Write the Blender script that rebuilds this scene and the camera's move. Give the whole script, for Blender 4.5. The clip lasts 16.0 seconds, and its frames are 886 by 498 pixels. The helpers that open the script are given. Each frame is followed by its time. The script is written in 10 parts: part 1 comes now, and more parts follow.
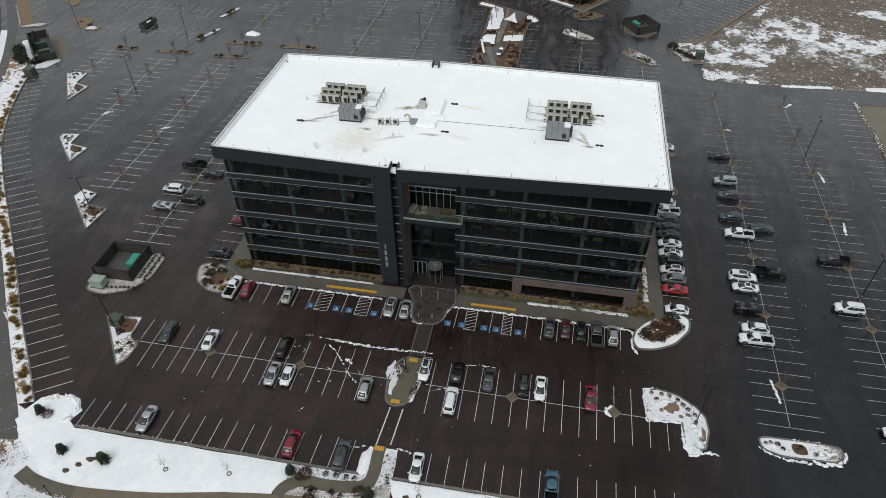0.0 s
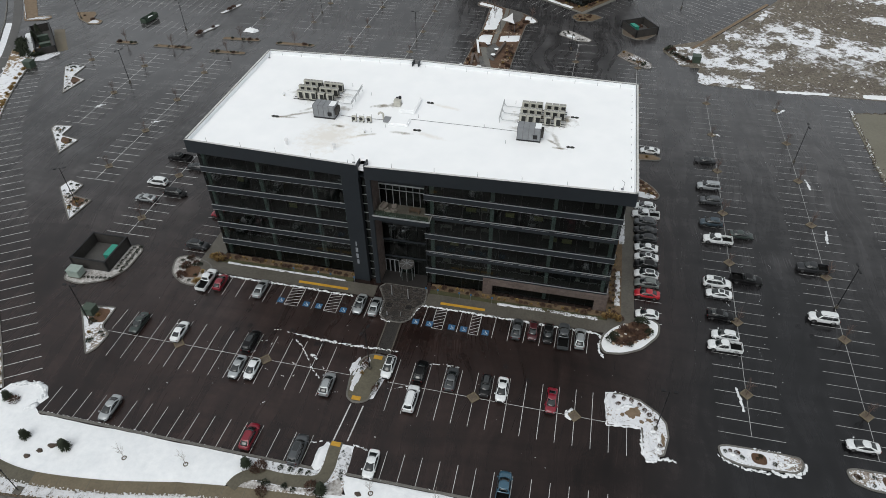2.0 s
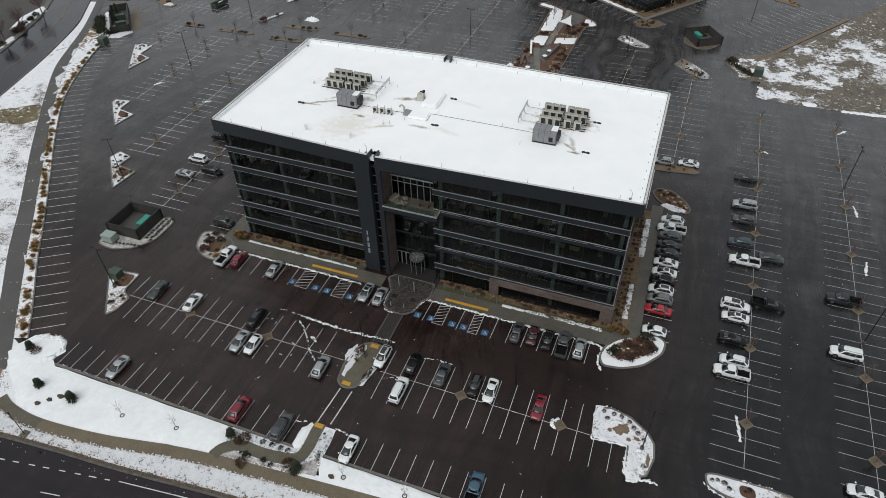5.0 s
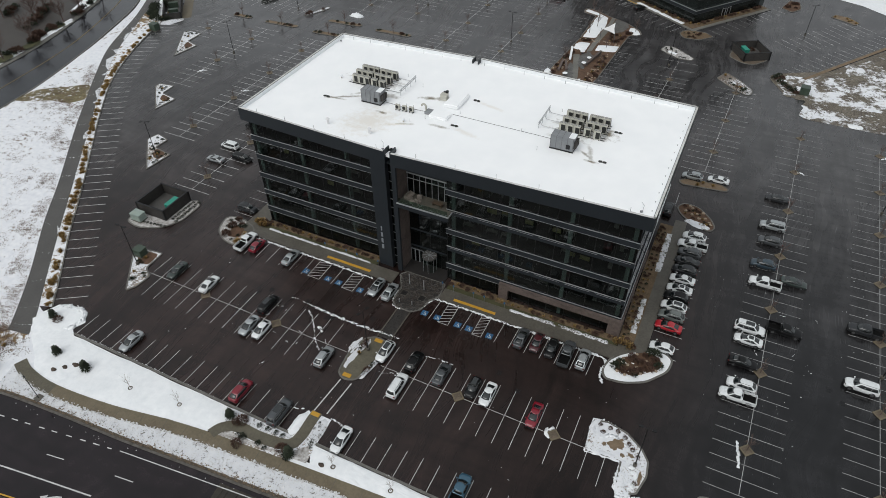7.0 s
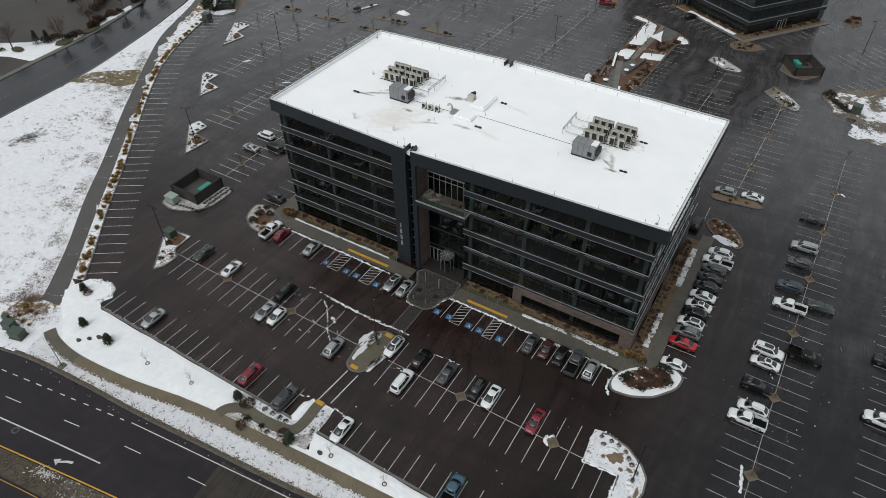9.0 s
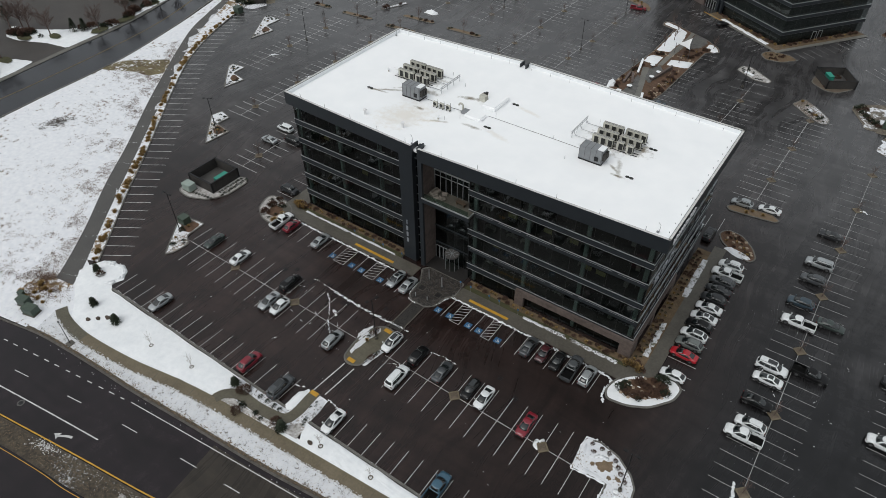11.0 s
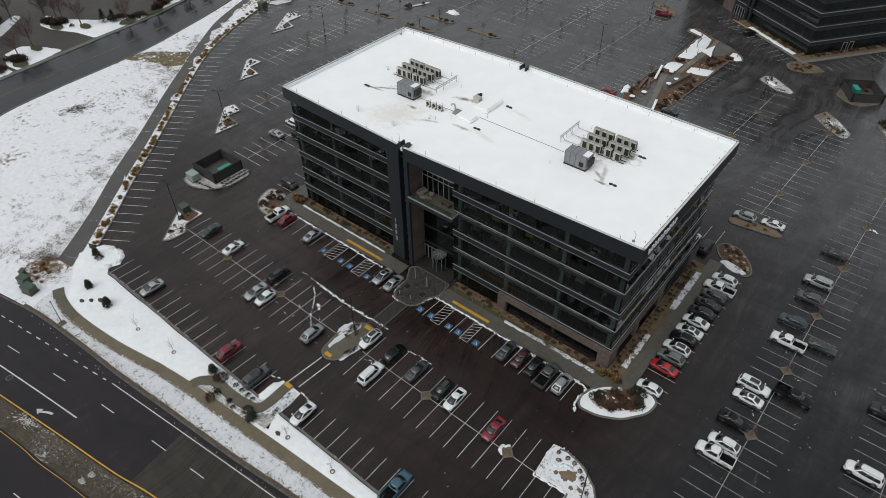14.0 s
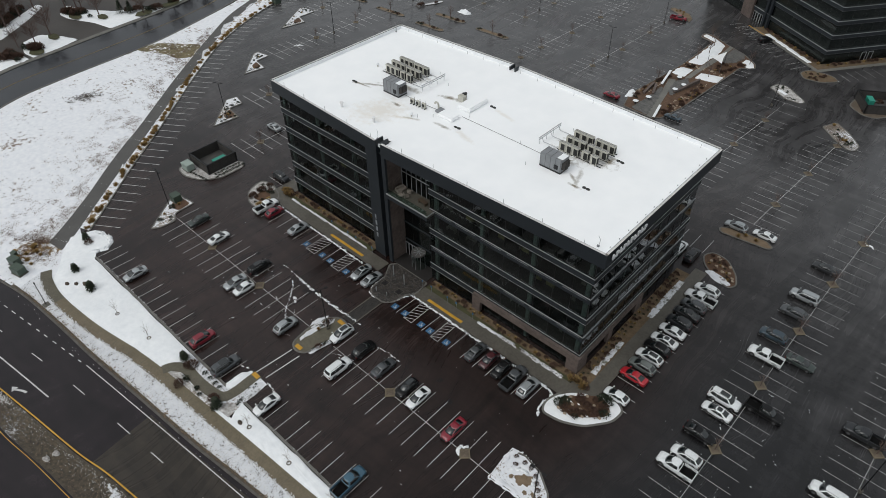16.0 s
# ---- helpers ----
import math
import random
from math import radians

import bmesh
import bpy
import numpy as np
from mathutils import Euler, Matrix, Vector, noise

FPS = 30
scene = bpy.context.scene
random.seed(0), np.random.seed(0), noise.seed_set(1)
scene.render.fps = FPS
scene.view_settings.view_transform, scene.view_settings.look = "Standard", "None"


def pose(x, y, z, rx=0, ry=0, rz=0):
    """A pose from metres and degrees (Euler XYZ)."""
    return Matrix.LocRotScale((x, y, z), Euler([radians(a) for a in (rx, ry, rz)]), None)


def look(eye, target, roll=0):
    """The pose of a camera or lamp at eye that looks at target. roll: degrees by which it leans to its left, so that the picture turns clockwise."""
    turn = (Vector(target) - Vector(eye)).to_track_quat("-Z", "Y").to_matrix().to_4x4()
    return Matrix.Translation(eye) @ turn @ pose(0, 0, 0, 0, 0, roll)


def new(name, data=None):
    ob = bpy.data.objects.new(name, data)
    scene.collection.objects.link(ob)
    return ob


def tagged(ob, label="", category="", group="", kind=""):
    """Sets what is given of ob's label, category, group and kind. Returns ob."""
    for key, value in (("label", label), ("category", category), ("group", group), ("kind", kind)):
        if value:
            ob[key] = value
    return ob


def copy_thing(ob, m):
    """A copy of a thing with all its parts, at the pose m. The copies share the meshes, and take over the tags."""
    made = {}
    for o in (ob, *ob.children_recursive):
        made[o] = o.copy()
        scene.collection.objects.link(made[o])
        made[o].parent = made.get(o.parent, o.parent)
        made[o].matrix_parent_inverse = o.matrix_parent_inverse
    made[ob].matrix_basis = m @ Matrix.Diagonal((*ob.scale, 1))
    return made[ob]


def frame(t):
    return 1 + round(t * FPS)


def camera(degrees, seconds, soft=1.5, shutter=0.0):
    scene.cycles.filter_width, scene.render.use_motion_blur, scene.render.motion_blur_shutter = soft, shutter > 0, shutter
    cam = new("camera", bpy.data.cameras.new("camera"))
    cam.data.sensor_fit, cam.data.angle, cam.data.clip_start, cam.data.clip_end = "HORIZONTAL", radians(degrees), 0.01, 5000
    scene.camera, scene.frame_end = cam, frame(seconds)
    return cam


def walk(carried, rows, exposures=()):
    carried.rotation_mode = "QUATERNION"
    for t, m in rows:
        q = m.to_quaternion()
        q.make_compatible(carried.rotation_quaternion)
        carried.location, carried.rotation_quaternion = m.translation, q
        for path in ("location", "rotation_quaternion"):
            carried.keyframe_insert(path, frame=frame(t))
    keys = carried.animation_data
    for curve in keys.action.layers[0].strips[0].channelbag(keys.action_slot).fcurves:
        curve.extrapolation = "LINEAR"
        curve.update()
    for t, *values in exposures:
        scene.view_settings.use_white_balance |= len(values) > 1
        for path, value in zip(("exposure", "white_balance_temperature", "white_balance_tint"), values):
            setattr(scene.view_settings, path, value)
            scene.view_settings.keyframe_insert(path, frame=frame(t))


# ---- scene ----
cam = camera(68.6, 16.0, soft=0.4)
PATH = [
    (0, (57.499, -87.555, 89.873), (57.22, -86.103, 88.526), -0.8),
    (0.5, (59.958, -87.083, 89.707), (59.669, -85.632, 88.361), -0.9),
    (1, (61.992, -86.807, 89.71), (61.706, -85.356, 88.364), -0.8),
    (1.5, (63.896, -86.523, 89.651), (63.596, -85.074, 88.305), -0.7),
    (2, (65.843, -86.102, 89.611), (65.515, -84.66, 88.266), -0.7),
    (2.5, (67.843, -85.695, 89.585), (67.484, -84.259, 88.24), -0.7),
    (3, (69.887, -85.359, 89.513), (69.495, -83.931, 88.169), -0.7),
    (3.5, (71.618, -84.946, 89.418), (71.192, -83.528, 88.074), -0.7),
    (4, (73.463, -84.456, 89.293), (73.008, -83.047, 87.949), -0.7),
    (6.3, (80.558, -81.962, 89.018), (79.938, -80.618, 87.673), -1.2),
    (6.5, (81.117, -81.792, 89.043), (80.49, -80.449, 87.7), -0.9),
    (7, (82.369, -81.349, 89.181), (81.712, -80.019, 87.839), -0.8),
    (7.5, (83.619, -80.845, 89.232), (82.916, -79.538, 87.891), -0.8),
    (8, (84.814, -80.232, 89.298), (84.07, -78.947, 87.957), -0.8),
    (8.5, (86.105, -79.639, 89.353), (85.341, -78.367, 88.012), -0.8),
    (9, (87.367, -79.058, 89.474), (86.586, -77.797, 88.133), -0.8),
    (11.3, (92.391, -76.18, 89.219), (91.526, -74.973, 87.881), -0.6),
    (11.5, (92.837, -75.797, 89.247), (91.971, -74.591, 87.908), -0.7),
    (12, (94.167, -74.887, 89.335), (93.291, -73.688, 87.995), -0.7),
    (12.5, (95.317, -74.05, 89.315), (94.429, -72.86, 87.975), -0.8),
    (13, (96.612, -73.121, 89.285), (95.713, -71.939, 87.946), -0.7),
    (13.5, (97.91, -72.047, 89.192), (96.982, -70.885, 87.855), -0.7),
    (14, (99.468, -70.863, 89.091), (98.515, -69.72, 87.754), -0.8),
    (14.5, (101.222, -69.563, 88.964), (100.249, -68.437, 87.628), -0.9),
    (15, (102.94, -68.102, 88.72), (101.95, -66.99, 87.385), -0.9),
    (15.5, (104.827, -66.387, 88.772), (103.823, -65.288, 87.436), -0.8),
    (16, (106.734, -64.571, 88.571), (105.714, -63.486, 87.236), -0.8),
]
walk(cam, [(t, look(eye, target, roll)) for t, eye, target, roll in PATH], [(0, 0.20), (6, 0.15), (16, 0.08)])
# ---- world, sun ----
SUN_EL, SUN_ROT = 52, 200
world = bpy.data.worlds.new("overcast")
scene.world = world
world.use_nodes = True
wn, wl = world.node_tree.nodes, world.node_tree.links
sky = wn.new("ShaderNodeTexSky")
sky.sky_type = "NISHITA"
sky.sun_disc = False
sky.sun_elevation, sky.sun_rotation = radians(SUN_EL), radians(SUN_ROT)
sky.dust_density = 4.0
grey = wn.new("ShaderNodeHueSaturation")
grey.inputs["Saturation"].default_value = 0.28
wl.new(sky.outputs[0], grey.inputs["Color"])
cloud = wn.new("ShaderNodeMix")          # an even layer of cloud before the sky
cloud.data_type = "RGBA"
cloud.inputs[0].default_value = 0.6
wl.new(grey.outputs[0], cloud.inputs[6])
cloud.inputs[7].default_value = (5.15, 5.43, 5.60, 1)
wl.new(cloud.outputs[2], wn["Background"].inputs["Color"])
wn["Background"].inputs["Strength"].default_value = 0.115
sun = new("sun", bpy.data.lights.new("sun", "SUN"))
sun.data.energy, sun.data.angle, sun.data.color = 0.7, radians(40), (0.97, 0.98, 0.94)
a = radians(SUN_ROT)
sun.matrix_world = look((0, 0, 0), (-math.sin(a) * math.cos(radians(SUN_EL)), -math.cos(a) * math.cos(radians(SUN_EL)), -math.sin(radians(SUN_EL))))


# ---- materials ----
def material(name, build):
    m = bpy.data.materials.new(name)
    m.use_nodes = True
    n, l = m.node_tree.nodes, m.node_tree.links
    build(n, l, n["Principled BSDF"])
    return m


def coords(n, l, scale=1.0, kind="Object"):
    tc = n.new("ShaderNodeTexCoord")
    return tc.outputs[kind]


def noise_node(n, l, vec, scale, detail=4, rough=0.55):
    t = n.new("ShaderNodeTexNoise")
    t.inputs["Scale"].default_value, t.inputs["Detail"].default_value, t.inputs["Roughness"].default_value = scale, detail, rough
    l.new(vec, t.inputs["Vector"])
    return t.outputs["Fac"]


def ramp(n, l, fac, stops):
    r = n.new("ShaderNodeValToRGB")
    e = r.color_ramp.elements
    while len(e) < len(stops):
        e.new(0.5)
    for el, (p, c) in zip(e, stops):
        el.position, el.color = p, (*c, 1) if len(c) == 3 else c
    l.new(fac, r.inputs[0])
    return r.outputs[0]


def g(v):
    return (v, v, v)


def mixc(n, l, fac, a, b, mode="MIX"):
    m = n.new("ShaderNodeMix")
    m.data_type, m.blend_type = "RGBA", mode
    for sock, v in ((m.inputs[0], fac), (m.inputs[6], a), (m.inputs[7], b)):
        if isinstance(v, (int, float)):
            sock.default_value = v
        elif isinstance(v, tuple):
            sock.default_value = (*v, 1)
        else:
            l.new(v, sock)
    return m.outputs[2]


def bump(n, l, b, height, strength, dist):
    k = n.new("ShaderNodeBump")
    k.inputs["Strength"].default_value, k.inputs["Distance"].default_value = strength, dist
    l.new(height, k.inputs["Height"])
    l.new(k.outputs[0], b.inputs["Normal"])


def rough_mat(name, c1, c2, fine=6.0, coarse=0.15, rough=0.8, relief=0.3, dist=0.02, metal=0.0, spread=0.35):
    """Two colours mixed by coarse and fine noise, with fine relief."""
    def build(n, l, b):
        v = coords(n, l)
        f1, f2 = noise_node(n, l, v, coarse, 5), noise_node(n, l, v, fine, 4)
        k = n.new("ShaderNodeMath")
        k.operation = "ADD"
        l.new(f1, k.inputs[0]), l.new(f2, k.inputs[1])
        h = n.new("ShaderNodeMath")
        h.operation, h.inputs[1].default_value = "MULTIPLY", 0.5
        l.new(k.outputs[0], h.inputs[0])
        col = ramp(n, l, h.outputs[0], [(0.5 - spread / 2, c1), (0.5 + spread / 2, c2)])
        l.new(col, b.inputs["Base Color"])
        b.inputs["Roughness"].default_value, b.inputs["Metallic"].default_value = rough, metal
        if relief:
            bump(n, l, b, f2, relief, dist)
    return material(name, build)


def asphalt_build(dark, light, wet_lo, wet_hi, streak, dry=1.0, sheen_grey=None):
    """Wet asphalt: damp and drying areas, drawn-out tyre tracks, puddled sheen and fine grain."""
    def build(n, l, b):
        v = coords(n, l)
        big, mid, fine = noise_node(n, l, v, 0.02, 5, 0.6), noise_node(n, l, v, 0.16, 6, 0.6), noise_node(n, l, v, 7.0, 3)

        bend = n.new("ShaderNodeTexNoise")      # tracks wander and swing round corners
        bend.inputs["Scale"].default_value, bend.inputs["Detail"].default_value = 0.028, 2.0
        l.new(v, bend.inputs["Vector"])
        swing = n.new("ShaderNodeVectorMath")
        swing.operation = "MULTIPLY_ADD"
        swing.inputs[1].default_value = (15, 15, 0)
        l.new(bend.outputs["Color"], swing.inputs[0]), l.new(v, swing.inputs[2])

        def stretched(scale, size, seed):
            mp = n.new("ShaderNodeMapping")
            mp.inputs["Scale"].default_value = scale
            mp.inputs["Location"].default_value = (seed, seed * 0.7, 0)
            l.new(swing.outputs[0], mp.inputs["Vector"])
            return noise_node(n, l, mp.outputs[0], size, 4, 0.6)
        st = stretched(streak, 0.35, 0.0)
        tracks_n, tracks_e = stretched((1.0, 0.045, 1.0), 0.55, 11.0), stretched((0.045, 1.0, 1.0), 0.55, 37.0)
        col = ramp(n, l, mid, [(0.3, dark), (0.72, light)])
        # Drying areas are paler and greyer.
        dried = ramp(n, l, big, [(0.42, g(0)), (0.60, g(0.9 * dry))])
        col = mixc(n, l, dried, col, tuple(1.3 * c + 0.003 for c in light))
        if sheen_grey:
            # Greyer to the north and west, with sky sheen put into the colour.
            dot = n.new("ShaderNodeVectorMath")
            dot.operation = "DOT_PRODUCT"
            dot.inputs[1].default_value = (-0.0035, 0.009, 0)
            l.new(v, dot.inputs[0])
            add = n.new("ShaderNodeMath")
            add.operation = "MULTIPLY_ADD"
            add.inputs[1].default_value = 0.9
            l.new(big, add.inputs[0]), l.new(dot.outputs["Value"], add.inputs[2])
            # The east bays take on the same paler grey.
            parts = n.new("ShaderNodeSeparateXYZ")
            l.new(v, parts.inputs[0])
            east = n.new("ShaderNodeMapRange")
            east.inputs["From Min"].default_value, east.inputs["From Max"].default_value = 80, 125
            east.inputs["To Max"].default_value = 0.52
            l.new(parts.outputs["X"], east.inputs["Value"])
            grey_share = n.new("ShaderNodeMath")
            l.new(add.outputs[0], grey_share.inputs[0]), l.new(east.outputs[0], grey_share.inputs[1])
            # The bays before the east wing are darker and shine less.
            rise, drop, front_gloss = n.new("ShaderNodeMapRange"), n.new("ShaderNodeMapRange"), n.new("ShaderNodeMapRange")
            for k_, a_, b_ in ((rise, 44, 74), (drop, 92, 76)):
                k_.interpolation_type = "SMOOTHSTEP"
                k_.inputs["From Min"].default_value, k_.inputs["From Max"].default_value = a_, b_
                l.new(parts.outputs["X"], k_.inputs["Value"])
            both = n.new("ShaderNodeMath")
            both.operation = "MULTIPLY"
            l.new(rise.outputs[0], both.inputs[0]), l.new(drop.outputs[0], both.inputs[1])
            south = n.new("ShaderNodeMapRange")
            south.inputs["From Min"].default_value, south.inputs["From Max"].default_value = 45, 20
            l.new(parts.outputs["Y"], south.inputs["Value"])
            front_east = n.new("ShaderNodeMath")
            front_east.operation = "MULTIPLY"
            l.new(both.outputs[0], front_east.inputs[0]), l.new(south.outputs[0], front_east.inputs[1])
            front_gloss.inputs["To Min"].default_value, front_gloss.inputs["To Max"].default_value = 0.43, 0.29
            l.new(front_east.outputs[0], front_gloss.inputs["Value"])
            l.new(front_gloss.outputs[0], b.inputs["Specular IOR Level"])
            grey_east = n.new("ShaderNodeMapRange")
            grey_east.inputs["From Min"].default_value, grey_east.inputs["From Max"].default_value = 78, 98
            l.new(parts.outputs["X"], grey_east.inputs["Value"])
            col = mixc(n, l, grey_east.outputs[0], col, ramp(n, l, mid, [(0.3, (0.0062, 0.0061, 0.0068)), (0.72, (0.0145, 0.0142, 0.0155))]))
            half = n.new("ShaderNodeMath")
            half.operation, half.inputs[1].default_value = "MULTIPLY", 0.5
            l.new(front_east.outputs[0], half.inputs[0])
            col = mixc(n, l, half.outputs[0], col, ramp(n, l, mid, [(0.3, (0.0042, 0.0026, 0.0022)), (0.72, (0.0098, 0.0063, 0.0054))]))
            col = mixc(n, l, ramp(n, l, grey_share.outputs[0], [(0.36, g(0)), (1.0, g(1))]), col, ramp(n, l, mid, [(0.3, sheen_grey[0]), (0.7, sheen_grey[1])]))
        col = mixc(n, l, 0.55, col, ramp(n, l, st, [(0.35, g(0.5)), (0.68, g(1.45))]), "MULTIPLY")
        where = ramp(n, l, mid, [(0.35, g(0.15)), (0.65, g(0.75))])
        col = mixc(n, l, where, col, ramp(n, l, tracks_n, [(0.36, g(0.58)), (0.47, g(1.0)), (0.66, g(1.45))]), "MULTIPLY")
        col = mixc(n, l, 0.45, col, ramp(n, l, tracks_e, [(0.36, g(0.6)), (0.48, g(1.0)), (0.66, g(1.4))]), "MULTIPLY")
        col = mixc(n, l, 0.5, col, ramp(n, l, fine, [(0.3, g(0.55)), (0.7, g(1.4))]), "MULTIPLY")
        col = mixc(n, l, 0.5, col, ramp(n, l, noise_node(n, l, v, 1.1, 5, 0.7), [(0.3, g(0.6)), (0.7, g(1.35))]), "MULTIPLY")
        l.new(col, b.inputs["Base Color"])
        k = n.new("ShaderNodeMath")
        k.operation = "MULTIPLY"
        l.new(big, k.inputs[0]), l.new(ramp(n, l, tracks_n, [(0.3, g(0.65)), (0.7, g(1.25))]), k.inputs[1])
        r = n.new("ShaderNodeMapRange")
        r.inputs["From Min"].default_value, r.inputs["From Max"].default_value = 0.36, 0.58
        r.inputs["To Min"].default_value, r.inputs["To Max"].default_value = wet_lo, wet_hi
        l.new(k.outputs[0], r.inputs["Value"])
        l.new(r.outputs[0], b.inputs["Roughness"])
        bump(n, l, b, fine, 0.12, 0.01)
        if not sheen_grey:
            b.inputs["Specular IOR Level"].default_value = 0.43
    return build


ASPHALT = material("damp_asphalt", asphalt_build((0.0088, 0.0047, 0.0038), (0.0192, 0.0106, 0.0090), 0.13, 0.36, (1.0, 0.25, 1.0), sheen_grey=((0.030, 0.0285, 0.0290), (0.064, 0.0618, 0.0622))))
ROADWAY = material("worn_road_asphalt", asphalt_build((0.0080, 0.0048, 0.0060), (0.0140, 0.0090, 0.0110), 0.08, 0.26, (0.3, 1.2, 1.0), 0.5))
OLD_ROAD = material("older_brown_asphalt", asphalt_build((0.0185, 0.0142, 0.0100), (0.030, 0.0235, 0.0170), 0.2, 0.4, (0.3, 1.2, 1.0)))
WEST_ROAD = material("wet_blue_grey_asphalt", asphalt_build((0.0075, 0.0088, 0.0115), (0.0135, 0.0155, 0.0195), 0.08, 0.24, (0.3, 1.2, 1.0), 0.5))
PAINT = rough_mat("worn_white_paint", (0.34, 0.34, 0.34), (0.70, 0.70, 0.69), 5.0, 0.6, 0.6, 0.1)
FADED_PAINT = rough_mat("faded_white_paint", (0.10, 0.10, 0.10), (0.58, 0.58, 0.575), 5.0, 0.22, 0.6, 0.1, spread=0.45)
BLUE_PAINT = rough_mat("blue_paint", (0.017, 0.075, 0.17), (0.034, 0.14, 0.28), 4.0, 0.6, 0.6, 0.1)
DULL_YELLOW = rough_mat("worn_yellow_paint", (0.09, 0.066, 0.03), (0.22, 0.155, 0.06), 2.0, 0.5, 0.6, 0.1)
YELLOW = rough_mat("yellow_paint", (0.44, 0.23, 0.02), (0.58, 0.33, 0.035), 4.0, 0.5, 0.6, 0.1)
CONCRETE = rough_mat("wet_concrete", (0.062, 0.056, 0.045), (0.118, 0.108, 0.090), 3.0, 0.3, 0.55, 0.2)
DRY_CONCRETE = rough_mat("drying_concrete", (0.115, 0.112, 0.098), (0.20, 0.195, 0.175), 3.0, 0.3, 0.6, 0.2)
GREYWALK = rough_mat("grey_olive_wet_walk", (0.070, 0.062, 0.042), (0.130, 0.117, 0.083), 3.0, 0.3, 0.55, 0.2)
TANWALK = rough_mat("tan_wet_pavement", (0.108, 0.087, 0.054), (0.175, 0.144, 0.094), 3.0, 0.25, 0.6, 0.2)
CURB = rough_mat("curb_concrete", (0.085, 0.081, 0.072), (0.178, 0.172, 0.156), 4.0, 0.4, 0.7, 0.2)
PAVER_WALK = rough_mat("asphalt_path", (0.06, 0.058, 0.055), (0.095, 0.09, 0.085), 4.0, 0.2, 0.6, 0.2)
BEDSOIL = rough_mat("olive_brown_bed", (0.068, 0.046, 0.026), (0.180, 0.125, 0.072), 5.0, 0.7, 0.9, 0.9, 0.06)
MULCH = rough_mat("brown_mulch", (0.05, 0.026, 0.014), (0.15, 0.085, 0.05), 5.0, 0.7, 0.9, 0.9, 0.06)
TANMULCH = rough_mat("tan_gravel_bed", (0.12, 0.085, 0.052), (0.24, 0.175, 0.115), 6.0, 0.8, 0.9, 0.8, 0.05)
GRAVEL = rough_mat("pale_rock_bed", (0.20, 0.18, 0.16), (0.62, 0.61, 0.60), 3.0, 0.9, 0.85, 0.8, 0.06, spread=0.25)
LAWN = rough_mat("dull_winter_grass", (0.026, 0.029, 0.011), (0.082, 0.078, 0.034), 7.0, 0.5, 0.9, 0.7, 0.04)


def snow_build(dirt, amount, fine, bright=0.97, broad=0.07, soft=0.035, frost=0.65):
    """Snow with ground showing through where it is thin."""
    def build(n, l, b):
        v = coords(n, l)
        a1, a2, a3 = noise_node(n, l, v, fine, 7, frost), noise_node(n, l, v, broad, 4), noise_node(n, l, v, 0.9, 4)
        k = n.new("ShaderNodeMath")
        k.operation = "ADD"
        l.new(a1, k.inputs[0]), l.new(a2, k.inputs[1])
        h = n.new("ShaderNodeMath")
        h.operation, h.inputs[1].default_value = "MULTIPLY", 0.5
        l.new(k.outputs[0], h.inputs[0])
        cover = ramp(n, l, h.outputs[0], [(amount, g(0)), (amount + soft, g(1))])
        white = ramp(n, l, a3, [(0.3, tuple(c * bright for c in (0.74, 0.76, 0.80))), (0.7, tuple(c * bright for c in (0.86, 0.87, 0.89)))])
        ground_c = ramp(n, l, noise_node(n, l, v, 2.2, 4), [(0.35, dirt[0]), (0.65, dirt[1])])
        ground_c = mixc(n, l, 0.7, ground_c, ramp(n, l, noise_node(n, l, v, 0.16, 5, 0.7), [(0.36, (0.62, 0.56, 0.55)), (0.62, (1.25, 1.24, 1.18))]), "MULTIPLY")
        l.new(mixc(n, l, cover, ground_c, white), b.inputs["Base Color"])
        b.inputs["Roughness"].default_value = 0.75
        bump(n, l, b, a1, 0.5, 0.08)
    return build


SNOW = rough_mat("clean_snow", (0.76, 0.785, 0.805), (0.89, 0.905, 0.915), 1.1, 0.25, 0.7, 0.6, 0.12)
ROOF_SNOW = material("roof_snow", lambda n, l, b: None)
DIRTY_SNOW = material("churned_snow", snow_build(((0.10, 0.095, 0.09), (0.22, 0.21, 0.20)), 0.445, 3.4, 0.82))
FIELD_SNOW = material("field_snow", snow_build(((0.15, 0.115, 0.09), (0.34, 0.28, 0.23)), 0.385, 0.9))
DRY_GRASS = material("dry_grass_in_thin_snow", snow_build(((0.10, 0.085, 0.04), (0.22, 0.185, 0.10)), 0.53, 0.9))
BLADES = rough_mat("dark_weed_stalks", (0.078, 0.050, 0.037), (0.21, 0.145, 0.108), 4.0, 0.8, 0.9, 0.2)
SCRUB_SNOW = material("snow_over_scrub", snow_build(((0.074, 0.061, 0.047), (0.19, 0.17, 0.137)), 0.474, 0.42, 0.97, 0.13, 0.05, 0.76))
SCRUB = material("scrub_and_snow", snow_build(((0.074, 0.061, 0.047), (0.19, 0.17, 0.137)), 0.555, 0.42, 0.9, 0.05, 0.07, 0.76))
KERB_SNOW = material("gritty_verge_snow", snow_build(((0.07, 0.065, 0.055), (0.22, 0.21, 0.19)), 0.405, 4.5, 0.83, 0.9))
PATCHY_SNOW = material("melting_snow_on_bed", snow_build(((0.14, 0.11, 0.085), (0.34, 0.30, 0.26)), 0.452, 3.0, 0.92))
THAWED = material("thawed_gravel_bed", snow_build(((0.10, 0.08, 0.06), (0.24, 0.20, 0.165)), 0.505, 3.0, 0.85))
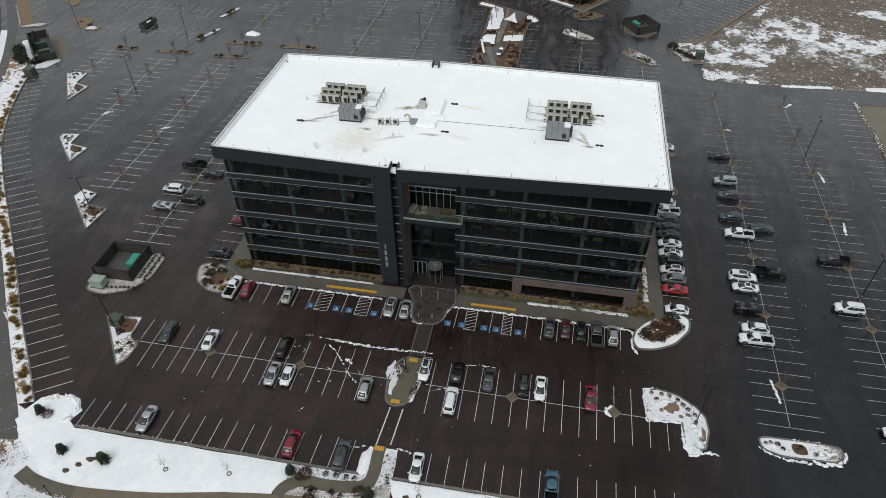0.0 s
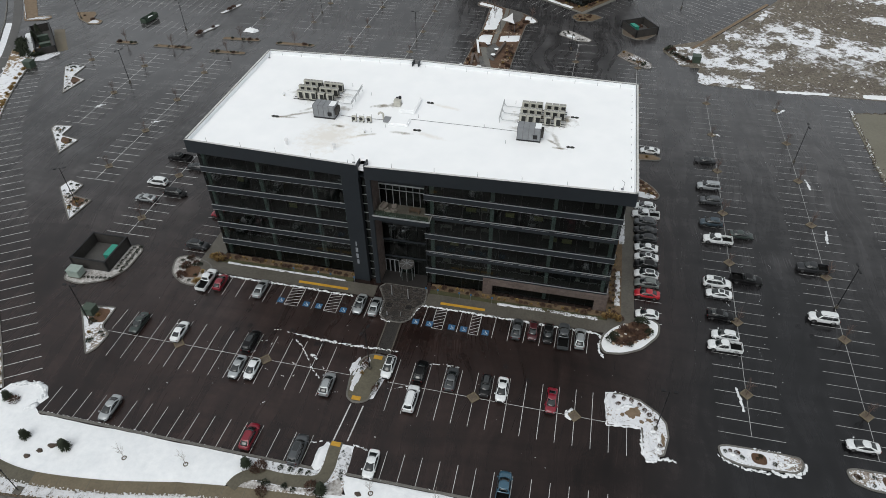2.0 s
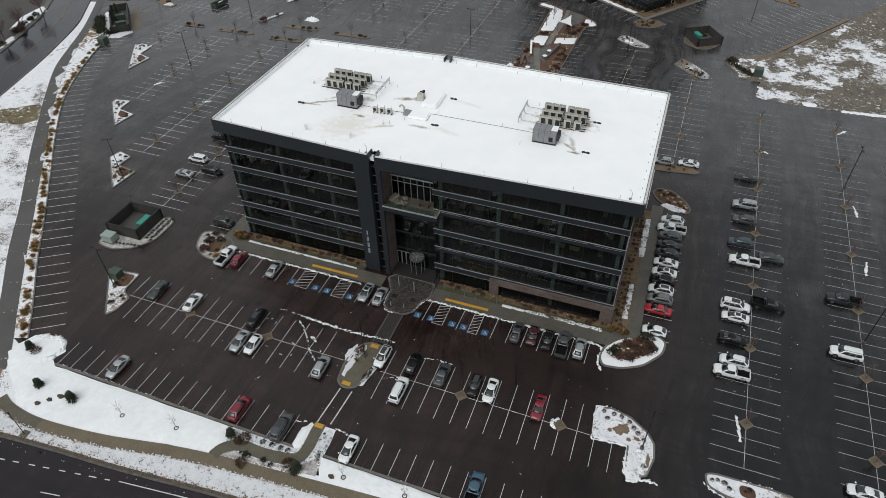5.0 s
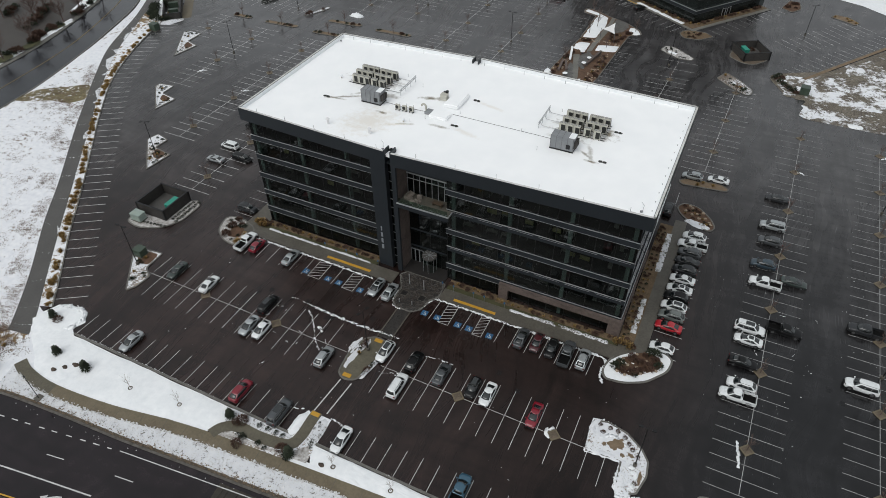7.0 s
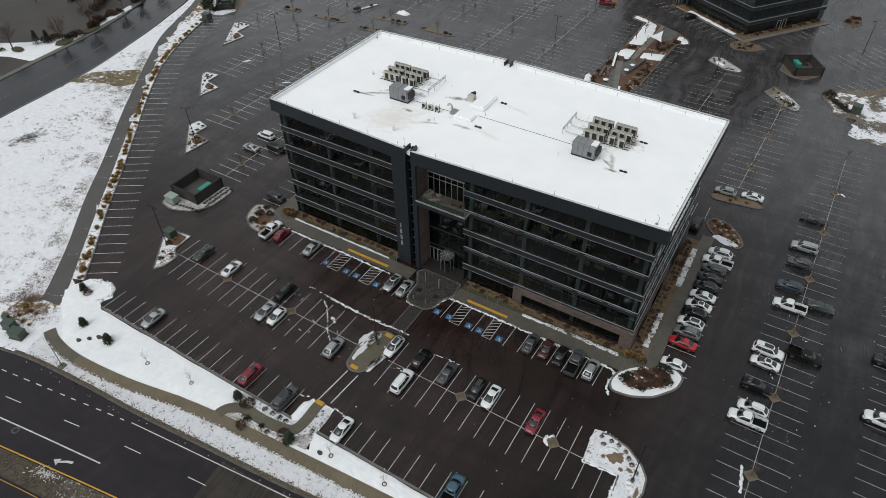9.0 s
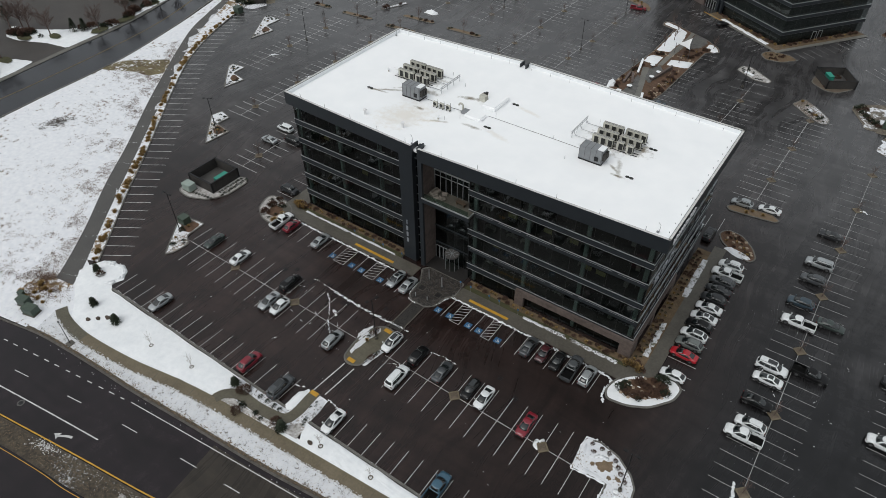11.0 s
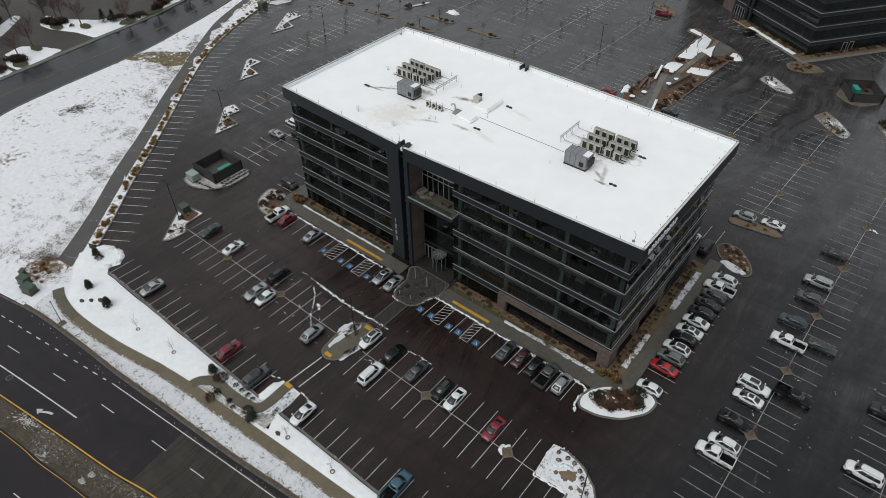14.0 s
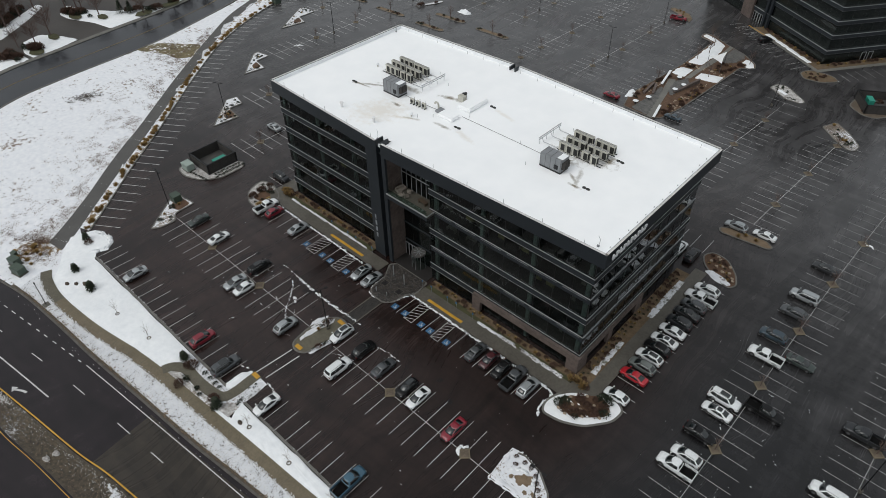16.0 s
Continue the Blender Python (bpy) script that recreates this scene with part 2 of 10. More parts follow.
VERGE = material("verge_snow_and_grass", snow_build(((0.14, 0.09, 0.04), (0.28, 0.19, 0.09)), 0.45, 0.9))


STAINS_AND_SHADE = [  # centre x, y, half length, half width, turn, strength
    (24.0, 6.6, 5.6, 4.2, 55, 0.42), (24.6, 10.3, 1.4, 0.35, -8, 0.9), (31.0, 18.9, 2.4, 0.6, 18, 1.0), (32.9, 20.0, 1.2, 0.7, 10, 1.0), (36.5, 10.3, 2.0, 0.4, 0, 0.8), (30.6, 8.5, 1.6, 0.3, 20, 0.6), (29.0, 7.6, 2.6, 0.4, 25, 0.4),
    (15.4, 12.6, 4.6, 0.35, 28, 0.8), (13.6, 11.3, 2.4, 0.3, 5, 0.9), (17.6, 15.4, 2.4, 0.4, 40, 0.7), (63.9, 13.4, 0.45, 3.0, 22, 0.6), (63.4, 12.6, 1.4, 0.35, -35, 0.8), (64.6, 11.0, 1.2, 0.35, 0, 1.0),
    # The 0.98 pair darkens under the condenser rows, melt and unit shade together.
    (65.2, 20.6, 0.9, 1.6, 10, 1.0), (58.6, 16.0, 3.2, 0.9, 0, 0.8), (22.0, 16.4, 3.0, 0.8, 0, 0.8), (17.4, 20.4, 4.9, 3.0, 0, 0.98), (60.9, 20.3, 4.9, 3.0, 0, 0.98), (42.4, 20.8, 3.0, 0.5, -12, 0.3), (41.6, 10.4, 3.0, 0.6, -15, 0.3)]


def roof_build(n, l, b):
    v = coords(n, l)
    rag, soft = noise_node(n, l, v, 0.9, 6, 0.65), noise_node(n, l, v, 0.25, 4)
    col = ramp(n, l, soft, [(0.3, (0.90, 0.915, 0.925)), (0.7, (0.945, 0.955, 0.96))])
    for x, y, a, w, turn, k in STAINS_AND_SHADE:
        mp = n.new("ShaderNodeMapping")
        mp.vector_type = "TEXTURE"
        mp.inputs["Location"].default_value = (x, y, ROOF_LEVEL)
        mp.inputs["Rotation"].default_value = (0, 0, radians(turn))
        mp.inputs["Scale"].default_value = (a * 1.5, w * 1.5, 30)
        l.new(v, mp.inputs["Vector"])
        ln = n.new("ShaderNodeVectorMath")
        ln.operation = "LENGTH"
        l.new(mp.outputs[0], ln.inputs[0])
        s = n.new("ShaderNodeMath")
        s.operation = "SUBTRACT"
        l.new(rag, s.inputs[0])
        m = n.new("ShaderNodeMath")
        m.operation, m.inputs[1].default_value = "MULTIPLY", 0.62
        l.new(ln.outputs["Value"], m.inputs[0])
        l.new(m.outputs[0], s.inputs[1])
        fac = ramp(n, l, s.outputs[0], [(0.0, g(0)), (0.42, g(k))])
        col = mixc(n, l, fac, col, (0.22, 0.19, 0.14) if k > 0.5 else (0.62, 0.54, 0.42))
    l.new(col, b.inputs["Base Color"])
    b.inputs["Roughness"].default_value = 0.7
    bump(n, l, b, soft, 0.2, 0.05)


ROOF_LEVEL = 26.55
roof_build(ROOF_SNOW.node_tree.nodes, ROOF_SNOW.node_tree.links, ROOF_SNOW.node_tree.nodes["Principled BSDF"])
PANEL = rough_mat("charcoal_panel", (0.0105, 0.0145, 0.019), (0.0155, 0.0205, 0.0255), 0.8, 0.1, 0.5, 0.03)
PALE_COPING = rough_mat("snow_dusted_coping", (0.42, 0.42, 0.40), (0.72, 0.72, 0.70), 2.0, 0.15, 0.6, 0.1)
COPING = rough_mat("grey_coping", (0.10, 0.105, 0.11), (0.15, 0.155, 0.16), 1.0, 0.1, 0.4, 0.05, metal=0.5)
ALU = rough_mat("brushed_aluminium", (0.42, 0.43, 0.44), (0.58, 0.59, 0.60), 3.0, 0.3, 0.35, 0.02, metal=0.6)
STONE = rough_mat("brown_stone_cladding", (0.060, 0.045, 0.039), (0.150, 0.116, 0.102), 1.6, 0.35, 0.7, 0.3)
BLOCK = rough_mat("dark_block_wall", (0.024, 0.022, 0.020), (0.055, 0.050, 0.046), 2.5, 0.5, 0.8, 0.4)
BLACK_METAL = rough_mat("black_metal", (0.012, 0.012, 0.013), (0.02, 0.02, 0.021), 4.0, 0.5, 0.45, 0.05, metal=0.4)
GREY_METAL = rough_mat("grey_sheet_metal", (0.17, 0.18, 0.19), (0.25, 0.26, 0.27), 1.2, 0.4, 0.5, 0.05)
PALE_METAL = rough_mat("cream_unit_casing", (0.42, 0.41, 0.36), (0.55, 0.54, 0.48), 2.0, 0.5, 0.5, 0.05)
GRILLE = rough_mat("dark_grille", (0.012, 0.013, 0.012), (0.030, 0.031, 0.029), 8.0, 1.0, 0.7, 0.4)
GREEN_BOX = rough_mat("dark_green_cabinet", (0.035, 0.055, 0.040), (0.06, 0.085, 0.062), 2.0, 0.5, 0.5, 0.05)
TEAL = rough_mat("teal_bin", (0.02, 0.22, 0.16), (0.03, 0.30, 0.22), 2.0, 0.5, 0.5, 0.05)
PALE_GREEN = rough_mat("pale_green_cabinet", (0.24, 0.30, 0.27), (0.32, 0.38, 0.34), 2.0, 0.5, 0.5, 0.05)
BARK = rough_mat("bare_bark", (0.045, 0.033, 0.025), (0.10, 0.075, 0.058), 6.0, 1.0, 0.9, 0.4)
TWIGS = rough_mat("brown_twigs", (0.075, 0.05, 0.042), (0.15, 0.105, 0.09), 6.0, 1.0, 0.9, 0.4)
PALE_TWIGS = rough_mat("pale_grey_twigs", (0.22, 0.19, 0.17), (0.36, 0.32, 0.29), 6.0, 1.0, 0.9, 0.3)
WELL_MULCH = rough_mat("dull_brown_gravel", (0.07, 0.055, 0.04), (0.16, 0.125, 0.09), 5.0, 0.8, 0.85, 0.7, 0.04)
NEEDLES = rough_mat("evergreen_needles", (0.010, 0.017, 0.009), (0.035, 0.045, 0.022), 5.0, 1.0, 0.8, 0.3)
RUST_LEAF = rough_mat("rust_brown_twigs", (0.045, 0.025, 0.018), (0.118, 0.064, 0.043), 5.0, 1.0, 0.9, 0.3)
STRAW = rough_mat("straw_grass_blades", (0.22, 0.14, 0.045), (0.42, 0.29, 0.12), 5.0, 1.0, 0.9, 0.3)
ROCK = rough_mat("landscape_rock", (0.22, 0.17, 0.12), (0.42, 0.34, 0.26), 3.0, 0.8, 0.85, 0.5)
SAIL = rough_mat("white_fabric", (0.70, 0.70, 0.70), (0.8, 0.8, 0.8), 2.0, 0.5, 0.7, 0.05)
SOFA = rough_mat("taupe_upholstery", (0.16, 0.14, 0.12), (0.24, 0.21, 0.18), 5.0, 1.0, 0.9, 0.2)
WOODTOP = rough_mat("dark_wood", (0.05, 0.033, 0.022), (0.10, 0.07, 0.045), 3.0, 1.0, 0.5, 0.1)
INTERIOR = rough_mat("office_interior", (0.13, 0.13, 0.13), (0.26, 0.255, 0.25), 1.0, 0.4, 0.8, 0.0)
CARPET = rough_mat("office_carpet", (0.055, 0.054, 0.056), (0.11, 0.108, 0.108), 1.5, 0.4, 0.9, 0.0)
COLUMN = rough_mat("pale_green_column", (0.33, 0.42, 0.395), (0.44, 0.54, 0.51), 1.0, 0.4, 0.7, 0.0)
LIT_YELLOW = rough_mat("lit_yellow", (0.40, 0.38, 0.16), (0.56, 0.53, 0.26), 2.0, 0.4, 0.8, 0.0)
DESK = rough_mat("pale_desk", (0.30, 0.30, 0.27), (0.42, 0.42, 0.38), 2.0, 0.4, 0.6, 0.0)
STAINED_KERB = rough_mat("dirt_stained_kerb", (0.045, 0.040, 0.034), (0.15, 0.14, 0.125), 2.2, 0.7, 0.8, 0.3)
VERGE_DIRT = rough_mat("wet_verge_dirt", (0.035, 0.027, 0.019), (0.13, 0.105, 0.08), 4.0, 0.8, 0.85, 0.6, 0.05)
CLOD_SNOW = rough_mat("gritty_snow_clods", (0.46, 0.45, 0.44), (0.80, 0.805, 0.81), 2.4, 0.6, 0.8, 0.5, 0.06)
MEDIAN = material("median_cobbles_and_snow", snow_build(((0.026, 0.020, 0.013), (0.085, 0.068, 0.046)), 0.565, 3.6, 0.7))


def glass_build(tint, see):
    def build(n, l, b):
        out = n["Material Output"]
        n.remove(b)
        tr, gl, mx, fr = n.new("ShaderNodeBsdfTransparent"), n.new("ShaderNodeBsdfGlossy"), n.new("ShaderNodeMixShader"), n.new("ShaderNodeLayerWeight")
        tr.inputs[0].default_value = (*[t * see for t in tint], 1)
        gl.inputs["Roughness"].default_value, gl.inputs["Color"].default_value = 0.015, (0.94, 0.96, 0.98, 1)
        fr.inputs["Blend"].default_value = 0.5
        steep, share = n.new("ShaderNodeMath"), n.new("ShaderNodeMath")      # thin pane: Schlick's curve on both faces
        steep.operation, steep.inputs[1].default_value = "POWER", 5.0
        share.operation, share.inputs[1].default_value, share.inputs[2].default_value = "MULTIPLY_ADD", 0.96, 0.03
        l.new(fr.outputs["Facing"], steep.inputs[0]), l.new(steep.outputs[0], share.inputs[0]), l.new(share.outputs[0], mx.inputs[0])
        l.new(tr.outputs[0], mx.inputs[1]), l.new(gl.outputs[0], mx.inputs[2])
        l.new(mx.outputs[0], out.inputs[0])
    return build


GLASS = material("tinted_office_glass", glass_build((0.95, 1.0, 0.985), 0.54))
CLEAR = material("clear_glass", glass_build((0.85, 1.0, 0.93), 0.75))


def gloss(name, colour, rough=0.25, metal=0.0, coat=0.0):
    def build(n, l, b):
        v = coords(n, l)
        f = noise_node(n, l, v, 3.0, 3)
        l.new(ramp(n, l, f, [(0.3, tuple(0.85 * c for c in colour)), (0.7, colour)]), b.inputs["Base Color"])
        b.inputs["Roughness"].default_value, b.inputs["Metallic"].default_value, b.inputs["Coat Weight"].default_value = rough, metal, coat
    return material(name, build)


CAR_PAINT = {
    "white": gloss("white_car_paint", (0.77, 0.795, 0.80), 0.3, 0, 0.6),
    "silver": gloss("silver_car_paint", (0.40, 0.425, 0.435), 0.3, 0.4, 0.6),
    "grey": gloss("grey_car_paint", (0.085, 0.092, 0.098), 0.3, 0.3, 0.4),
    "charcoal": gloss("charcoal_car_paint", (0.026, 0.028, 0.031), 0.3, 0.2, 0.25),
    "black": gloss("black_car_paint", (0.0045, 0.0045, 0.005), 0.3, 0, 0.1),
    "bright red": gloss("bright_red_car_paint", (0.42, 0.012, 0.022), 0.3, 0, 0.6),
    "red": gloss("red_car_paint", (0.21, 0.005, 0.018), 0.3, 0, 0.6),
    "dark red": gloss("dark_red_car_paint", (0.055, 0.006, 0.009), 0.3, 0, 0.6),
    "blue": gloss("blue_car_paint", (0.045, 0.115, 0.17), 0.3, 0.2, 0.6),
    "slate blue": gloss("slate_blue_car_paint", (0.035, 0.06, 0.08), 0.3, 0.2, 0.6),
    "sage": gloss("sage_grey_car_paint", (0.17, 0.19, 0.18), 0.3, 0.2, 0.6),
    "dark green": gloss("dark_green_car_paint", (0.035, 0.05, 0.045), 0.3, 0.2, 0.6),
}
CAR_PAINT["black"].node_tree.nodes["Principled BSDF"].inputs["Specular IOR Level"].default_value = 0.3
CAR_GLASS = gloss("car_glass", (0.007, 0.0105, 0.011), 0.08, 0, 0.35)
CAR_GLASS.node_tree.nodes["Principled BSDF"].inputs["Specular IOR Level"].default_value = 0.85
TYRE = gloss("tyre_rubber", (0.012, 0.012, 0.012), 0.8)
RIM = gloss("alloy_rim", (0.16, 0.16, 0.165), 0.35, 0.6)
HEADLAMP = gloss("headlamp_lens", (0.22, 0.225, 0.23), 0.12)
TAILLAMP = gloss("tail_lamp_lens", (0.12, 0.006, 0.006), 0.2)
BED_LINER = rough_mat("matt_black_bed_liner", (0.004, 0.004, 0.004), (0.009, 0.009, 0.009), 6.0, 1.0, 0.95, 0.2)
BED_LINER.node_tree.nodes["Principled BSDF"].inputs["Specular IOR Level"].default_value = 0.1
TRIM = gloss("black_trim", (0.015, 0.015, 0.016), 0.5)
SIGN_WHITE = gloss("white_sign_face", (0.88, 0.89, 0.90), 0.4)
SIGN_GREY = gloss("pale_grey_numerals", (0.26, 0.28, 0.30), 0.4)


# ---- mesh helpers ----
def fall(y):
    """Height of the ground: level round the building, falling away to the north."""
    t = min(max((y - 40) / 90, 0.0), 1.0)
    return -5.7 * t * t * (3 - 2 * t)


def lot(u, v):
    """Plan of the stall grid laid over the falling ground, where it widens a little."""
    y = v
    for _ in range(12):
        y = v - fall(y) * (v + 80) / 89
    return u - fall(y) * (u - 82) / 89, y


def box(bm, x0, x1, y0, y1, z0, z1):
    vs = [bm.verts.new(p) for p in ((x0, y0, z0), (x1, y0, z0), (x1, y1, z0), (x0, y1, z0), (x0, y0, z1), (x1, y0, z1), (x1, y1, z1), (x0, y1, z1))]
    for f in ((3, 2, 1, 0), (4, 5, 6, 7), (0, 1, 5, 4), (1, 2, 6, 5), (2, 3, 7, 6), (3, 0, 4, 7)):
        bm.faces.new([vs[i] for i in f])
    return vs


def prism(bm, pts, z0, z1):
    """An upright prism over a plan outline; z0, z1 numbers or functions of y added to the ground."""
    lo = [bm.verts.new((x, y, z0)) for x, y in pts]
    hi = [bm.verts.new((x, y, z1)) for x, y in pts]
    n = len(pts)
    area = sum(pts[i][0] * pts[(i + 1) % n][1] - pts[(i + 1) % n][0] * pts[i][1] for i in range(n))
    if area < 0:
        lo.reverse(), hi.reverse()
    bm.faces.new(hi)
    bm.faces.new(list(reversed(lo)))
    for i in range(n):
        j = (i + 1) % n
        bm.faces.new((lo[i], lo[j], hi[j], hi[i]))


def tube(bm, p, q, r0, r1, sides=5, cap=True):
    p, q = Vector(p), Vector(q)
    d = (q - p)
    if d.length < 1e-6:
        return
    m = d.to_track_quat("Z", "Y").to_matrix()
    rings = []
    for c, r in ((p, r0), (q, r1)):
        rings.append([bm.verts.new(c + m @ Vector((r * math.cos(2 * math.pi * i / sides), r * math.sin(2 * math.pi * i / sides), 0))) for i in range(sides)])
    for i in range(sides):
        j = (i + 1) % sides
        bm.faces.new((rings[0][i], rings[0][j], rings[1][j], rings[1][i]))
    if cap:
        bm.faces.new(list(reversed(rings[0]))), bm.faces.new(rings[1])


def lump(bm, c, sx, sy, sz, seed, rough=0.25, sub=1):
    """An uneven lump."""
    r = bmesh.ops.create_icosphere(bm, subdivisions=sub, radius=1.0)
    for v in r["verts"]:
        k = 1 + rough * noise.noise(v.co * 1.7 + Vector((seed * 3.1, seed * 1.7, seed)))
        v.co = Vector((c[0] + v.co.x * sx * k, c[1] + v.co.y * sy * k, c[2] + v.co.z * sz * k))


def finish(bm, name, mat, smooth=False):
    me = bpy.data.meshes.new(name)
    bm.normal_update()
    bm.to_mesh(me)
    bm.free()
    me.materials.append(mat)
    if smooth:
        me.polygons.foreach_set("use_smooth", [True] * len(me.polygons))
    return me


def part(name, bm, mat, parent, label="", smooth=False):
    ob = new(name, finish(bm, name, mat, smooth))
    ob.parent = parent
    if label:
        ob["label"] = label
    return ob


def thing(name, bm, mat, label, category, group="", kind="", smooth=False):
    return tagged(new(name, finish(bm, name, mat, smooth)), label, category, group, kind)


def empty(name, m, label, category, group="", kind=""):
    ob = new(name)
    ob.matrix_basis = m
    return tagged(ob, label, category, group, kind)


def rounded(pts, r=0.8, n=4):
    """The outline with its corners rounded."""
    out = []
    k = len(pts)
    for i in range(k):
        p, a, b = Vector(pts[i]), Vector(pts[i - 1]), Vector(pts[(i + 1) % k])
        u, w = (a - p), (b - p)
        d = min(r, u.length * 0.45, w.length * 0.45)
        s, e = p + u.normalized() * d, p + w.normalized() * d
        for j in range(n + 1):
            t = j / n
            q = s * (1 - t) ** 2 + p * 2 * t * (1 - t) + e * t * t
            out.append((q.x, q.y))
    return out


def inset(pts, d):
    """The outline moved inwards by d."""
    n = len(pts)
    area = sum(pts[i][0] * pts[(i + 1) % n][1] - pts[(i + 1) % n][0] * pts[i][1] for i in range(n))
    s = 1 if area > 0 else -1
    out = []
    for i in range(n):
        p, a, b = Vector(pts[i]), Vector(pts[i - 1]), Vector(pts[(i + 1) % n])
        u, w = (p - a), (b - p)
        if u.length < 1e-6 or w.length < 1e-6:
            out.append((p.x, p.y))
            continue
        u.normalize(), w.normalize()
        m = Vector((-(u.y + w.y), u.x + w.x)) * s
        m = m / max(m.length_squared, 0.5) * 2 * d
        out.append((p.x + m.x, p.y + m.y))
    return out


def draped(bm, pts, lift, step=6.0):
    """A sheet over the outline, cut along y and laid on the ground."""
    vs = [bm.verts.new((x, y, 0)) for x, y in pts]
    f = bm.faces.new(vs)
    if f.normal.z < 0 or sum(pts[i][0] * pts[(i + 1) % len(pts)][1] - pts[(i + 1) % len(pts)][0] * pts[i][1] for i in range(len(pts))) < 0:
        f.normal_flip()
    ys = [y for _, y in pts]
    y = 40.0
    while y < min(max(ys), 132):
        if y > min(ys):
            bmesh.ops.bisect_plane(bm, geom=bm.verts[:] + bm.edges[:] + bm.faces[:], plane_co=(0, y, 0), plane_no=(0, 1, 0))
        y += step
    for v in bm.verts:
        v.co.z = fall(v.co.y) + lift


def sheet(name, pts, lift, mat, label, category, kind="structure"):
    bm = bmesh.new()
    draped(bm, pts, lift)
    return thing(name, bm, mat, label, category, kind=kind)


def ribbon_pts(left, right):
    return list(left) + list(reversed(right))


def offset_line(line, d):
    """The open line moved to its left by d."""
    out = []
    for i, p in enumerate(line):
        a, b = Vector(line[max(i - 1, 0)]), Vector(line[min(i + 1, len(line) - 1)])
        t = (b - a).normalized()
        out.append((p[0] - t.y * d, p[1] + t.x * d))
    return out


def smooth_line(pts, n=6):
    """A smooth line through the points."""
    out = []
    for i in range(len(pts) - 1):
        p0, p1, p2, p3 = (Vector(pts[min(max(i + k, 0), len(pts) - 1)]) for k in (-1, 0, 1, 2))
        for j in range(n):
            t = j / n
            q = 0.5 * (2 * p1 + (p2 - p0) * t + (2 * p0 - 5 * p1 + 4 * p2 - p3) * t * t + (3 * p1 - p0 - 3 * p2 + p3) * t ** 3)
            out.append((q.x, q.y))
    out.append(tuple(pts[-1]))
    return out


def stripe(bm, p, q, w, lift=0.012):
    """A painted stripe on the ground from p to q."""
    p, q = Vector(p), Vector(q)
    d = (q - p).normalized() * 1.0
    s = Vector((-d.y, d.x)) * w / 2
    vs = [bm.verts.new((c.x, c.y, fall(c.y) + lift)) for c in (p + s, p - s, q - s, q + s)]
    f = bm.faces.new(vs)
    f.normal_update()
    if f.normal.z < 0:
        f.normal_flip()


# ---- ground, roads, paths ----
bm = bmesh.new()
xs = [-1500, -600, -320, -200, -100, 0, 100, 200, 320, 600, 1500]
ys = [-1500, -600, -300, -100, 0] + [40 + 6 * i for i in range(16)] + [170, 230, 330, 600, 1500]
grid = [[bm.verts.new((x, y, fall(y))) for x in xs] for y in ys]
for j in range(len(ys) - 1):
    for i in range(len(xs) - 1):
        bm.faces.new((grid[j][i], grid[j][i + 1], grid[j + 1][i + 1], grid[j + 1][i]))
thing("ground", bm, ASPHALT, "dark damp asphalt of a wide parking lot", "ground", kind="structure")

# South road with its lanes, the verge and the footpath beside it.
KERB_S = smooth_line([(-95, -66.5), (-60, -63.2), (-35, -60.4), (-21.9, -58.3), (-11.7, -56.2), (1, -55.0), (12.9, -54.2), (26.6, -52.9), (40.6, -51.6), (52.7, -50.1), (75, -47.6), (110, -44.5), (160, -42)], 5)
sheet("road", ribbon_pts(KERB_S, offset_line(KERB_S, -34)), 0.006, ROADWAY, "dark wet roadway with painted lanes", "road")
bm = bmesh.new()
draped(bm, [(32.7, -65.0), (32.4, -62.6), (31.3, -53.0), (40, -52.4), (52, -50.9), (75, -48.3), (110, -45.2), (110, -60), (60, -63)], 0.012)
thing("road_patch", bm, OLD_ROAD, "older brownish stretch of roadway", "road", kind="structure")


def lane_paint(name, pts, w, mat, dash=None, label="", lift=0.02):
    """A painted line, whole or in dashes of (length, gap)."""
    line = smooth_line(pts, 12)
    bm = bmesh.new()
    run = 0.0
    for p, q in zip(line, line[1:]):
        if dash is None:
            stripe(bm, p, q, w, lift)
            continue
        a, b = Vector(p), Vector(q)
        n = max(int((b - a).length / 0.25), 1)
        for i in range(n):
            run += (b - a).length / n
            if run % (dash[0] + dash[1]) < dash[0]:
                stripe(bm, a + (b - a) * i / n, a + (b - a) * (i + 1) / n, w, lift)
    return thing(name, bm, mat, label, "road marking", kind="structure")


lane_paint("edge_dashes", [(-60, -67.2), (-17, -60.4), (-4.2, -58.4), (12.5, -55.8)], 0.17, PAINT, (1.1, 1.5), "short white lane dashes on the road")
lane_paint("edge_line", [(13.9, -55.5), (27.8, -53.95), (51.4, -51.4), (80, -48.6), (120, -45.5)], 0.16, PAINT, None, "solid white lane line on the road")
lane_paint("lane_dashes", [(37.5, -56.45), (41.4, -56), (70, -53), (110, -49.5)], 0.15, PAINT, (3.3, 9.15), "white dashed lane line on the road")
lane_paint("lane_dashes", [(-57.23, -70.57), (-7.7, -62.8), (4.5, -60.7), (16.9, -58.8), (29.3, -57.35), (33.5, -56.87)], 0.15, PAINT, (3.3, 9.15), "white dashed lane line on the road")
lane_paint("turn_line", [(-50, -72.8), (-4.7, -65.7), (15.7, -62.7)], 0.22, PAINT, None, "thick white turn lane line on the road")
lane_paint("median_line", [(-40, -75.4), (1.6, -68.5), (16.1, -66.1), (29.4, -64.0), (38.4, -62.2), (60, -59.5), (110, -55)], 0.22, YELLOW, None, "yellow line along the median", 0.14)
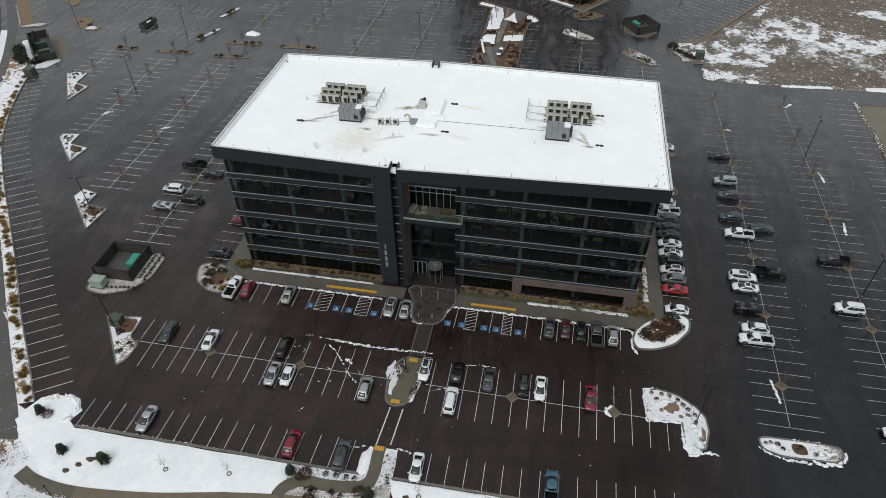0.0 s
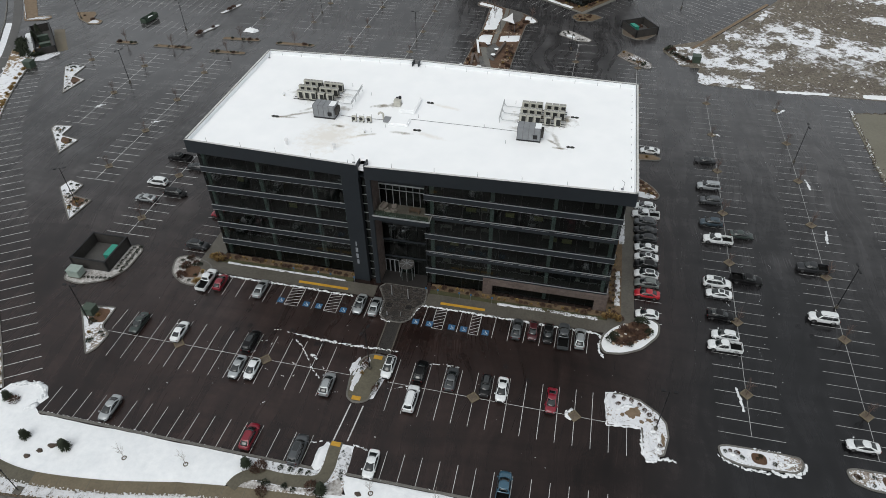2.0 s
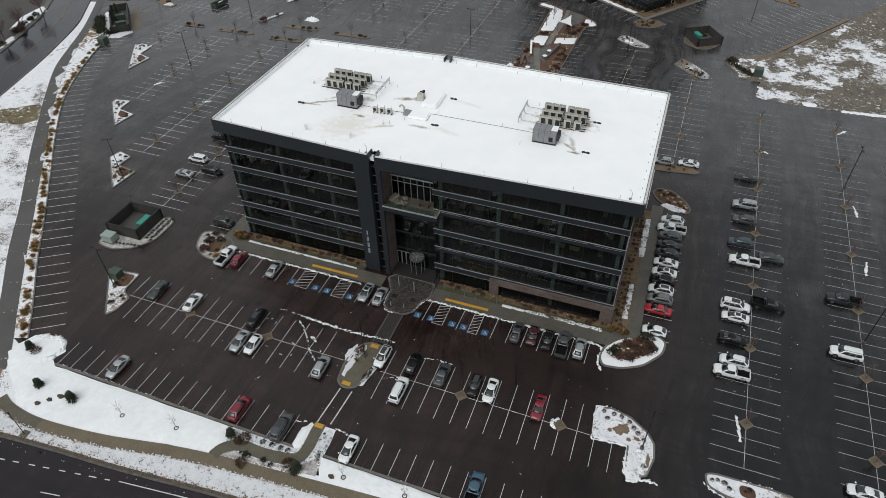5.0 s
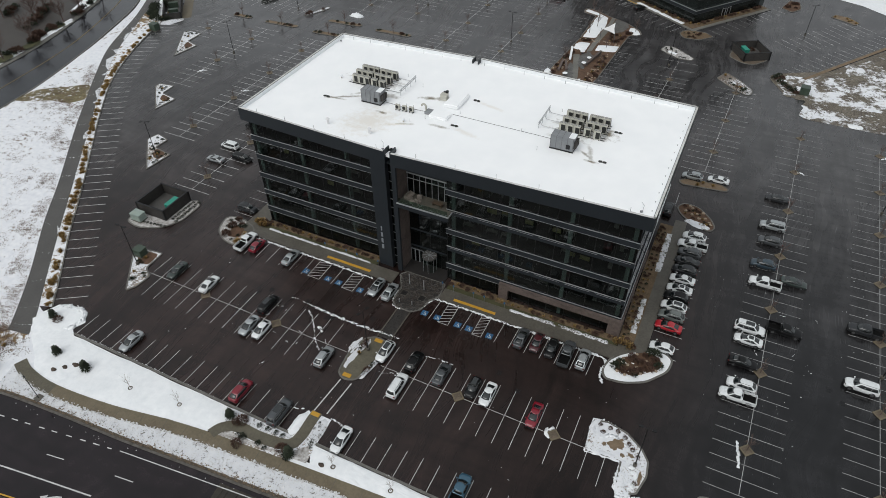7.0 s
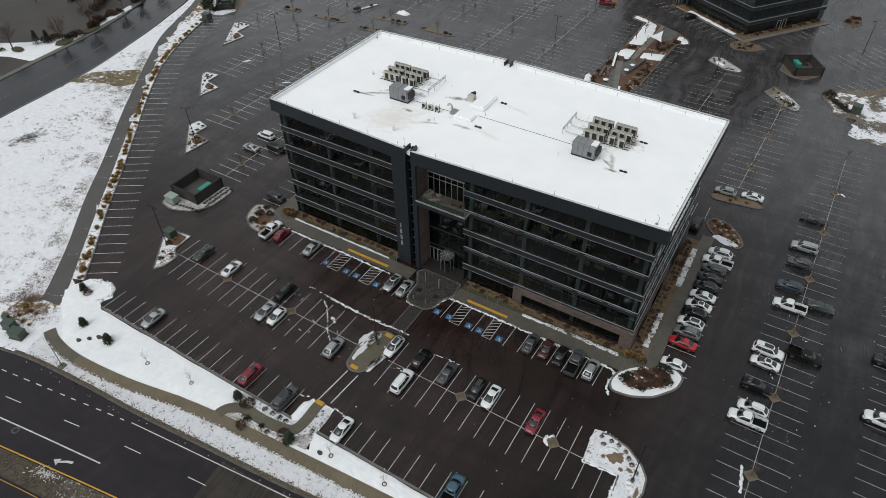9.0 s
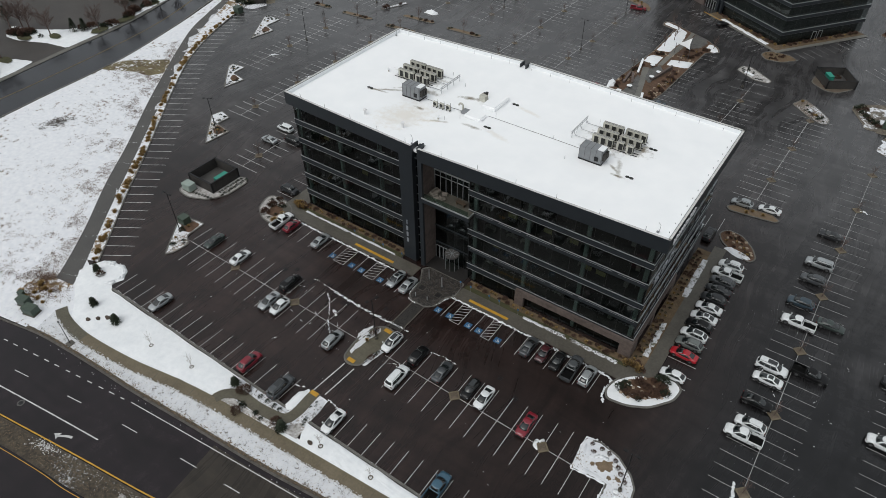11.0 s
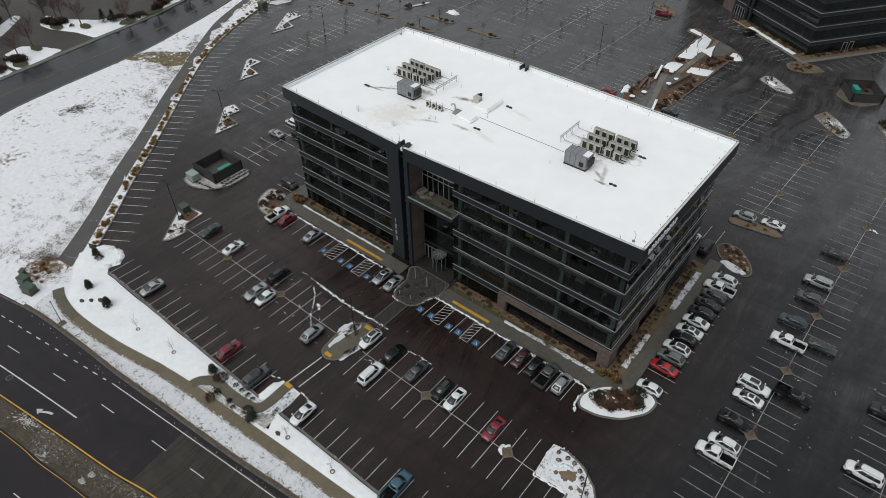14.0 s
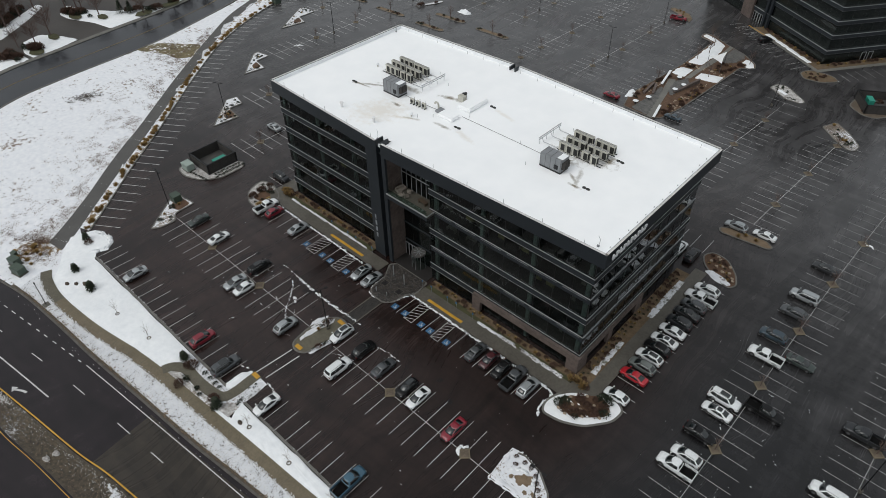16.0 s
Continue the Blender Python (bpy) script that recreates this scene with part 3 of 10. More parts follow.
lane_paint("far_median_line", [(-40, -79), (8.3, -71.6), (18.6, -70.4), (29.5, -68.8), (60, -65.5), (110, -61)], 0.10, YELLOW, None, "yellow line beyond the median")
lane_paint("far_lane_dashes", [(-40, -84), (18, -75.4), (40, -72.5), (100, -66)], 0.15, PAINT, (3.0, 9.3), "white dashed line of the far lanes")
# Median strip of cobbles, a low raised bed.
MED = [(-40, -75.6), (1.6, -68.75), (16.1, -66.35), (29.4, -64.3), (38.4, -62.5), (60, -59.8), (110, -55.3), (110, -60.6), (60, -65.1), (29.5, -68.4), (18.6, -70.0), (8.3, -71.2), (-40, -78.6)]
bm = bmesh.new()
prism(bm, MED, 0, 0.13)
tagged(thing("median", bm, MEDIAN, "cobbled road median dusted with snow", "median", kind="structure"))
# Turn arrow.
bm = bmesh.new()
ax = Vector((0.95, 0.145)).normalized()
ay = Vector((-ax.y, ax.x))
o = Vector((10.2, -65.2))


def flat(bm, pts, lift):
    f = bm.faces.new([bm.verts.new((*(o + ax * x + ay * y), lift)) for x, y in pts])
    f.normal_update()
    if f.normal.z < 0:
        f.normal_flip()


flat(bm, [(-1.3, -0.55), (-0.25, -1.2), (-0.25, -0.0)], 0.022)
for i in range(6):
    t0, t1 = i / 6, (i + 1) / 6
    flat(bm, [(-0.3 + 2.2 * t0, -0.42 + 0.75 * math.sin(t0 * 1.5)), (-0.3 + 2.2 * t1, -0.42 + 0.75 * math.sin(t1 * 1.5)), (-0.3 + 2.2 * t1, -0.80 + 0.72 * math.sin(t1 * 1.5)), (-0.3 + 2.2 * t0, -0.80 + 0.72 * math.sin(t0 * 1.5))], 0.022)
thing("turn_arrow", bm, PAINT, "white painted turn arrow on the road", "road marking", kind="structure")

# Footpath and its verges.
WALK_S = smooth_line([(-14.9, -50.2), (-11.6, -51.4), (-5, -52.0), (6.2, -51.0), (16.8, -49.1), (25.4, -47.95), (33.5, -47.25), (44.3, -46.35), (56.5, -45.45), (75, -44.3), (120, -43.4)], 5)
WALK_N = smooth_line([(24.4, -47.0), (25.4, -46.3), (33.5, -45.5), (44.3, -44.5), (56.5, -43.7), (75, -42.7), (120, -41.9)], 5)
sheet("path_south", ribbon_pts(offset_line(WALK_S, 1.05), offset_line(WALK_S, -1.05)), 0.10, TANWALK, "wet tan concrete footpath beside the road", "path")
sheet("path_south", ribbon_pts(offset_line(WALK_S, 1.05)[:11], offset_line(WALK_S, -1.05)[:11]), 0.104, GREYWALK, "wet grey start of the footpath", "path")
JOINTS = bmesh.new()
for p, q in zip(WALK_S[::2], WALK_S[1::2]):
    d = (Vector(q) - Vector(p)).normalized()
    s = Vector((-d.y, d.x)) * 1.0
    stripe(JOINTS, Vector(p) + s, Vector(p) - s, 0.05, 0.106)
thing("path_joint", JOINTS, CONCRETE, "dark joints across the footpath", "path", kind="structure")
sheet("verge", ribbon_pts(offset_line(WALK_S[:-4], -1.05), [p for p in offset_line(KERB_S, 0.85) if -16 < p[0] < 118]), 0.07, KERB_SNOW, "churned dirty snow between path and road", "snow", "stuff")
KERB_NEAR = [p for p in KERB_S if -17 < p[0] < 118]
sheet("verge_dirt", ribbon_pts(offset_line(KERB_NEAR, 0.95), offset_line(KERB_NEAR, 0.3)), 0.062, VERGE_DIRT, "dark wet dirt along the back of the kerb", "dirt", "stuff")
sheet("path_edge", ribbon_pts([p for p in WALK_N if p[0] < 39], [p for p in offset_line(WALK_S, 0.9) if 24.3 < p[0] < 39]), 0.085, PATCHY_SNOW, "melting snow along the edge of the path", "snow", "stuff")
sheet("path_edge", ribbon_pts([p for p in WALK_N if p[0] > 37], [p for p in offset_line(WALK_S, 0.9) if p[0] > 37]), 0.09, SNOW, "clean snow along the edge of the path", "snow", "stuff")
bm = bmesh.new()
for line in (KERB_S,):
    a, b = offset_line(line, 0.35), offset_line(line, 0.0)
    for i in range(len(line) - 1):
        prism(bm, [b[i], b[i + 1], a[i + 1], a[i]], 0, 0.13)
thing("kerb", bm, STAINED_KERB, "dirt-stained concrete kerb along the road", "kerb", kind="structure")

# Snow bank between the footpath and the lot.
up = offset_line(WALK_S, 1.05)
bank = [(-22.4, -42.2), (-20.9, -39.6), (-20.0, -37.7), (-17.6, -37.1), (-13.6, -37.3), (-11.9, -38.9), (-12.8, -41.0), (-11.2, -42.0), (24.6, -42.0), (25.2, -44.6), (24.6, -46.1)] + list(reversed([p for p in up if -13.3 < p[0] < 24])) + [(-13.3, -48.8), (-18.5, -45.5)]


def snow_sheet(name, pts, z, mat, label, edge=0.5, seed=1.0, cell=1.4):
    """A snow cover with an uneven top and a ragged, thinning edge."""
    bm = bmesh.new()
    vs = [bm.verts.new((x, y, 0)) for x, y in pts]
    f = bm.faces.new(vs)
    f.normal_update()
    if f.normal.z < 0:
        f.normal_flip()
    bmesh.ops.triangulate(bm, faces=bm.faces[:])
    for _ in range(6):
        long = [e for e in bm.edges if e.calc_length() > cell * 1.6]
        if not long:
            break
        bmesh.ops.subdivide_edges(bm, edges=long, cuts=1)
        bmesh.ops.triangulate(bm, faces=bm.faces[:])
    for v in bm.verts:
        rim = v.is_boundary
        k = noise.noise((v.co.x * 0.35 + seed, v.co.y * 0.35, seed))
        if rim:
            v.co.x += 0.22 * edge * noise.noise((v.co.x * 1.3, v.co.y * 1.3, seed))
            v.co.y += 0.22 * edge * noise.noise((v.co.x * 1.3, v.co.y * 1.3, seed + 9))
        v.co.z = fall(v.co.y) + (0.03 if rim else z * (1 + 0.5 * k))
    return thing(name, bm, mat, label, "snow", kind="stuff", smooth=True)


snow_sheet("snow_bank", bank, 0.20, SNOW, "clean white snow bank beside the parking lot", 0.6, 1.0, 1.8)
snow_sheet("snow_bank", [(39.6, -41.9), (100, -41.6), (100, -43.0)] + list(reversed([p for p in up if 40.5 < p[0] < 99])), 0.20, SNOW, "clean white snow bank between lot and footpath", 0.6, 2.0, 1.8)
LOTKERB = [[(-11.6, -41.85), (35.6, -41.95)], [(40.4, -41.8), (100, -41.6)]]
bm = bmesh.new()
for a, b in LOTKERB:
    prism(bm, [a, b, (b[0], b[1] + 0.40), (a[0], a[1] + 0.40)], 0, 0.15)
thing("kerb", bm, CURB, "grey concrete kerb along the south stalls", "kerb", kind="structure")

# West: field of snow, path, planted strip and kerb of the edge stalls.
EDGE = smooth_line([(-20.6, -38.6), (-26.3, -31.9), (-35.2, -21.9), (-44.2, -11.0), (-56.4, 3.2), (-67.7, 16.3), (-79.4, 31.4), (-88, 46.8), (-97.0, 66), (-104, 82)], 5)
WW_L = smooth_line([(-23.4, -46.2), (-25.4, -43.2), (-32.6, -34.0), (-43.2, -22.0), (-52.2, -10.6), (-60.8, -0.4), (-69.2, 9.6), (-77.8, 20.4), (-86.4, 31.4), (-97.0, 46), (-104.6, 59.4), (-112.4, 72.8), (-123.2, 88.4), (-133.6, 102.5), (-153.1, 126.7)], 5)
WW_R = smooth_line([(-18.8, -45.4), (-21.9, -41.1), (-29.8, -32.0), (-38.6, -21.6), (-49.4, -8.6), (-58.2, 1.9), (-66.6, 12.2), (-75.2, 22.2), (-83.8, 33.2), (-94.4, 48.2), (-102.3, 61.4), (-110.1, 73.6), (-121.0, 90.0), (-131.6, 104.6), (-149.9, 127.6)], 5)
strip = ribbon_pts(offset_line(EDGE, 0.2), [p for p in WW_R if -113 < p[0] < -22])
sheet("verge", strip, 0.05, VERGE, "strip of patchy snow and straw grass along the stalls", "verge", "stuff")
bm = bmesh.new()
a, b = offset_line(EDGE, 0.25), EDGE
for i in range(len(EDGE) - 1):
    z = fall(EDGE[i][1])
    prism(bm, [b[i], b[i + 1], a[i + 1], a[i]], z - 0.5, z + 0.15)
thing("kerb", bm, CURB, "grey concrete kerb along the edge stalls", "kerb", kind="structure")
sheet("path_west", ribbon_pts(WW_L, WW_R), 0.075, PAVER_WALK, "grey wet footpath with patches of snow", "path")
NEAR = smooth_line([(-55, -76), (-76, -55), (-90.7, -30), (-94.2, -12), (-95.6, 6), (-97.2, 20), (-101.2, 36), (-106.4, 52), (-117.4, 75), (-128.4, 91), (-138, 104), (-158, 128), (-196, 166)], 5)
FAR = smooth_line([(-75, -90), (-96, -62), (-110.4, -24), (-113.2, -6), (-115.6, 14), (-117.8, 34), (-122.6, 52), (-134.4, 76), (-145.4, 92), (-155, 105), (-175, 131), (-222, 172)], 5)
field = [p for p in WW_L if p[1] < 100] + list(reversed([p for p in offset_line(NEAR, -0.6) if -72 < p[1] < 99])) + [(-30, -61.8), (-22, -57.4), (-15, -51.5)]
sheet("snow_field", field, 0.055, FIELD_SNOW, "wide field of thin snow with dry weeds poking through", "snow", "stuff")
sheet("grass_band", rounded([(-96.0, 11.5), (-95.6, 18.6), (-92, 21.4), (-84.4, 27.2), (-82.6, 26.6), (-78.0, 20.6), (-80.6, 17.0), (-86, 16.4), (-91.1, 13.6)], 1.5), 0.068, DRY_GRASS, "band of dry tan grass through the snow", "grass", "stuff")
sheet("corner_ground", [(-11.6, -49.0), (-14.5, -43.0), (-22, -40.0), (-34, -36), (-60, -45), (-58, -62.4), (-35, -59.8), (-21.9, -57.7), (-12.4, -55.8)], 0.045, FIELD_SNOW, "thin snow at the corner of the roads", "snow", "stuff")
sheet("path_corner", rounded([(-26.5, -47.5), (-22, -45.2), (-17.6, -45.6), (-15.0, -49.0), (-17.4, -51.8), (-23, -52.4), (-27, -51)], 1.2), 0.062, VERGE, "trampled snow and dirt where the paths meet", "verge", "stuff")
sheet("road_west", ribbon_pts(NEAR, FAR), 0.02, WEST_ROAD, "curving wet road beyond the snow field", "road")
mid = smooth_line([(-68, -80), (-86, -58), (-100.8, -27), (-103.6, -4), (-105.6, 16), (-109.0, 38), (-114.4, 54), (-126, 76), (-137, 92), (-146.4, 104.6), (-166.5, 129.6), (-209, 169)], 5)
bm = bmesh.new()
for p, q in zip(mid, mid[1:]):
    stripe(bm, p, q, 0.3, 0.05)
thing("centre_line", bm, DULL_YELLOW, "yellow centre line of the far road", "road marking", kind="structure")
bm = bmesh.new()
for line, d in ((NEAR, -0.3), (FAR, 0.3)):
    a = offset_line(line, d)
    for i in range(len(line) - 1):
        z = fall(line[i][1])
        prism(bm, [line[i], line[i + 1], a[i + 1], a[i]], z - 0.5, z + 0.16)
thing("kerb", bm, CURB, "pale concrete kerbs of the far road", "kerb", kind="structure")
# Beyond the far road: beds of snow and a small lot.
SIDE_LOT = rough_mat("worn_brown_asphalt", (0.034, 0.029, 0.026), (0.062, 0.054, 0.048), 5.0, 0.12, 0.6, 0.2)
sheet("side_lot", ribbon_pts(offset_line(FAR, 1.7), [(-260, -90), (-260, 60), (-260, 172)]), 0.03, SIDE_LOT, "worn brownish asphalt of the lot beyond the road", "road")
sheet("far_sidewalk", ribbon_pts(offset_line(FAR, 0.3), offset_line(FAR, 1.9)), 0.16, CURB, "pale concrete walk beside the far road", "pavement")
for n_, pts in enumerate(([(-142.3, 7.7), (-149.1, 13.1), (-141.8, 14.9), (-130.9, 22.1), (-123.5, 36), (-119.8, 35.2), (-117.7, 14.2), (-126.4, 12.6), (-136.5, 8.2)], [(-122.4, 36.5), (-125, 46), (-129.4, 60), (-126.2, 60), (-122.2, 47), (-120.3, 36.4)], [(-128.4, -10.5), (-130.9, -4.1), (-125.4, -0.2), (-117.4, 3.2), (-115.2, -5.6), (-114.2, -12.2), (-120.3, -12.9)], [(-124.6, -18.8), (-121.8, -14.0), (-113.8, -13.6), (-112.6, -23.0), (-108, -34), (-118, -34)], [(-146.1, -10.4), (-158.1, 6.4), (-154.3, 7.2), (-142.8, -5.0), (-135.8, -14.2), (-137, -20), (-146, -18)], [(-131, 66), (-139, 84), (-145, 88), (-142, 76), (-135, 64)])):
    snow_sheet("snow_bed", rounded(pts, 1.0), 0.3, SNOW, "snow-covered planting bed beyond the far road", 1, 3.0 + n_)
for x, y, a, b in ((-136.1, 10.6, 3.4, 1.9), (-128.3, 16.7, 2.6, 1.6), (-120.6, 27.9, 2.2, 3.2), (-121.2, 38.0, 1.8, 4.0), (-124.7, -1.6, 2.8, 1.6), (-117.6, -9.9, 3.0, 2.2), (-126, 52, 1.6, 3.4)):
    sheet("lawn_patch", [(x + a * (1 + 0.15 * math.sin(3 * k)) * math.cos(0.5236 * k), y + b * (1 + 0.12 * math.cos(5 * k)) * math.sin(0.5236 * k)) for k in range(12)], 0.47, LAWN, "bare olive grass under a street tree", "lawn", "stuff")

def ragged_line(pts, amount, seed):
    """The outline cut fine and pushed in and out unevenly."""
    rng, fine = random.Random(seed), []
    for p, q in zip(pts, pts[1:] + pts[:1]):
        n = max(int(math.dist(p, q) / (amount * 0.9)), 1)
        fine += [(p[0] + (q[0] - p[0]) * i / n + rng.uniform(-amount, amount) * 0.5, p[1] + (q[1] - p[1]) * i / n + rng.uniform(-amount, amount) * 0.5) for i in range(n)]
    return fine


# East: rough field of scrub and snow, and a pale bare lot.
sheet("scrub_field", [(102.5, 100.4), (102.9, 114.2), (97.6, 113.2), (92.2, 124.0), (94.2, 128.6), (108.6, 136.6), (129.2, 166.4), (160, 215), (420, 240), (420, 101)], 0.03, SCRUB, "rough field of scrub patched with snow", "field", "stuff")
for n_, pts in enumerate(([(102.4, 100.6), (102.6, 113.8), (98.2, 113.2), (93.6, 123.4), (97, 127.6), (109, 133.5), (127.5, 160), (130, 168), (133.5, 169), (124.8, 150.2), (133.2, 140.6), (132.1, 131.7), (121.5, 114.3), (113.9, 104.6)],
                          [(124.6, 151.7), (139.9, 156.4), (148.7, 146.1), (161.6, 141.4), (176, 144), (172, 134), (151.2, 128.0), (141.4, 134.7), (128.6, 142.0)], [(160.4, 165.0), (176, 169.3), (190, 164), (172, 157.6), (161.7, 159.2)], [(150, 186), (176, 190), (200, 180), (176, 177)])):
    sheet("snow_drift", ragged_line(rounded(pts, 2.0), 2.2, 7 + n_), 0.06 + 0.01 * n_, SCRUB_SNOW, "feathered drift of snow on the rough field", "snow", "stuff")
for n_, pts in enumerate(([(113.3, 100.7), (113.5, 103.2), (117.6, 103.5), (117.2, 100.9)], [(123.0, 99.6), (123.2, 101.3), (137.2, 102.9), (138.3, 101.0)], [(146.8, 100.9), (146.9, 104.0), (157, 105.4), (156, 101.6)])):
    snow_sheet("snow_edge", ragged_line(rounded(pts, .5), 0.25, 17 + n_), 0.22, SNOW, "strip of ploughed snow at the field's edge", 2, 8.0 + n_, 0.7)
PALE = rough_mat("pale_bare_ground", (0.13, 0.12, 0.09), (0.19, 0.18, 0.14), 2.0, 0.1, 0.8, 0.2)
sheet("bare_lot", rounded([(139.6, 87.5), (142.5, 90.5), (200, 99), (200, -30), (138.4, -30), (138.2, 59.5)], 1.5), 0.05, PALE, "bare pale ground beyond the stalls", "ground")
bare_rng = random.Random(612)
BARE_EDGE = smooth_line([(160, 93.0), (143.5, 90.6), (140.9, 90.2), (140.4, 86.2), (139.5, 70.5), (138.6, 57.2), (138.6, 20.0)], 6)
bm = bmesh.new()
for p, q in zip(BARE_EDGE, BARE_EDGE[1:]):
    p, q = Vector(p), Vector(q)
    for i in range(max(int((q - p).length / 0.3), 1)):
        c = p + (q - p) * bare_rng.random()
        lump(bm, (c.x + bare_rng.gauss(0, 0.35), c.y + bare_rng.gauss(0, 0.3), fall(c.y) + 0.05), bare_rng.uniform(0.12, 0.34), bare_rng.uniform(0.12, 0.34), bare_rng.uniform(0.08, 0.2), bare_rng.random() * 40, 0.6)
thing("rubble", bm, VERGE_DIRT, "dark rubble along the edge of the bare ground", "rubble", kind="stuff")
bm = bmesh.new()
for _ in range(260):
    p = Vector(bare_rng.choice(BARE_EDGE[12:]))
    lump(bm, (p.x + bare_rng.gauss(0.0, 0.22), p.y + bare_rng.uniform(-3, 3), fall(p.y) + 0.08), bare_rng.uniform(0.04, 0.17), bare_rng.uniform(0.05, 0.3), bare_rng.uniform(0.04, 0.1), bare_rng.random() * 40, 0.7)
thing("snow_scraps", bm, SNOW, "scraps of snow among the rubble", "snow", kind="stuff", smooth=True)


# ---- stall lines ----
def line_row(label, segs, w=0.09, paint=PAINT):
    bm = bmesh.new()
    for p, q in segs:
        stripe(bm, p, q, w)
    return thing("stall_lines", bm, paint, label, "road marking", kind="structure")


def seg_lot(a, b):
    return lot(*a), lot(*b)


def cy(x):
    return -23.95 - 0.0072 * x


line_row("white stall lines of the double row facing the building", [((-10.1, cy(-10) + 5.4), (-10.3, cy(-10) + 0.6))] + [((-7.75 + 2.78 * k, cy(-7.4 + 2.74 * k) + 5.3), (-7.8 + 2.78 * k, cy(-7.4 + 2.74 * k) - 5.2)) for k in range(15)] + [((-10.8, cy(-10)), (35.3, cy(35)))])
line_row("white stall lines of the double row facing the building", [((42.92 + 2.73 * k, cy(60) + (5.1 if k < 13 else -0.2)), (42.92 + 2.73 * k, cy(60) - 5.5)) for k in range(15)] + [((42.0, cy(42)), (78.0, cy(78)))])
line_row("white stall lines along the south kerb", [((-11.1 + 2.785 * k, -36.4), (-11.3 + 2.785 * k, -41.6)) for k in range(17)])
line_row("white stall lines along the south kerb", [((45.5 + 2.757 * k, -36.65), (45.5 + 2.757 * k, -41.6)) for k in range(14)])
line_row("white stall lines before the building", [((2.6 + 2.78 * k, -6.3), (2.6 + 2.78 * k, -11.4)) for k in range(6)] + [((23.35, -6.3), (23.35, -11.3)), ((30.9, -6.3), (30.9, -11.3)), ((33.7, -6.3), (33.7, -11.3))])
line_row("white stall lines before the building", [((x, -6.2), (x - 0.15, -11.3)) for x in (44.7, 51.2, 57.6, 60.4, 63.2, 66.0, 68.7, 71.5, 74.3)])


def hatch(x0, x1, y0, y1):
    segs = [((x0, y0), (x0, y1)), ((x1, y0), (x1, y1)), ((x0, y1), (x1, y1))]
    n = 6
    for i in range(n):
        ya = y1 + (y0 - y1) * (i + 0.1) / n
        segs.append(((x0, ya), (x1, min(ya + 1.0, y0))))
    return segs


for x0, x1 in ((18.0, 20.6), (25.8, 28.2), (46.4, 48.4), (53.2, 54.9)):
    line_row("white hatched aisle beside accessible stalls", hatch(x0, x1, -6.3, -11.2), 0.10)
for x in (17.0, 22.1, 24.6, 29.4, 43.3, 45.9, 50.0, 52.2, 56.2):
    m = pose(x, -10.3, 0.014)
    sign = empty("accessible_marking", m, "blue accessible-stall marking on asphalt", "road marking", "accessible stalls", "structure")
    bm = bmesh.new()
    bmesh.ops.create_grid(bm, x_segments=1, y_segments=1, size=0.62)
    part("panel", bm, BLUE_PAINT, sign)
    bm = bmesh.new()
    for i in range(12):
        a0, a1 = radians(200 + 20 * i), radians(220 + 20 * i)
        bm.faces.new([bm.verts.new((r * math.cos(t) - 0.03, r * math.sin(t) - 0.1, 0.006)) for r, t in ((0.30, a0), (0.30, a1), (0.21, a1), (0.21, a0))][::-1])
    for pts in ([(-0.08, 0.45), (0.04, 0.45), (0.04, -0.05), (-0.08, -0.05)], [(0.04, 0.06), (0.32, 0.06), (0.32, -0.04), (0.04, -0.04)], [(0.24, 0.0), (0.34, 0.0), (0.42, -0.4), (0.32, -0.4)]):
        f = bm.faces.new([bm.verts.new((px, py, 0.006)) for px, py in pts])
        f.normal_update()
        if f.normal.z < 0:
            f.normal_flip()
    part("symbol", bm, PAINT, sign, "white wheelchair symbol")

line_row("white stall lines beside the building's east walk", [((82.3, -1.85 + 2.7 * k), (87.2, -1.85 + 2.7 * k)) for k in range(14)])
SLANT = 0.0155


def double_row(label, u0, v0, k0, k1, pitch=2.67, half=5.0, slant=SLANT, wide=0.095, paint=PAINT):
    segs = []
    for k in range(k0, k1 + 1):
        v = v0 + pitch * k
        u = u0 + slant * (v - v0)
        segs += [(lot(u - half, v), lot(u, v)), (lot(u, v), lot(u + half, v))]
    vs = [v0 + pitch * k for k in range(k0, k1 + 1)]
    segs += [(lot(u0 + slant * (a - v0), a), lot(u0 + slant * (b - v0), b)) for a, b in zip(vs, vs[1:])]
    line_row(label, segs, wide, paint)


double_row("white stall lines of the long east double row", 100.17, -14.48, -3, 37, paint=FADED_PAINT)
double_row("white stall lines of the far east double row", 118.4, 1.1, -9, 31, slant=0.0105, paint=FADED_PAINT)
line_row("white stall lines of the last east row", [seg_lot((131.2, -20 + 2.67 * k), (137.6, -20 + 2.67 * k)) for k in range(41)])
double_row("white stall lines behind the building", 82.8, 67.95, -4, 12, 2.7, half=5.5, slant=0.03)
double_row("white stall lines behind the building", 65.1, 84.75, -8, 10, 2.7, half=5.5, slant=0.04)
double_row("white stall lines of the west double row", -22.4, 6.4, -2, 27, 2.67, slant=0.0, wide=0.125)
double_row("white stall lines of the second west double row", -41.0, 22.5, -2, 21, 2.7, slant=0.0, wide=0.125)
double_row("white stall lines of the third west double row", -60.6, 38.6, 0, 15, 2.73, slant=0.0, wide=0.125)
double_row("white stall lines of the fourth west double row", -78.8, 66.5, 0, 6, 2.73, slant=0.0, wide=0.125)
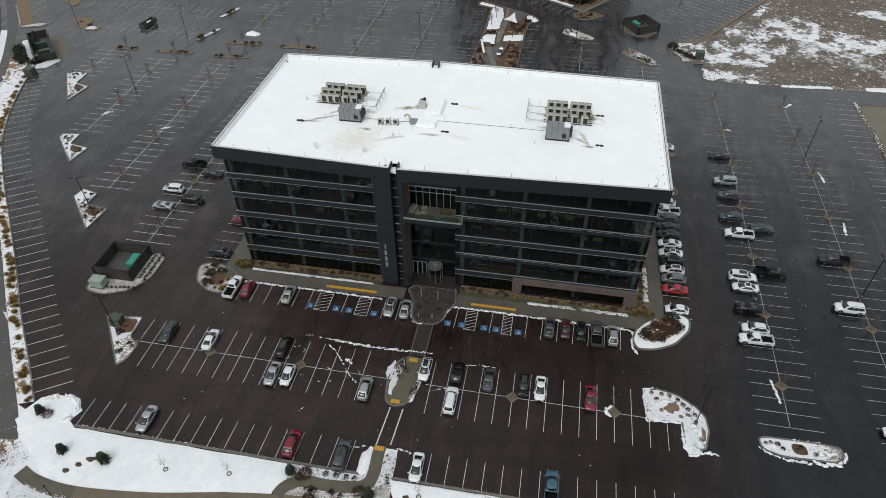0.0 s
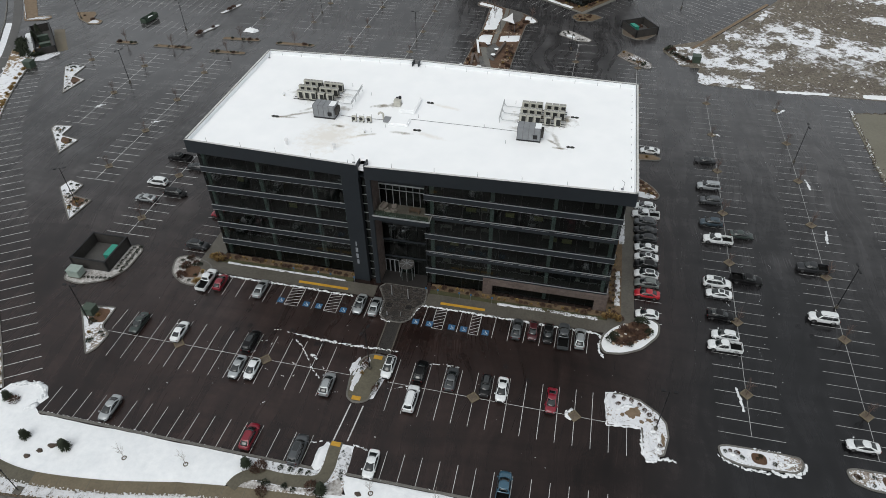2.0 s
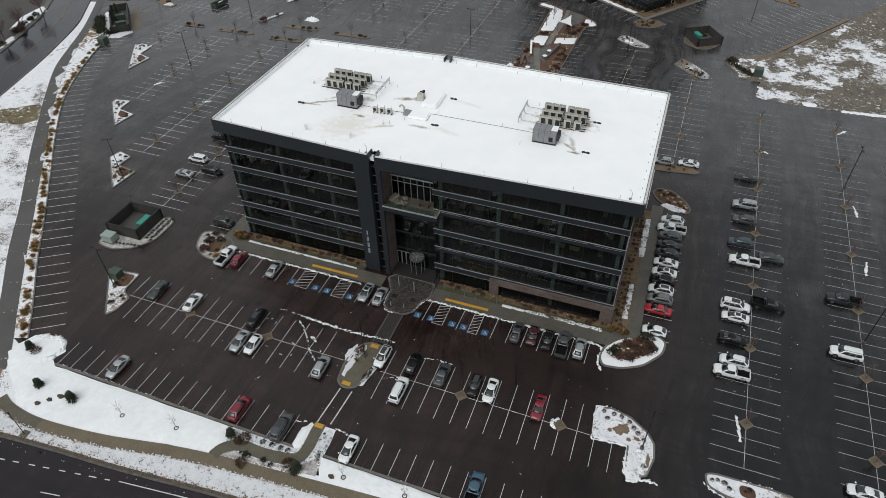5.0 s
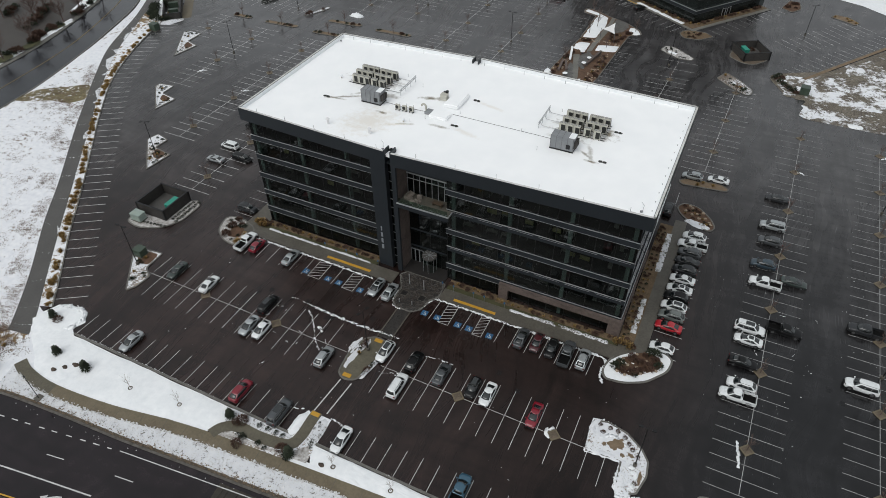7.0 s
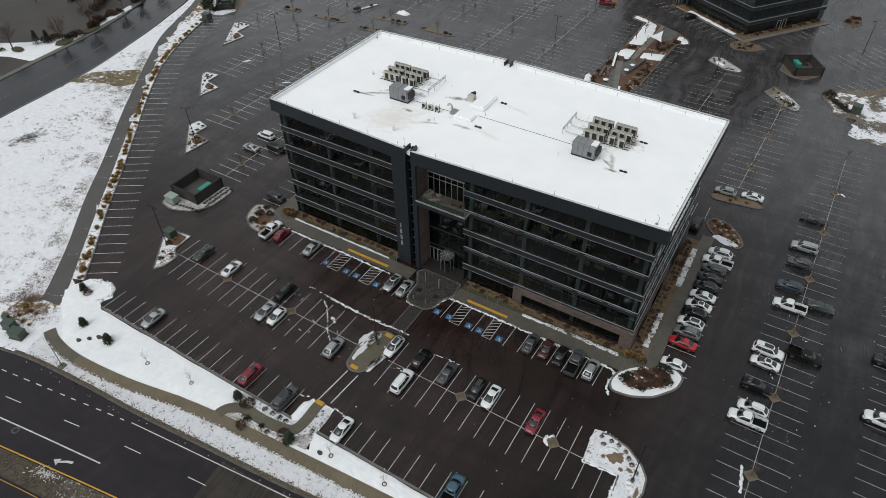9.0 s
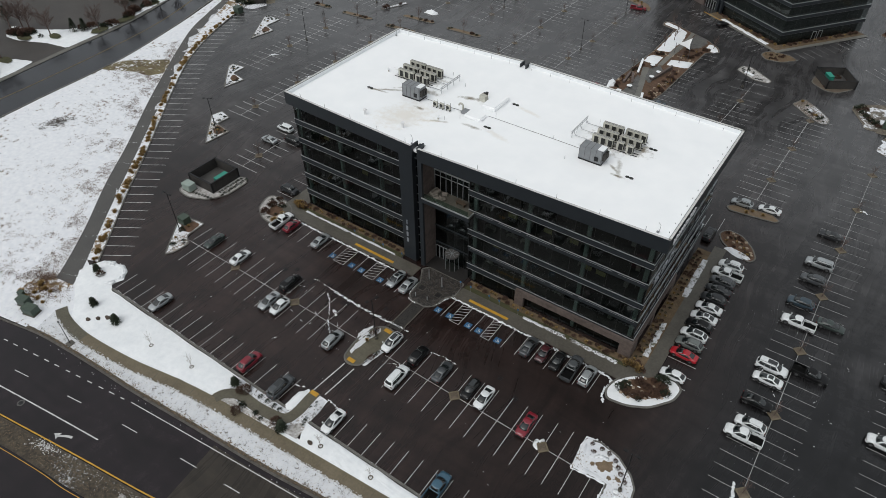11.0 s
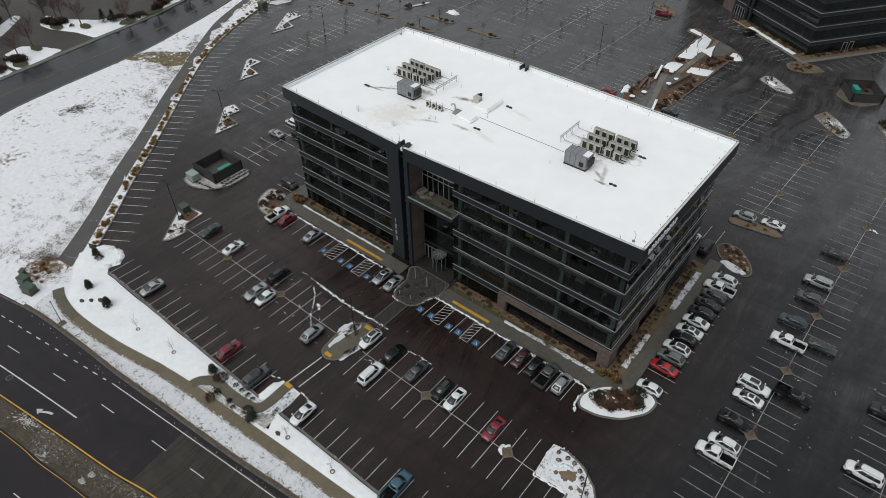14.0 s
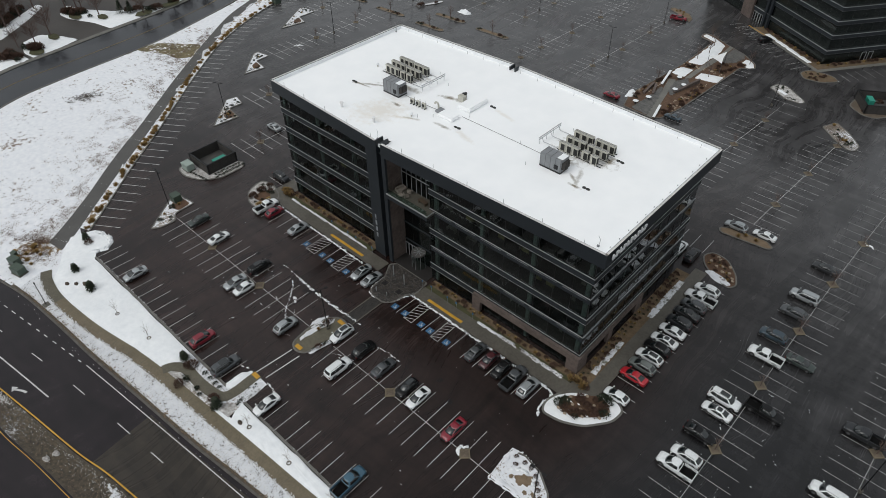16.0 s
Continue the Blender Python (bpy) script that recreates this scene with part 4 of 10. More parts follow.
for x, y0, n in ((12.0, 96, 23), (-7.8, 96, 23), (-27.9, 114.5, 16), (-47.4, 114.5, 16), (-27.9, 166, 1)):
    segs = [((x - 5.6, y0 + 2.97 * k), (x + 5.6, y0 + 2.97 * k)) for k in range(n)]
    segs.append(((x, y0), (x, y0 + 2.97 * (n - 1))))
    line_row("white stall lines of the north lot", segs)
line_row("white stall lines of the far north-west rows", [((-97.9 + 2.97 * k, 102.3), (-98.3 + 2.97 * k, 113.9)) for k in range(12)] + [((-99.5, 108.2), (-64.5, 108.2))])
line_row("white stall lines of the far north-west rows", [((-118.0 + 3.03 * k, 123.5), (-118.2 + 3.03 * k, 134.4)) for k in range(18)] + [((-119.5, 129), (-65.5, 129))])
line_row("white stall lines beside the sidewalk bed", [((-142.9 + 1.76 * k, 126.0 - 2.03 * k), (-137.9 + 1.76 * k, 128.8 - 2.03 * k)) for k in range(10)])
sheet("sidewalk_bed", rounded([(-150.0, 128.6), (-144.8, 128.6), (-126.8, 107), (-123.2, 109.0), (-121.2, 107.3), (-121.1, 104.6), (-128.1, 101.7), (-131, 104.8)], 0.6), 0.12, TANMULCH, "tan gravel bed edged with snow", "planting bed", "stuff")
snow_sheet("snow_patch", rounded([(-147, 123.8), (-143.6, 120.4), (-135, 110), (-128.6, 103.4), (-131, 105.2), (-138, 114)], 0.5), 0.3, DIRTY_SNOW, "melting snow on the sidewalk bed", 1.5, 62)
snow_sheet("snow_patch", rounded([(-128.8, 102.2), (-122, 105.4), (-121.6, 107.4), (-123.4, 108.4), (-127.4, 106.2)], 0.5), 0.28, DIRTY_SNOW, "melting snow on the sidewalk bed", 1.0, 63)
line_row("white stall lines beside the garden walk", [((24.6, 95 + 2.9 * k), (30.2, 95 + 2.9 * k)) for k in range(18)])
line_row("white stall lines beside the garden walk", [((45.5, 134.5 - 2.99 * k), (50.4, 134.65 - 2.99 * k)) for k in range(16)])
line_row("white stall lines north of the building", [((2 + 2.74 * k, 41.5), (2 + 2.74 * k, 46.8)) for k in range(29)])
line_row("white stall lines beside the far building", [((70.2 + 1.61 * k, 152.4 + 2.56 * k), (74.7 + 1.61 * k, 149.5 + 2.56 * k)) for k in range(13)])
line_row("white stall lines beside the far building", [((43.6 + 2.43 * k, 155.8 - 1.67 * k), (46.5 + 2.4 * k, 160.4 - 1.6 * k)) for k in range(7)])
line_row("white hatched aisles of accessible stalls at the far walk", [((29.6 + 2.2 * k, 165.8 - 1.4 * k), (32.3 + 2.2 * k, 170.0 - 1.4 * k)) for k in range(6)] + [((32.0 + 4.4 * k + 0.5 * i, 164.6 - 2.8 * k + 0.9 * i), (33.9 + 4.4 * k + 0.5 * i, 164.6 - 2.8 * k + 0.9 * i)) for k in (0, 1) for i in range(5)])
line_row("white stall lines east of the far enclosure", [((102.8 + 0.62 * 2.9 * k, 158.0 + 0.78 * 2.9 * k + s), (107.2 + 0.62 * 2.9 * k, 154.5 + 0.78 * 2.9 * k + s)) for k in range(-4, 9) for s in (0,)] + [((98.4 + 0.62 * 2.9 * k, 161.5 + 0.78 * 2.9 * k), (102.8 + 0.62 * 2.9 * k, 158.0 + 0.78 * 2.9 * k)) for k in range(-4, 9)])
line_row("white stall lines by the scrub field", [((94.2 + 1.653 * k, 130.2 + 2.39 * k), (99.8 + 1.653 * k, 126.9 + 2.39 * k)) for k in range(1, 19)])
sheet("gravel_strip", [(101.0, 128.0), (102.0, 127.3), (131.4, 170.5), (130.4, 171.2)], 0.14, TANMULCH, "tan gravel strip with a kerb along the field", "planting bed", "stuff")
bm = bmesh.new()
for a_, b_ in (((100.8, 128.1), (115.5, 149.6)), ((115.5, 149.6), (130.2, 171.3))):
    prism(bm, [a_, b_, (b_[0] + 0.25, b_[1] - 0.17), (a_[0] + 0.25, a_[1] - 0.17)], fall(a_[1]) - 0.6, fall(a_[1]) + 0.16)
thing("kerb", bm, CURB, "concrete kerb along the gravel strip", "kerb", kind="structure")
segs = []
acc, nxt = 0.0, 2.0
for p, q in zip(EDGE, EDGE[1:]):
    p, q = Vector(p), Vector(q)
    L = (q - p).length
    while nxt < acc + L:
        c = p + (q - p) * (nxt - acc) / L
        segs.append((tuple(c), (c.x + 5.1, c.y + 3.3)))
        nxt += 2.95
    acc += L
line_row("white stall lines along the west edge", segs, 0.135)

# Two-line crosswalk and brick band across the drive.
line_row("white crosswalk lines across the aisle", [((36.75, -36.7), (37.3, -29.6)), ((38.95, -36.3), (39.4, -29.6))], 0.22)
bm = bmesh.new()
for x0, x1 in ((38.0, 38.3), (40.6, 40.9)):
    stripe(bm, ((x0 + x1) / 2, -18.7), ((x0 + x1) / 2, -11.35), 0.25, 0.014)
thing("crossing_border", bm, CONCRETE, "concrete borders of the paved crossing", "pavement", kind="structure")
COBBLE = rough_mat("dark_pavers", (0.018, 0.016, 0.015), (0.045, 0.041, 0.037), 2.5, 0.8, 0.6, 0.5, 0.03)
bm = bmesh.new()
for j in range(29):
    for i in range(9):
        x = 38.3 + 0.255 * i + (0.12 if j % 2 else 0)
        box(bm, x, min(x + 0.235, 40.6), -18.6 + 0.25 * j, -18.37 + 0.25 * j, 0.0, 0.016 + 0.006 * random.random())
thing("paved_crossing", bm, COBBLE, "dark paver crossing over the drive", "pavement", kind="stuff")


# ---- office building ----
FLOORS = (4.2, 8.45, 12.75, 17.2, 21.6)     # top of each spandrel band
ROOF_Z, TOP, SOFFIT = 26.55, 27.34, 24.7
office = empty("office_building", Matrix(), "six-storey charcoal office building with ribbon windows and snowy roof", "building")
OUT = [(-0.3, -0.6), (32.1, -2.05), (33.4, -2.2), (77.9, -0.6), (78.0, 35.7), (33.4, 37.3), (32.1, 37.3), (0.0, 35.8)]
bm = bmesh.new()
prism(bm, inset(OUT, 0.45), ROOF_Z - 0.5, ROOF_Z)
part("roof", bm, ROOF_SNOW, office, "flat roof under clean snow with faint tan stains")


def edge_quad(p, q, d):
    t = (Vector(q) - Vector(p)).normalized()
    s = Vector((-t.y, t.x)) * d
    return [tuple(p), tuple(q), (q[0] + s.x, q[1] + s.y), (p[0] + s.x, p[1] + s.y)]


runs = [(OUT[i], OUT[(i + 1) % 8]) for i in (0, 2, 3, 4, 6, 7)]
for i, (p, q) in enumerate(runs):
    bm = bmesh.new()
    prism(bm, edge_quad(p, q, 0.42), SOFFIT, TOP - 0.06)
    fascia = part("fascia", bm, PANEL, office, "deep charcoal metal fascia")
    bm = bmesh.new()
    prism(bm, edge_quad(p, q, 0.34), TOP - 0.06, TOP)
    part("coping", bm, PALE_COPING, fascia, "pale coping dusted with snow")
    bm = bmesh.new()
    t = (Vector(q) - Vector(p)).normalized()
    s = Vector((-t.y, t.x)) * 0.42
    prism(bm, edge_quad((p[0] + s.x, p[1] + s.y), (q[0] + s.x, q[1] + s.y), 0.12), ROOF_Z - 0.1, TOP - 0.1)
    part("upstand", bm, SNOW, fascia, "white parapet lining")
bm = bmesh.new()
prism(bm, inset(OUT, 0.44), SOFFIT, SOFFIT + 0.2)
part("soffit", bm, PANEL, office)
for x in (32.1, 33.4):
    for y0, y1 in ((-2.1, -0.2), (35.6, 37.3)):
        bm = bmesh.new()
        box(bm, x - 0.12, x + 0.12, y0, y1, SOFFIT, TOP + (0.12 if y0 < 0 else 0.0))
        part("parapet_return", bm, PANEL, office)

# Wings: glass line inside the fascia, with bands of spandrel at each floor.
GX0, GX1, GY0, GY1 = 1.2, 76.5, -0.1, 33.6


def band(side, a0, a1, z0, z1, out, th, name, mat, parent, label=""):
    """A band along one side of the building from a0 to a1."""
    bm = bmesh.new()
    if side == "s":
        box(bm, a0, a1, GY0 - out, GY0 - out + th, z0, z1)
    elif side == "n":
        box(bm, a0, a1, GY1 + out - th, GY1 + out, z0, z1)
    elif side == "e":
        box(bm, GX1 + out - th, GX1 + out, a0, a1, z0, z1)
    else:
        box(bm, GX0 - out, GX0 - out + th, a0, a1, z0, z1)
    return part(name, bm, mat, parent, label)


def facade(side, a0, a1, pane_w):
    levels = (0.0,) + FLOORS + (SOFFIT,)
    for k, zt in enumerate(FLOORS):
        deep = k % 2 == 0
        h = 1.15 if k else 1.25
        out = 0.17 if deep else 0.06
        sp = band(side, a0 - (out if side in "sn" else 0), a1 + (out if side in "sn" else 0), zt - h, zt, out, out + 0.3, "spandrel", PANEL, office, "charcoal spandrel band")
        band(side, a0 - (out + .05 if side in "sn" else 0), a1 + (out + .05 if side in "sn" else 0), zt - 0.08, zt + 0.02, out + 0.06, 0.10, "ledge", ALU, sp, "thick pale aluminium ledge")
        if deep or side == "w" or (side == "s" and a0 < 20):
            band(side, a0 - (out + .02 if side in "sn" else 0), a1 + (out + .02 if side in "sn" else 0), zt - h - 0.05, zt - h, out + 0.04, 0.06, "trim_line", ALU, sp, "thin pale aluminium line")
        else:
            n = max(int((a1 - a0) / 5.2), 1)
            w = (a1 - a0) / n
            for i in range(n):
                band(side, a0 + w * i + 0.5, a0 + w * (i + 1) - 0.5, zt - 0.42, zt - 0.37, out + 0.03, 0.1, "trim_line", ALU, sp)
    for k in range(len(levels) - 1):
        z0 = levels[k] + (0.03 if k else 0.05)
        z1 = levels[k + 1] - (1.15 if k < 5 else 0.0)
        n = max(round((a1 - a0) / pane_w), 1)
        w = (a1 - a0) / n
        for i in range(n):
            p0, p1 = a0 + w * i, a0 + w * (i + 1)
            bm = bmesh.new()
            if side in "sn":
                y = GY0 if side == "s" else GY1
                box(bm, p0 + 0.03, p1 - 0.03, y - 0.015, y + 0.015, z0, z1)
            else:
                x = GX1 if side == "e" else GX0
                box(bm, x - 0.015, x + 0.015, p0 + 0.03, p1 - 0.03, z0, z1)
            part("pane", bm, GLASS, office)
            bm = bmesh.new()
            if side in "sn":
                box(bm, p0 - 0.03, p0 + 0.03, y - 0.05, y + 0.06, z0, z1)
            else:
                box(bm, x - 0.06, x + 0.06, p0 - 0.03, p0 + 0.03, z0, z1)
            part("mullion", bm, BLACK_METAL, office)


facade("s", GX0, 29.0, 3.1)
facade("s", 43.15, GX1, 3.3)
facade("e", GY0, GY1, 3.4)
facade("w", GY0, GY1, 5.6)
facade("n", GX0, GX1, 7.5)
# Inside: floors, core, columns, desks.
for z in (0.06,) + FLOORS:
    bm = bmesh.new()
    box(bm, GX0 + 0.25, 34.2, GY0 + 0.25, GY1 - 0.25, z - (0.95 if z > 1 else 0.05), z - 0.25 if z > 1 else z)
    box(bm, 34.2, 43.2, 1.75, GY1 - 0.25, z - (0.95 if z > 1 else 0.05), z - 0.25 if z > 1 else z)
    box(bm, 43.2, GX1 - 0.25, GY0 + 0.25, GY1 - 0.25, z - (0.95 if z > 1 else 0.05), z - 0.25 if z > 1 else z)
    part("floor_slab", bm, CARPET, office)
bm = bmesh.new()
box(bm, 14, 64, 11, 23, 0, SOFFIT)
part("core_wall", bm, INTERIOR, office)
random.seed(7)
for z in (0.06,) + tuple(f - 0.25 for f in FLOORS):
    for x in [2.0, 12.4, 22.6, 28.4, 44.3, 54.9, 65.5, 75.7]:
        bm = bmesh.new()
        box(bm, x - 0.33, x + 0.33, 0.08, 0.6, z, z + 3.3)
        part("column", bm, COLUMN, office, "pale column behind the glass")
    for y in (12.0, 22.5, 32.8):
        for x in (75.6, 1.9):
            bm = bmesh.new()
            box(bm, x - 0.3, x + 0.3, y - 0.3, y + 0.3, z, z + 3.3)
            part("column", bm, COLUMN, office, "pale column behind the glass")
PLACES = [(x, random.uniform(1.8, 5.5)) for x in np.arange(3.5, 28, 3.2)] + [(x, random.uniform(1.8, 5.5)) for x in np.arange(46, 75, 2.6)]
for z in (0.06,) + tuple(f - 0.25 for f in FLOORS):
    for x, y in PLACES:
        if random.random() < 0.4:
            continue
        x, y = x + random.uniform(-0.6, 0.6), y
        bm = bmesh.new()
        w = random.uniform(0.7, 1.1)
        box(bm, x - w, x + w, y - 0.4, y + 0.4, z + 0.70, z + 0.75)
        for sx in (-1, 1):
            box(bm, x + sx * (w - 0.06) - 0.04, x + sx * (w - 0.06) + 0.04, y - 0.36, y + 0.36, z, z + 0.70)
        box(bm, x - 0.3, x + 0.3, y + 0.1, y + 0.14, z + 0.85, z + 1.2)
        thing("office_desk", bm, DESK, "pale office desk with a screen behind the glass", "desk", "office desks")
    for y in np.arange(3, 31, 3.1):
        if random.random() < 0.45:
            continue
        x = random.uniform(71, 74.6)
        bm = bmesh.new()
        box(bm, x - 0.4, x + 0.4, y - 0.9, y + 0.9, z + 0.70, z + 0.75)
        for sy in (-1, 1):
            box(bm, x - 0.36, x + 0.36, y + sy * 0.85 - 0.04, y + sy * 0.85 + 0.04, z, z + 0.70)
        thing("office_desk", bm, DESK, "pale office desk with a screen behind the glass", "desk", "office desks")

# Added yellow panels stand in for lit spots indoors; their glow is plain colour.
for x, y, z, w in ((51.0, 1.7, 16.95, 1.9), (49.2, 3.0, 16.95, 1.4), (57.9, 1.6, 16.95, 1.6), (62.8, 1.6, 16.95, 1.6), (53.2, 2.2, 16.95, 1.2), (65.9, 1.8, 12.5, 1.3), (68.2, 1.8, 12.5, 1.8), (7.2, 1.9, 16.95, 1.4), (17.0, 1.7, 12.5, 1.6), (48.0, 2.0, 8.2, 1.6)):
    panel = empty("lit_panel", pose(x, y, z), "yellow panel on a dark frame standing in for a lit spot indoors", "partition", "office partitions")
    bm = bmesh.new()
    box(bm, -w / 2, w / 2, -0.03, 0.03, 0.55, 1.5)
    part("screen", bm, LIT_YELLOW, panel, "yellow face with warm light put into its colour")
    for sx in (-1, 1):
        bm = bmesh.new()
        box(bm, sx * w / 2 - 0.03, sx * w / 2 + 0.03, -0.05, 0.05, 0.0, 1.55)
        part("leg", bm, BLACK_METAL, panel)

# Number tower, slot window and entrance pier.
bm = bmesh.new()
prism(bm, [(29.0, -1.9), (32.1, -2.05), (32.1, 0.6), (29.0, 0.6)], 0, SOFFIT)
tower = part("number_tower", bm, PANEL, office, "tall charcoal pier")
for z, w in ((9.4, 0.22), (7.9, 0.42), (6.4, 0.42), (4.9, 0.42)):
    bm = bmesh.new()
    box(bm, 30.2 - w / 2, 30.2 + w / 2, -2.06, -1.94, z - 0.5, z + 0.5)
    part("bar", bm, SIGN_GREY, tower, "pale raised bar")
bm = bmesh.new()
box(bm, 32.1, 33.4, -0.9, -0.86, 0, SOFFIT + 1.4)
slot = part("slot_window", bm, GLASS, office, "narrow tall slot window")
for k in range(13):
    bm = bmesh.new()
    z = 0.4 + 2.0 * k
    box(bm, 32.1, 33.4, -0.97, -0.84, z, z + 0.07)
    part("transom", bm, ALU, slot)
bm = bmesh.new()
box(bm, 32.1, 33.4, -0.5, 0.5, 0, ROOF_Z)
part("slot_backing", bm, INTERIOR, office)
bm = bmesh.new()
prism(bm, [(33.4, -2.2), (34.25, -2.17), (34.25, -1.7), (33.4, -1.7)], 0, SOFFIT)
part("entrance_pier", bm, PANEL, office, "charcoal pier beside the entrance")
# Stone side wall of the entrance recess in courses.
bm = bmesh.new()
box(bm, 33.4, 34.23, -1.7, 2.0, 0, SOFFIT)
stone_wall = part("stone_wall", bm, STONE, office, "brown stacked-stone wall of the entrance recess")
random.seed(3)
z = 0.05
while z < SOFFIT - 0.4:
    h = random.choice((0.26, 0.34, 0.42))
    y = -1.69 - random.uniform(0, 0.0)
    while y < 1.7:
        w = random.uniform(0.7, 1.6)
        d = random.uniform(0.01, 0.07)
        bm = bmesh.new()
        box(bm, 34.23, 34.23 + d, y + 0.01, min(y + w, 1.72) - 0.01, z + 0.008, z + h - 0.008)
        part("stone", bm, STONE, stone_wall)
        y += w
    z += h
# Recess back: lobby glass, deck glass and header.
for k, (z0, z1) in enumerate(((0.05, 4.0), (4.4, 8.2), (8.6, 12.4), (12.8, 16.2))):
    for i in range(4):
        x0 = 34.35 + 2.19 * i
        bm = bmesh.new()
        box(bm, x0 + 0.03, x0 + 2.16, 1.66, 1.69, z0, z1)
        part("lobby_pane", bm, GLASS, office)
    bm = bmesh.new()
    box(bm, 34.3, 43.1, 1.6, 1.8, z1, z1 + 0.4)
    part("lobby_transom", bm, PANEL, office)
deck = part("deck", bmesh.new(), CONCRETE, office)
bm = bmesh.new()
box(bm, 34.25, 43.1, -2.15, 1.75, 16.45, 17.0)
box(bm, 43.1, 44.3, -2.15, -0.3, 16.45, 17.0)
deck.data = finish(bm, "deck", CONCRETE)
deck["label"] = "roof terrace slab over the entrance"
bm = bmesh.new()
box(bm, 34.1, 44.42, -2.32, -2.16, 16.92, 17.15)
part("deck_edge", bm, ALU, deck, "pale metal edge band")
bm = bmesh.new()
box(bm, 44.3, 44.42, -2.16, -0.45, 16.92, 17.15)
part("deck_edge", bm, ALU, deck, "pale metal edge band")
bm = bmesh.new()
box(bm, 34.15, 44.38, -2.28, -2.17, 16.1, 16.91)
part("deck_fascia", bm, PANEL, deck, "charcoal fascia under the terrace edge")
for i in range(5):
    bm = bmesh.new()
    box(bm, 34.4 + 1.95 * i, 36.3 + 1.95 * i, -2.05, -2.03, 17.05, 18.1)
    part("balustrade_pane", bm, CLEAR, deck)
for i in range(7):
    x0 = 34.4 + 1.24 * i
    bm = bmesh.new()
    box(bm, x0 + 0.04, x0 + 1.2, 1.66, 1.69, 17.05, 21.3)
    part("deck_pane", bm, GLASS, office)
    bm = bmesh.new()
    box(bm, x0 - 0.05, x0 + 0.05, 1.58, 1.76, 17.0, 21.3)
    part("deck_mullion", bm, GREY_METAL, office)
bm = bmesh.new()
box(bm, 34.3, 43.1, 1.56, 1.78, 20.2, 20.28)
box(bm, 34.3, 43.1, 1.50, 1.80, 21.3, 21.55)
part("deck_header", bm, ALU, office, "pale metal header over terrace doors")
bm = bmesh.new()
box(bm, 34.3, 43.1, 1.6, 1.95, 21.55, SOFFIT)
part("deck_wall", bm, PANEL, office)
bm = bmesh.new()
box(bm, 43.06, 43.14, -0.1, 1.7, 0.0, SOFFIT)
part("recess_cheek", bm, GLASS, office)
# Doors at the back of the recess: two glazed leaves and a revolving drum.
for i in range(3):
    x0 = 34.4 + 0.92 * i
    bm = bmesh.new()
    for a, b2, c, d in ((x0, x0 + 0.1, 0.0, 3.3), (x0 + 0.8, x0 + 0.9, 0.0, 3.3)):
        box(bm, a, b2, 1.48, 1.6, c, d)
    box(bm, x0 + 0.1, x0 + 0.8, 1.48, 1.6, 3.2, 3.3)
    box(bm, x0 + 0.1, x0 + 0.8, 1.48, 1.6, 0.0, 0.12)
    part("door_frame", bm, GREY_METAL, office, "grey metal door frame")
bm = bmesh.new()
bmesh.ops.create_cone(bm, cap_ends=True, segments=28, radius1=1.45, radius2=1.45, depth=0.35, matrix=Matrix.Translation((38.95, 0.6, 3.6)))
drum = part("revolving_door_canopy", bm, PAVER_WALK, office, "round grey canopy of the revolving door")
bm = bmesh.new()
for i in range(28):
    a0, a1 = 2 * math.pi * i / 28, 2 * math.pi * (i + 1) / 28
    if i % 14 in (5, 6, 7, 8):
        continue
    bm.faces.new([bm.verts.new((38.95 + 1.38 * math.cos(t), 0.6 + 1.38 * math.sin(t), zz)) for t, zz in ((a0, 0.05), (a1, 0.05), (a1, 3.4), (a0, 3.4))])
part("drum_glass", bm, CLEAR, drum)
for i in range(4):
    bm = bmesh.new()
    t = math.pi / 4 * i + 0.3
    c_, s_ = math.cos(t), math.sin(t)
    prism(bm, [(38.95 - 1.35 * c_ + 0.05 * s_, 0.6 - 1.35 * s_ - 0.05 * c_), (38.95 + 1.35 * c_ + 0.05 * s_, 0.6 + 1.35 * s_ - 0.05 * c_), (38.95 + 1.35 * c_ - 0.05 * s_, 0.6 + 1.35 * s_ + 0.05 * c_), (38.95 - 1.35 * c_ - 0.05 * s_, 0.6 - 1.35 * s_ + 0.05 * c_)], 3.77, 3.80 + 0.004 * i)
    part("canopy_rib", bm, GREY_METAL, drum)
for i in range(8):
    t = 2 * math.pi * i / 8 + 0.2
    bm = bmesh.new()
    tube(bm, (38.95 + 1.4 * math.cos(t), 0.6 + 1.4 * math.sin(t), 0.02), (38.95 + 1.4 * math.cos(t), 0.6 + 1.4 * math.sin(t), 3.45), 0.035, 0.035, 6)
    part("drum_post", bm, GREY_METAL, drum)
# Stone frame of the ground floor, south and east.
bm = bmesh.new()
box(bm, 54.0, 77.0, GY0 - 0.55, GY0 - 0.02, 2.6, 3.75)
box(bm, 54.0, 55.8, GY0 - 0.55, GY0 - 0.02, 0, 2.6)
box(bm, 74.7, 77.0, GY0 - 0.55, GY0 - 0.02, 0, 2.6)
frame_s = part("stone_frame", bm, STONE, office, "brown stone frame round the ground floor windows")
bm = bmesh.new()
box(bm, GX1 + 0.03, 77.0, GY0, 20.0, 2.6, 3.75)
for y0, y1 in ((GY0, 2.0), (8.5, 10.0), (17.8, 20.0)):
    box(bm, GX1 + 0.03, 77.0, y0, y1, 0, 2.6)
frame_e = part("stone_frame", bm, STONE, office, "brown stone frame round the ground floor windows")
random.seed(5)
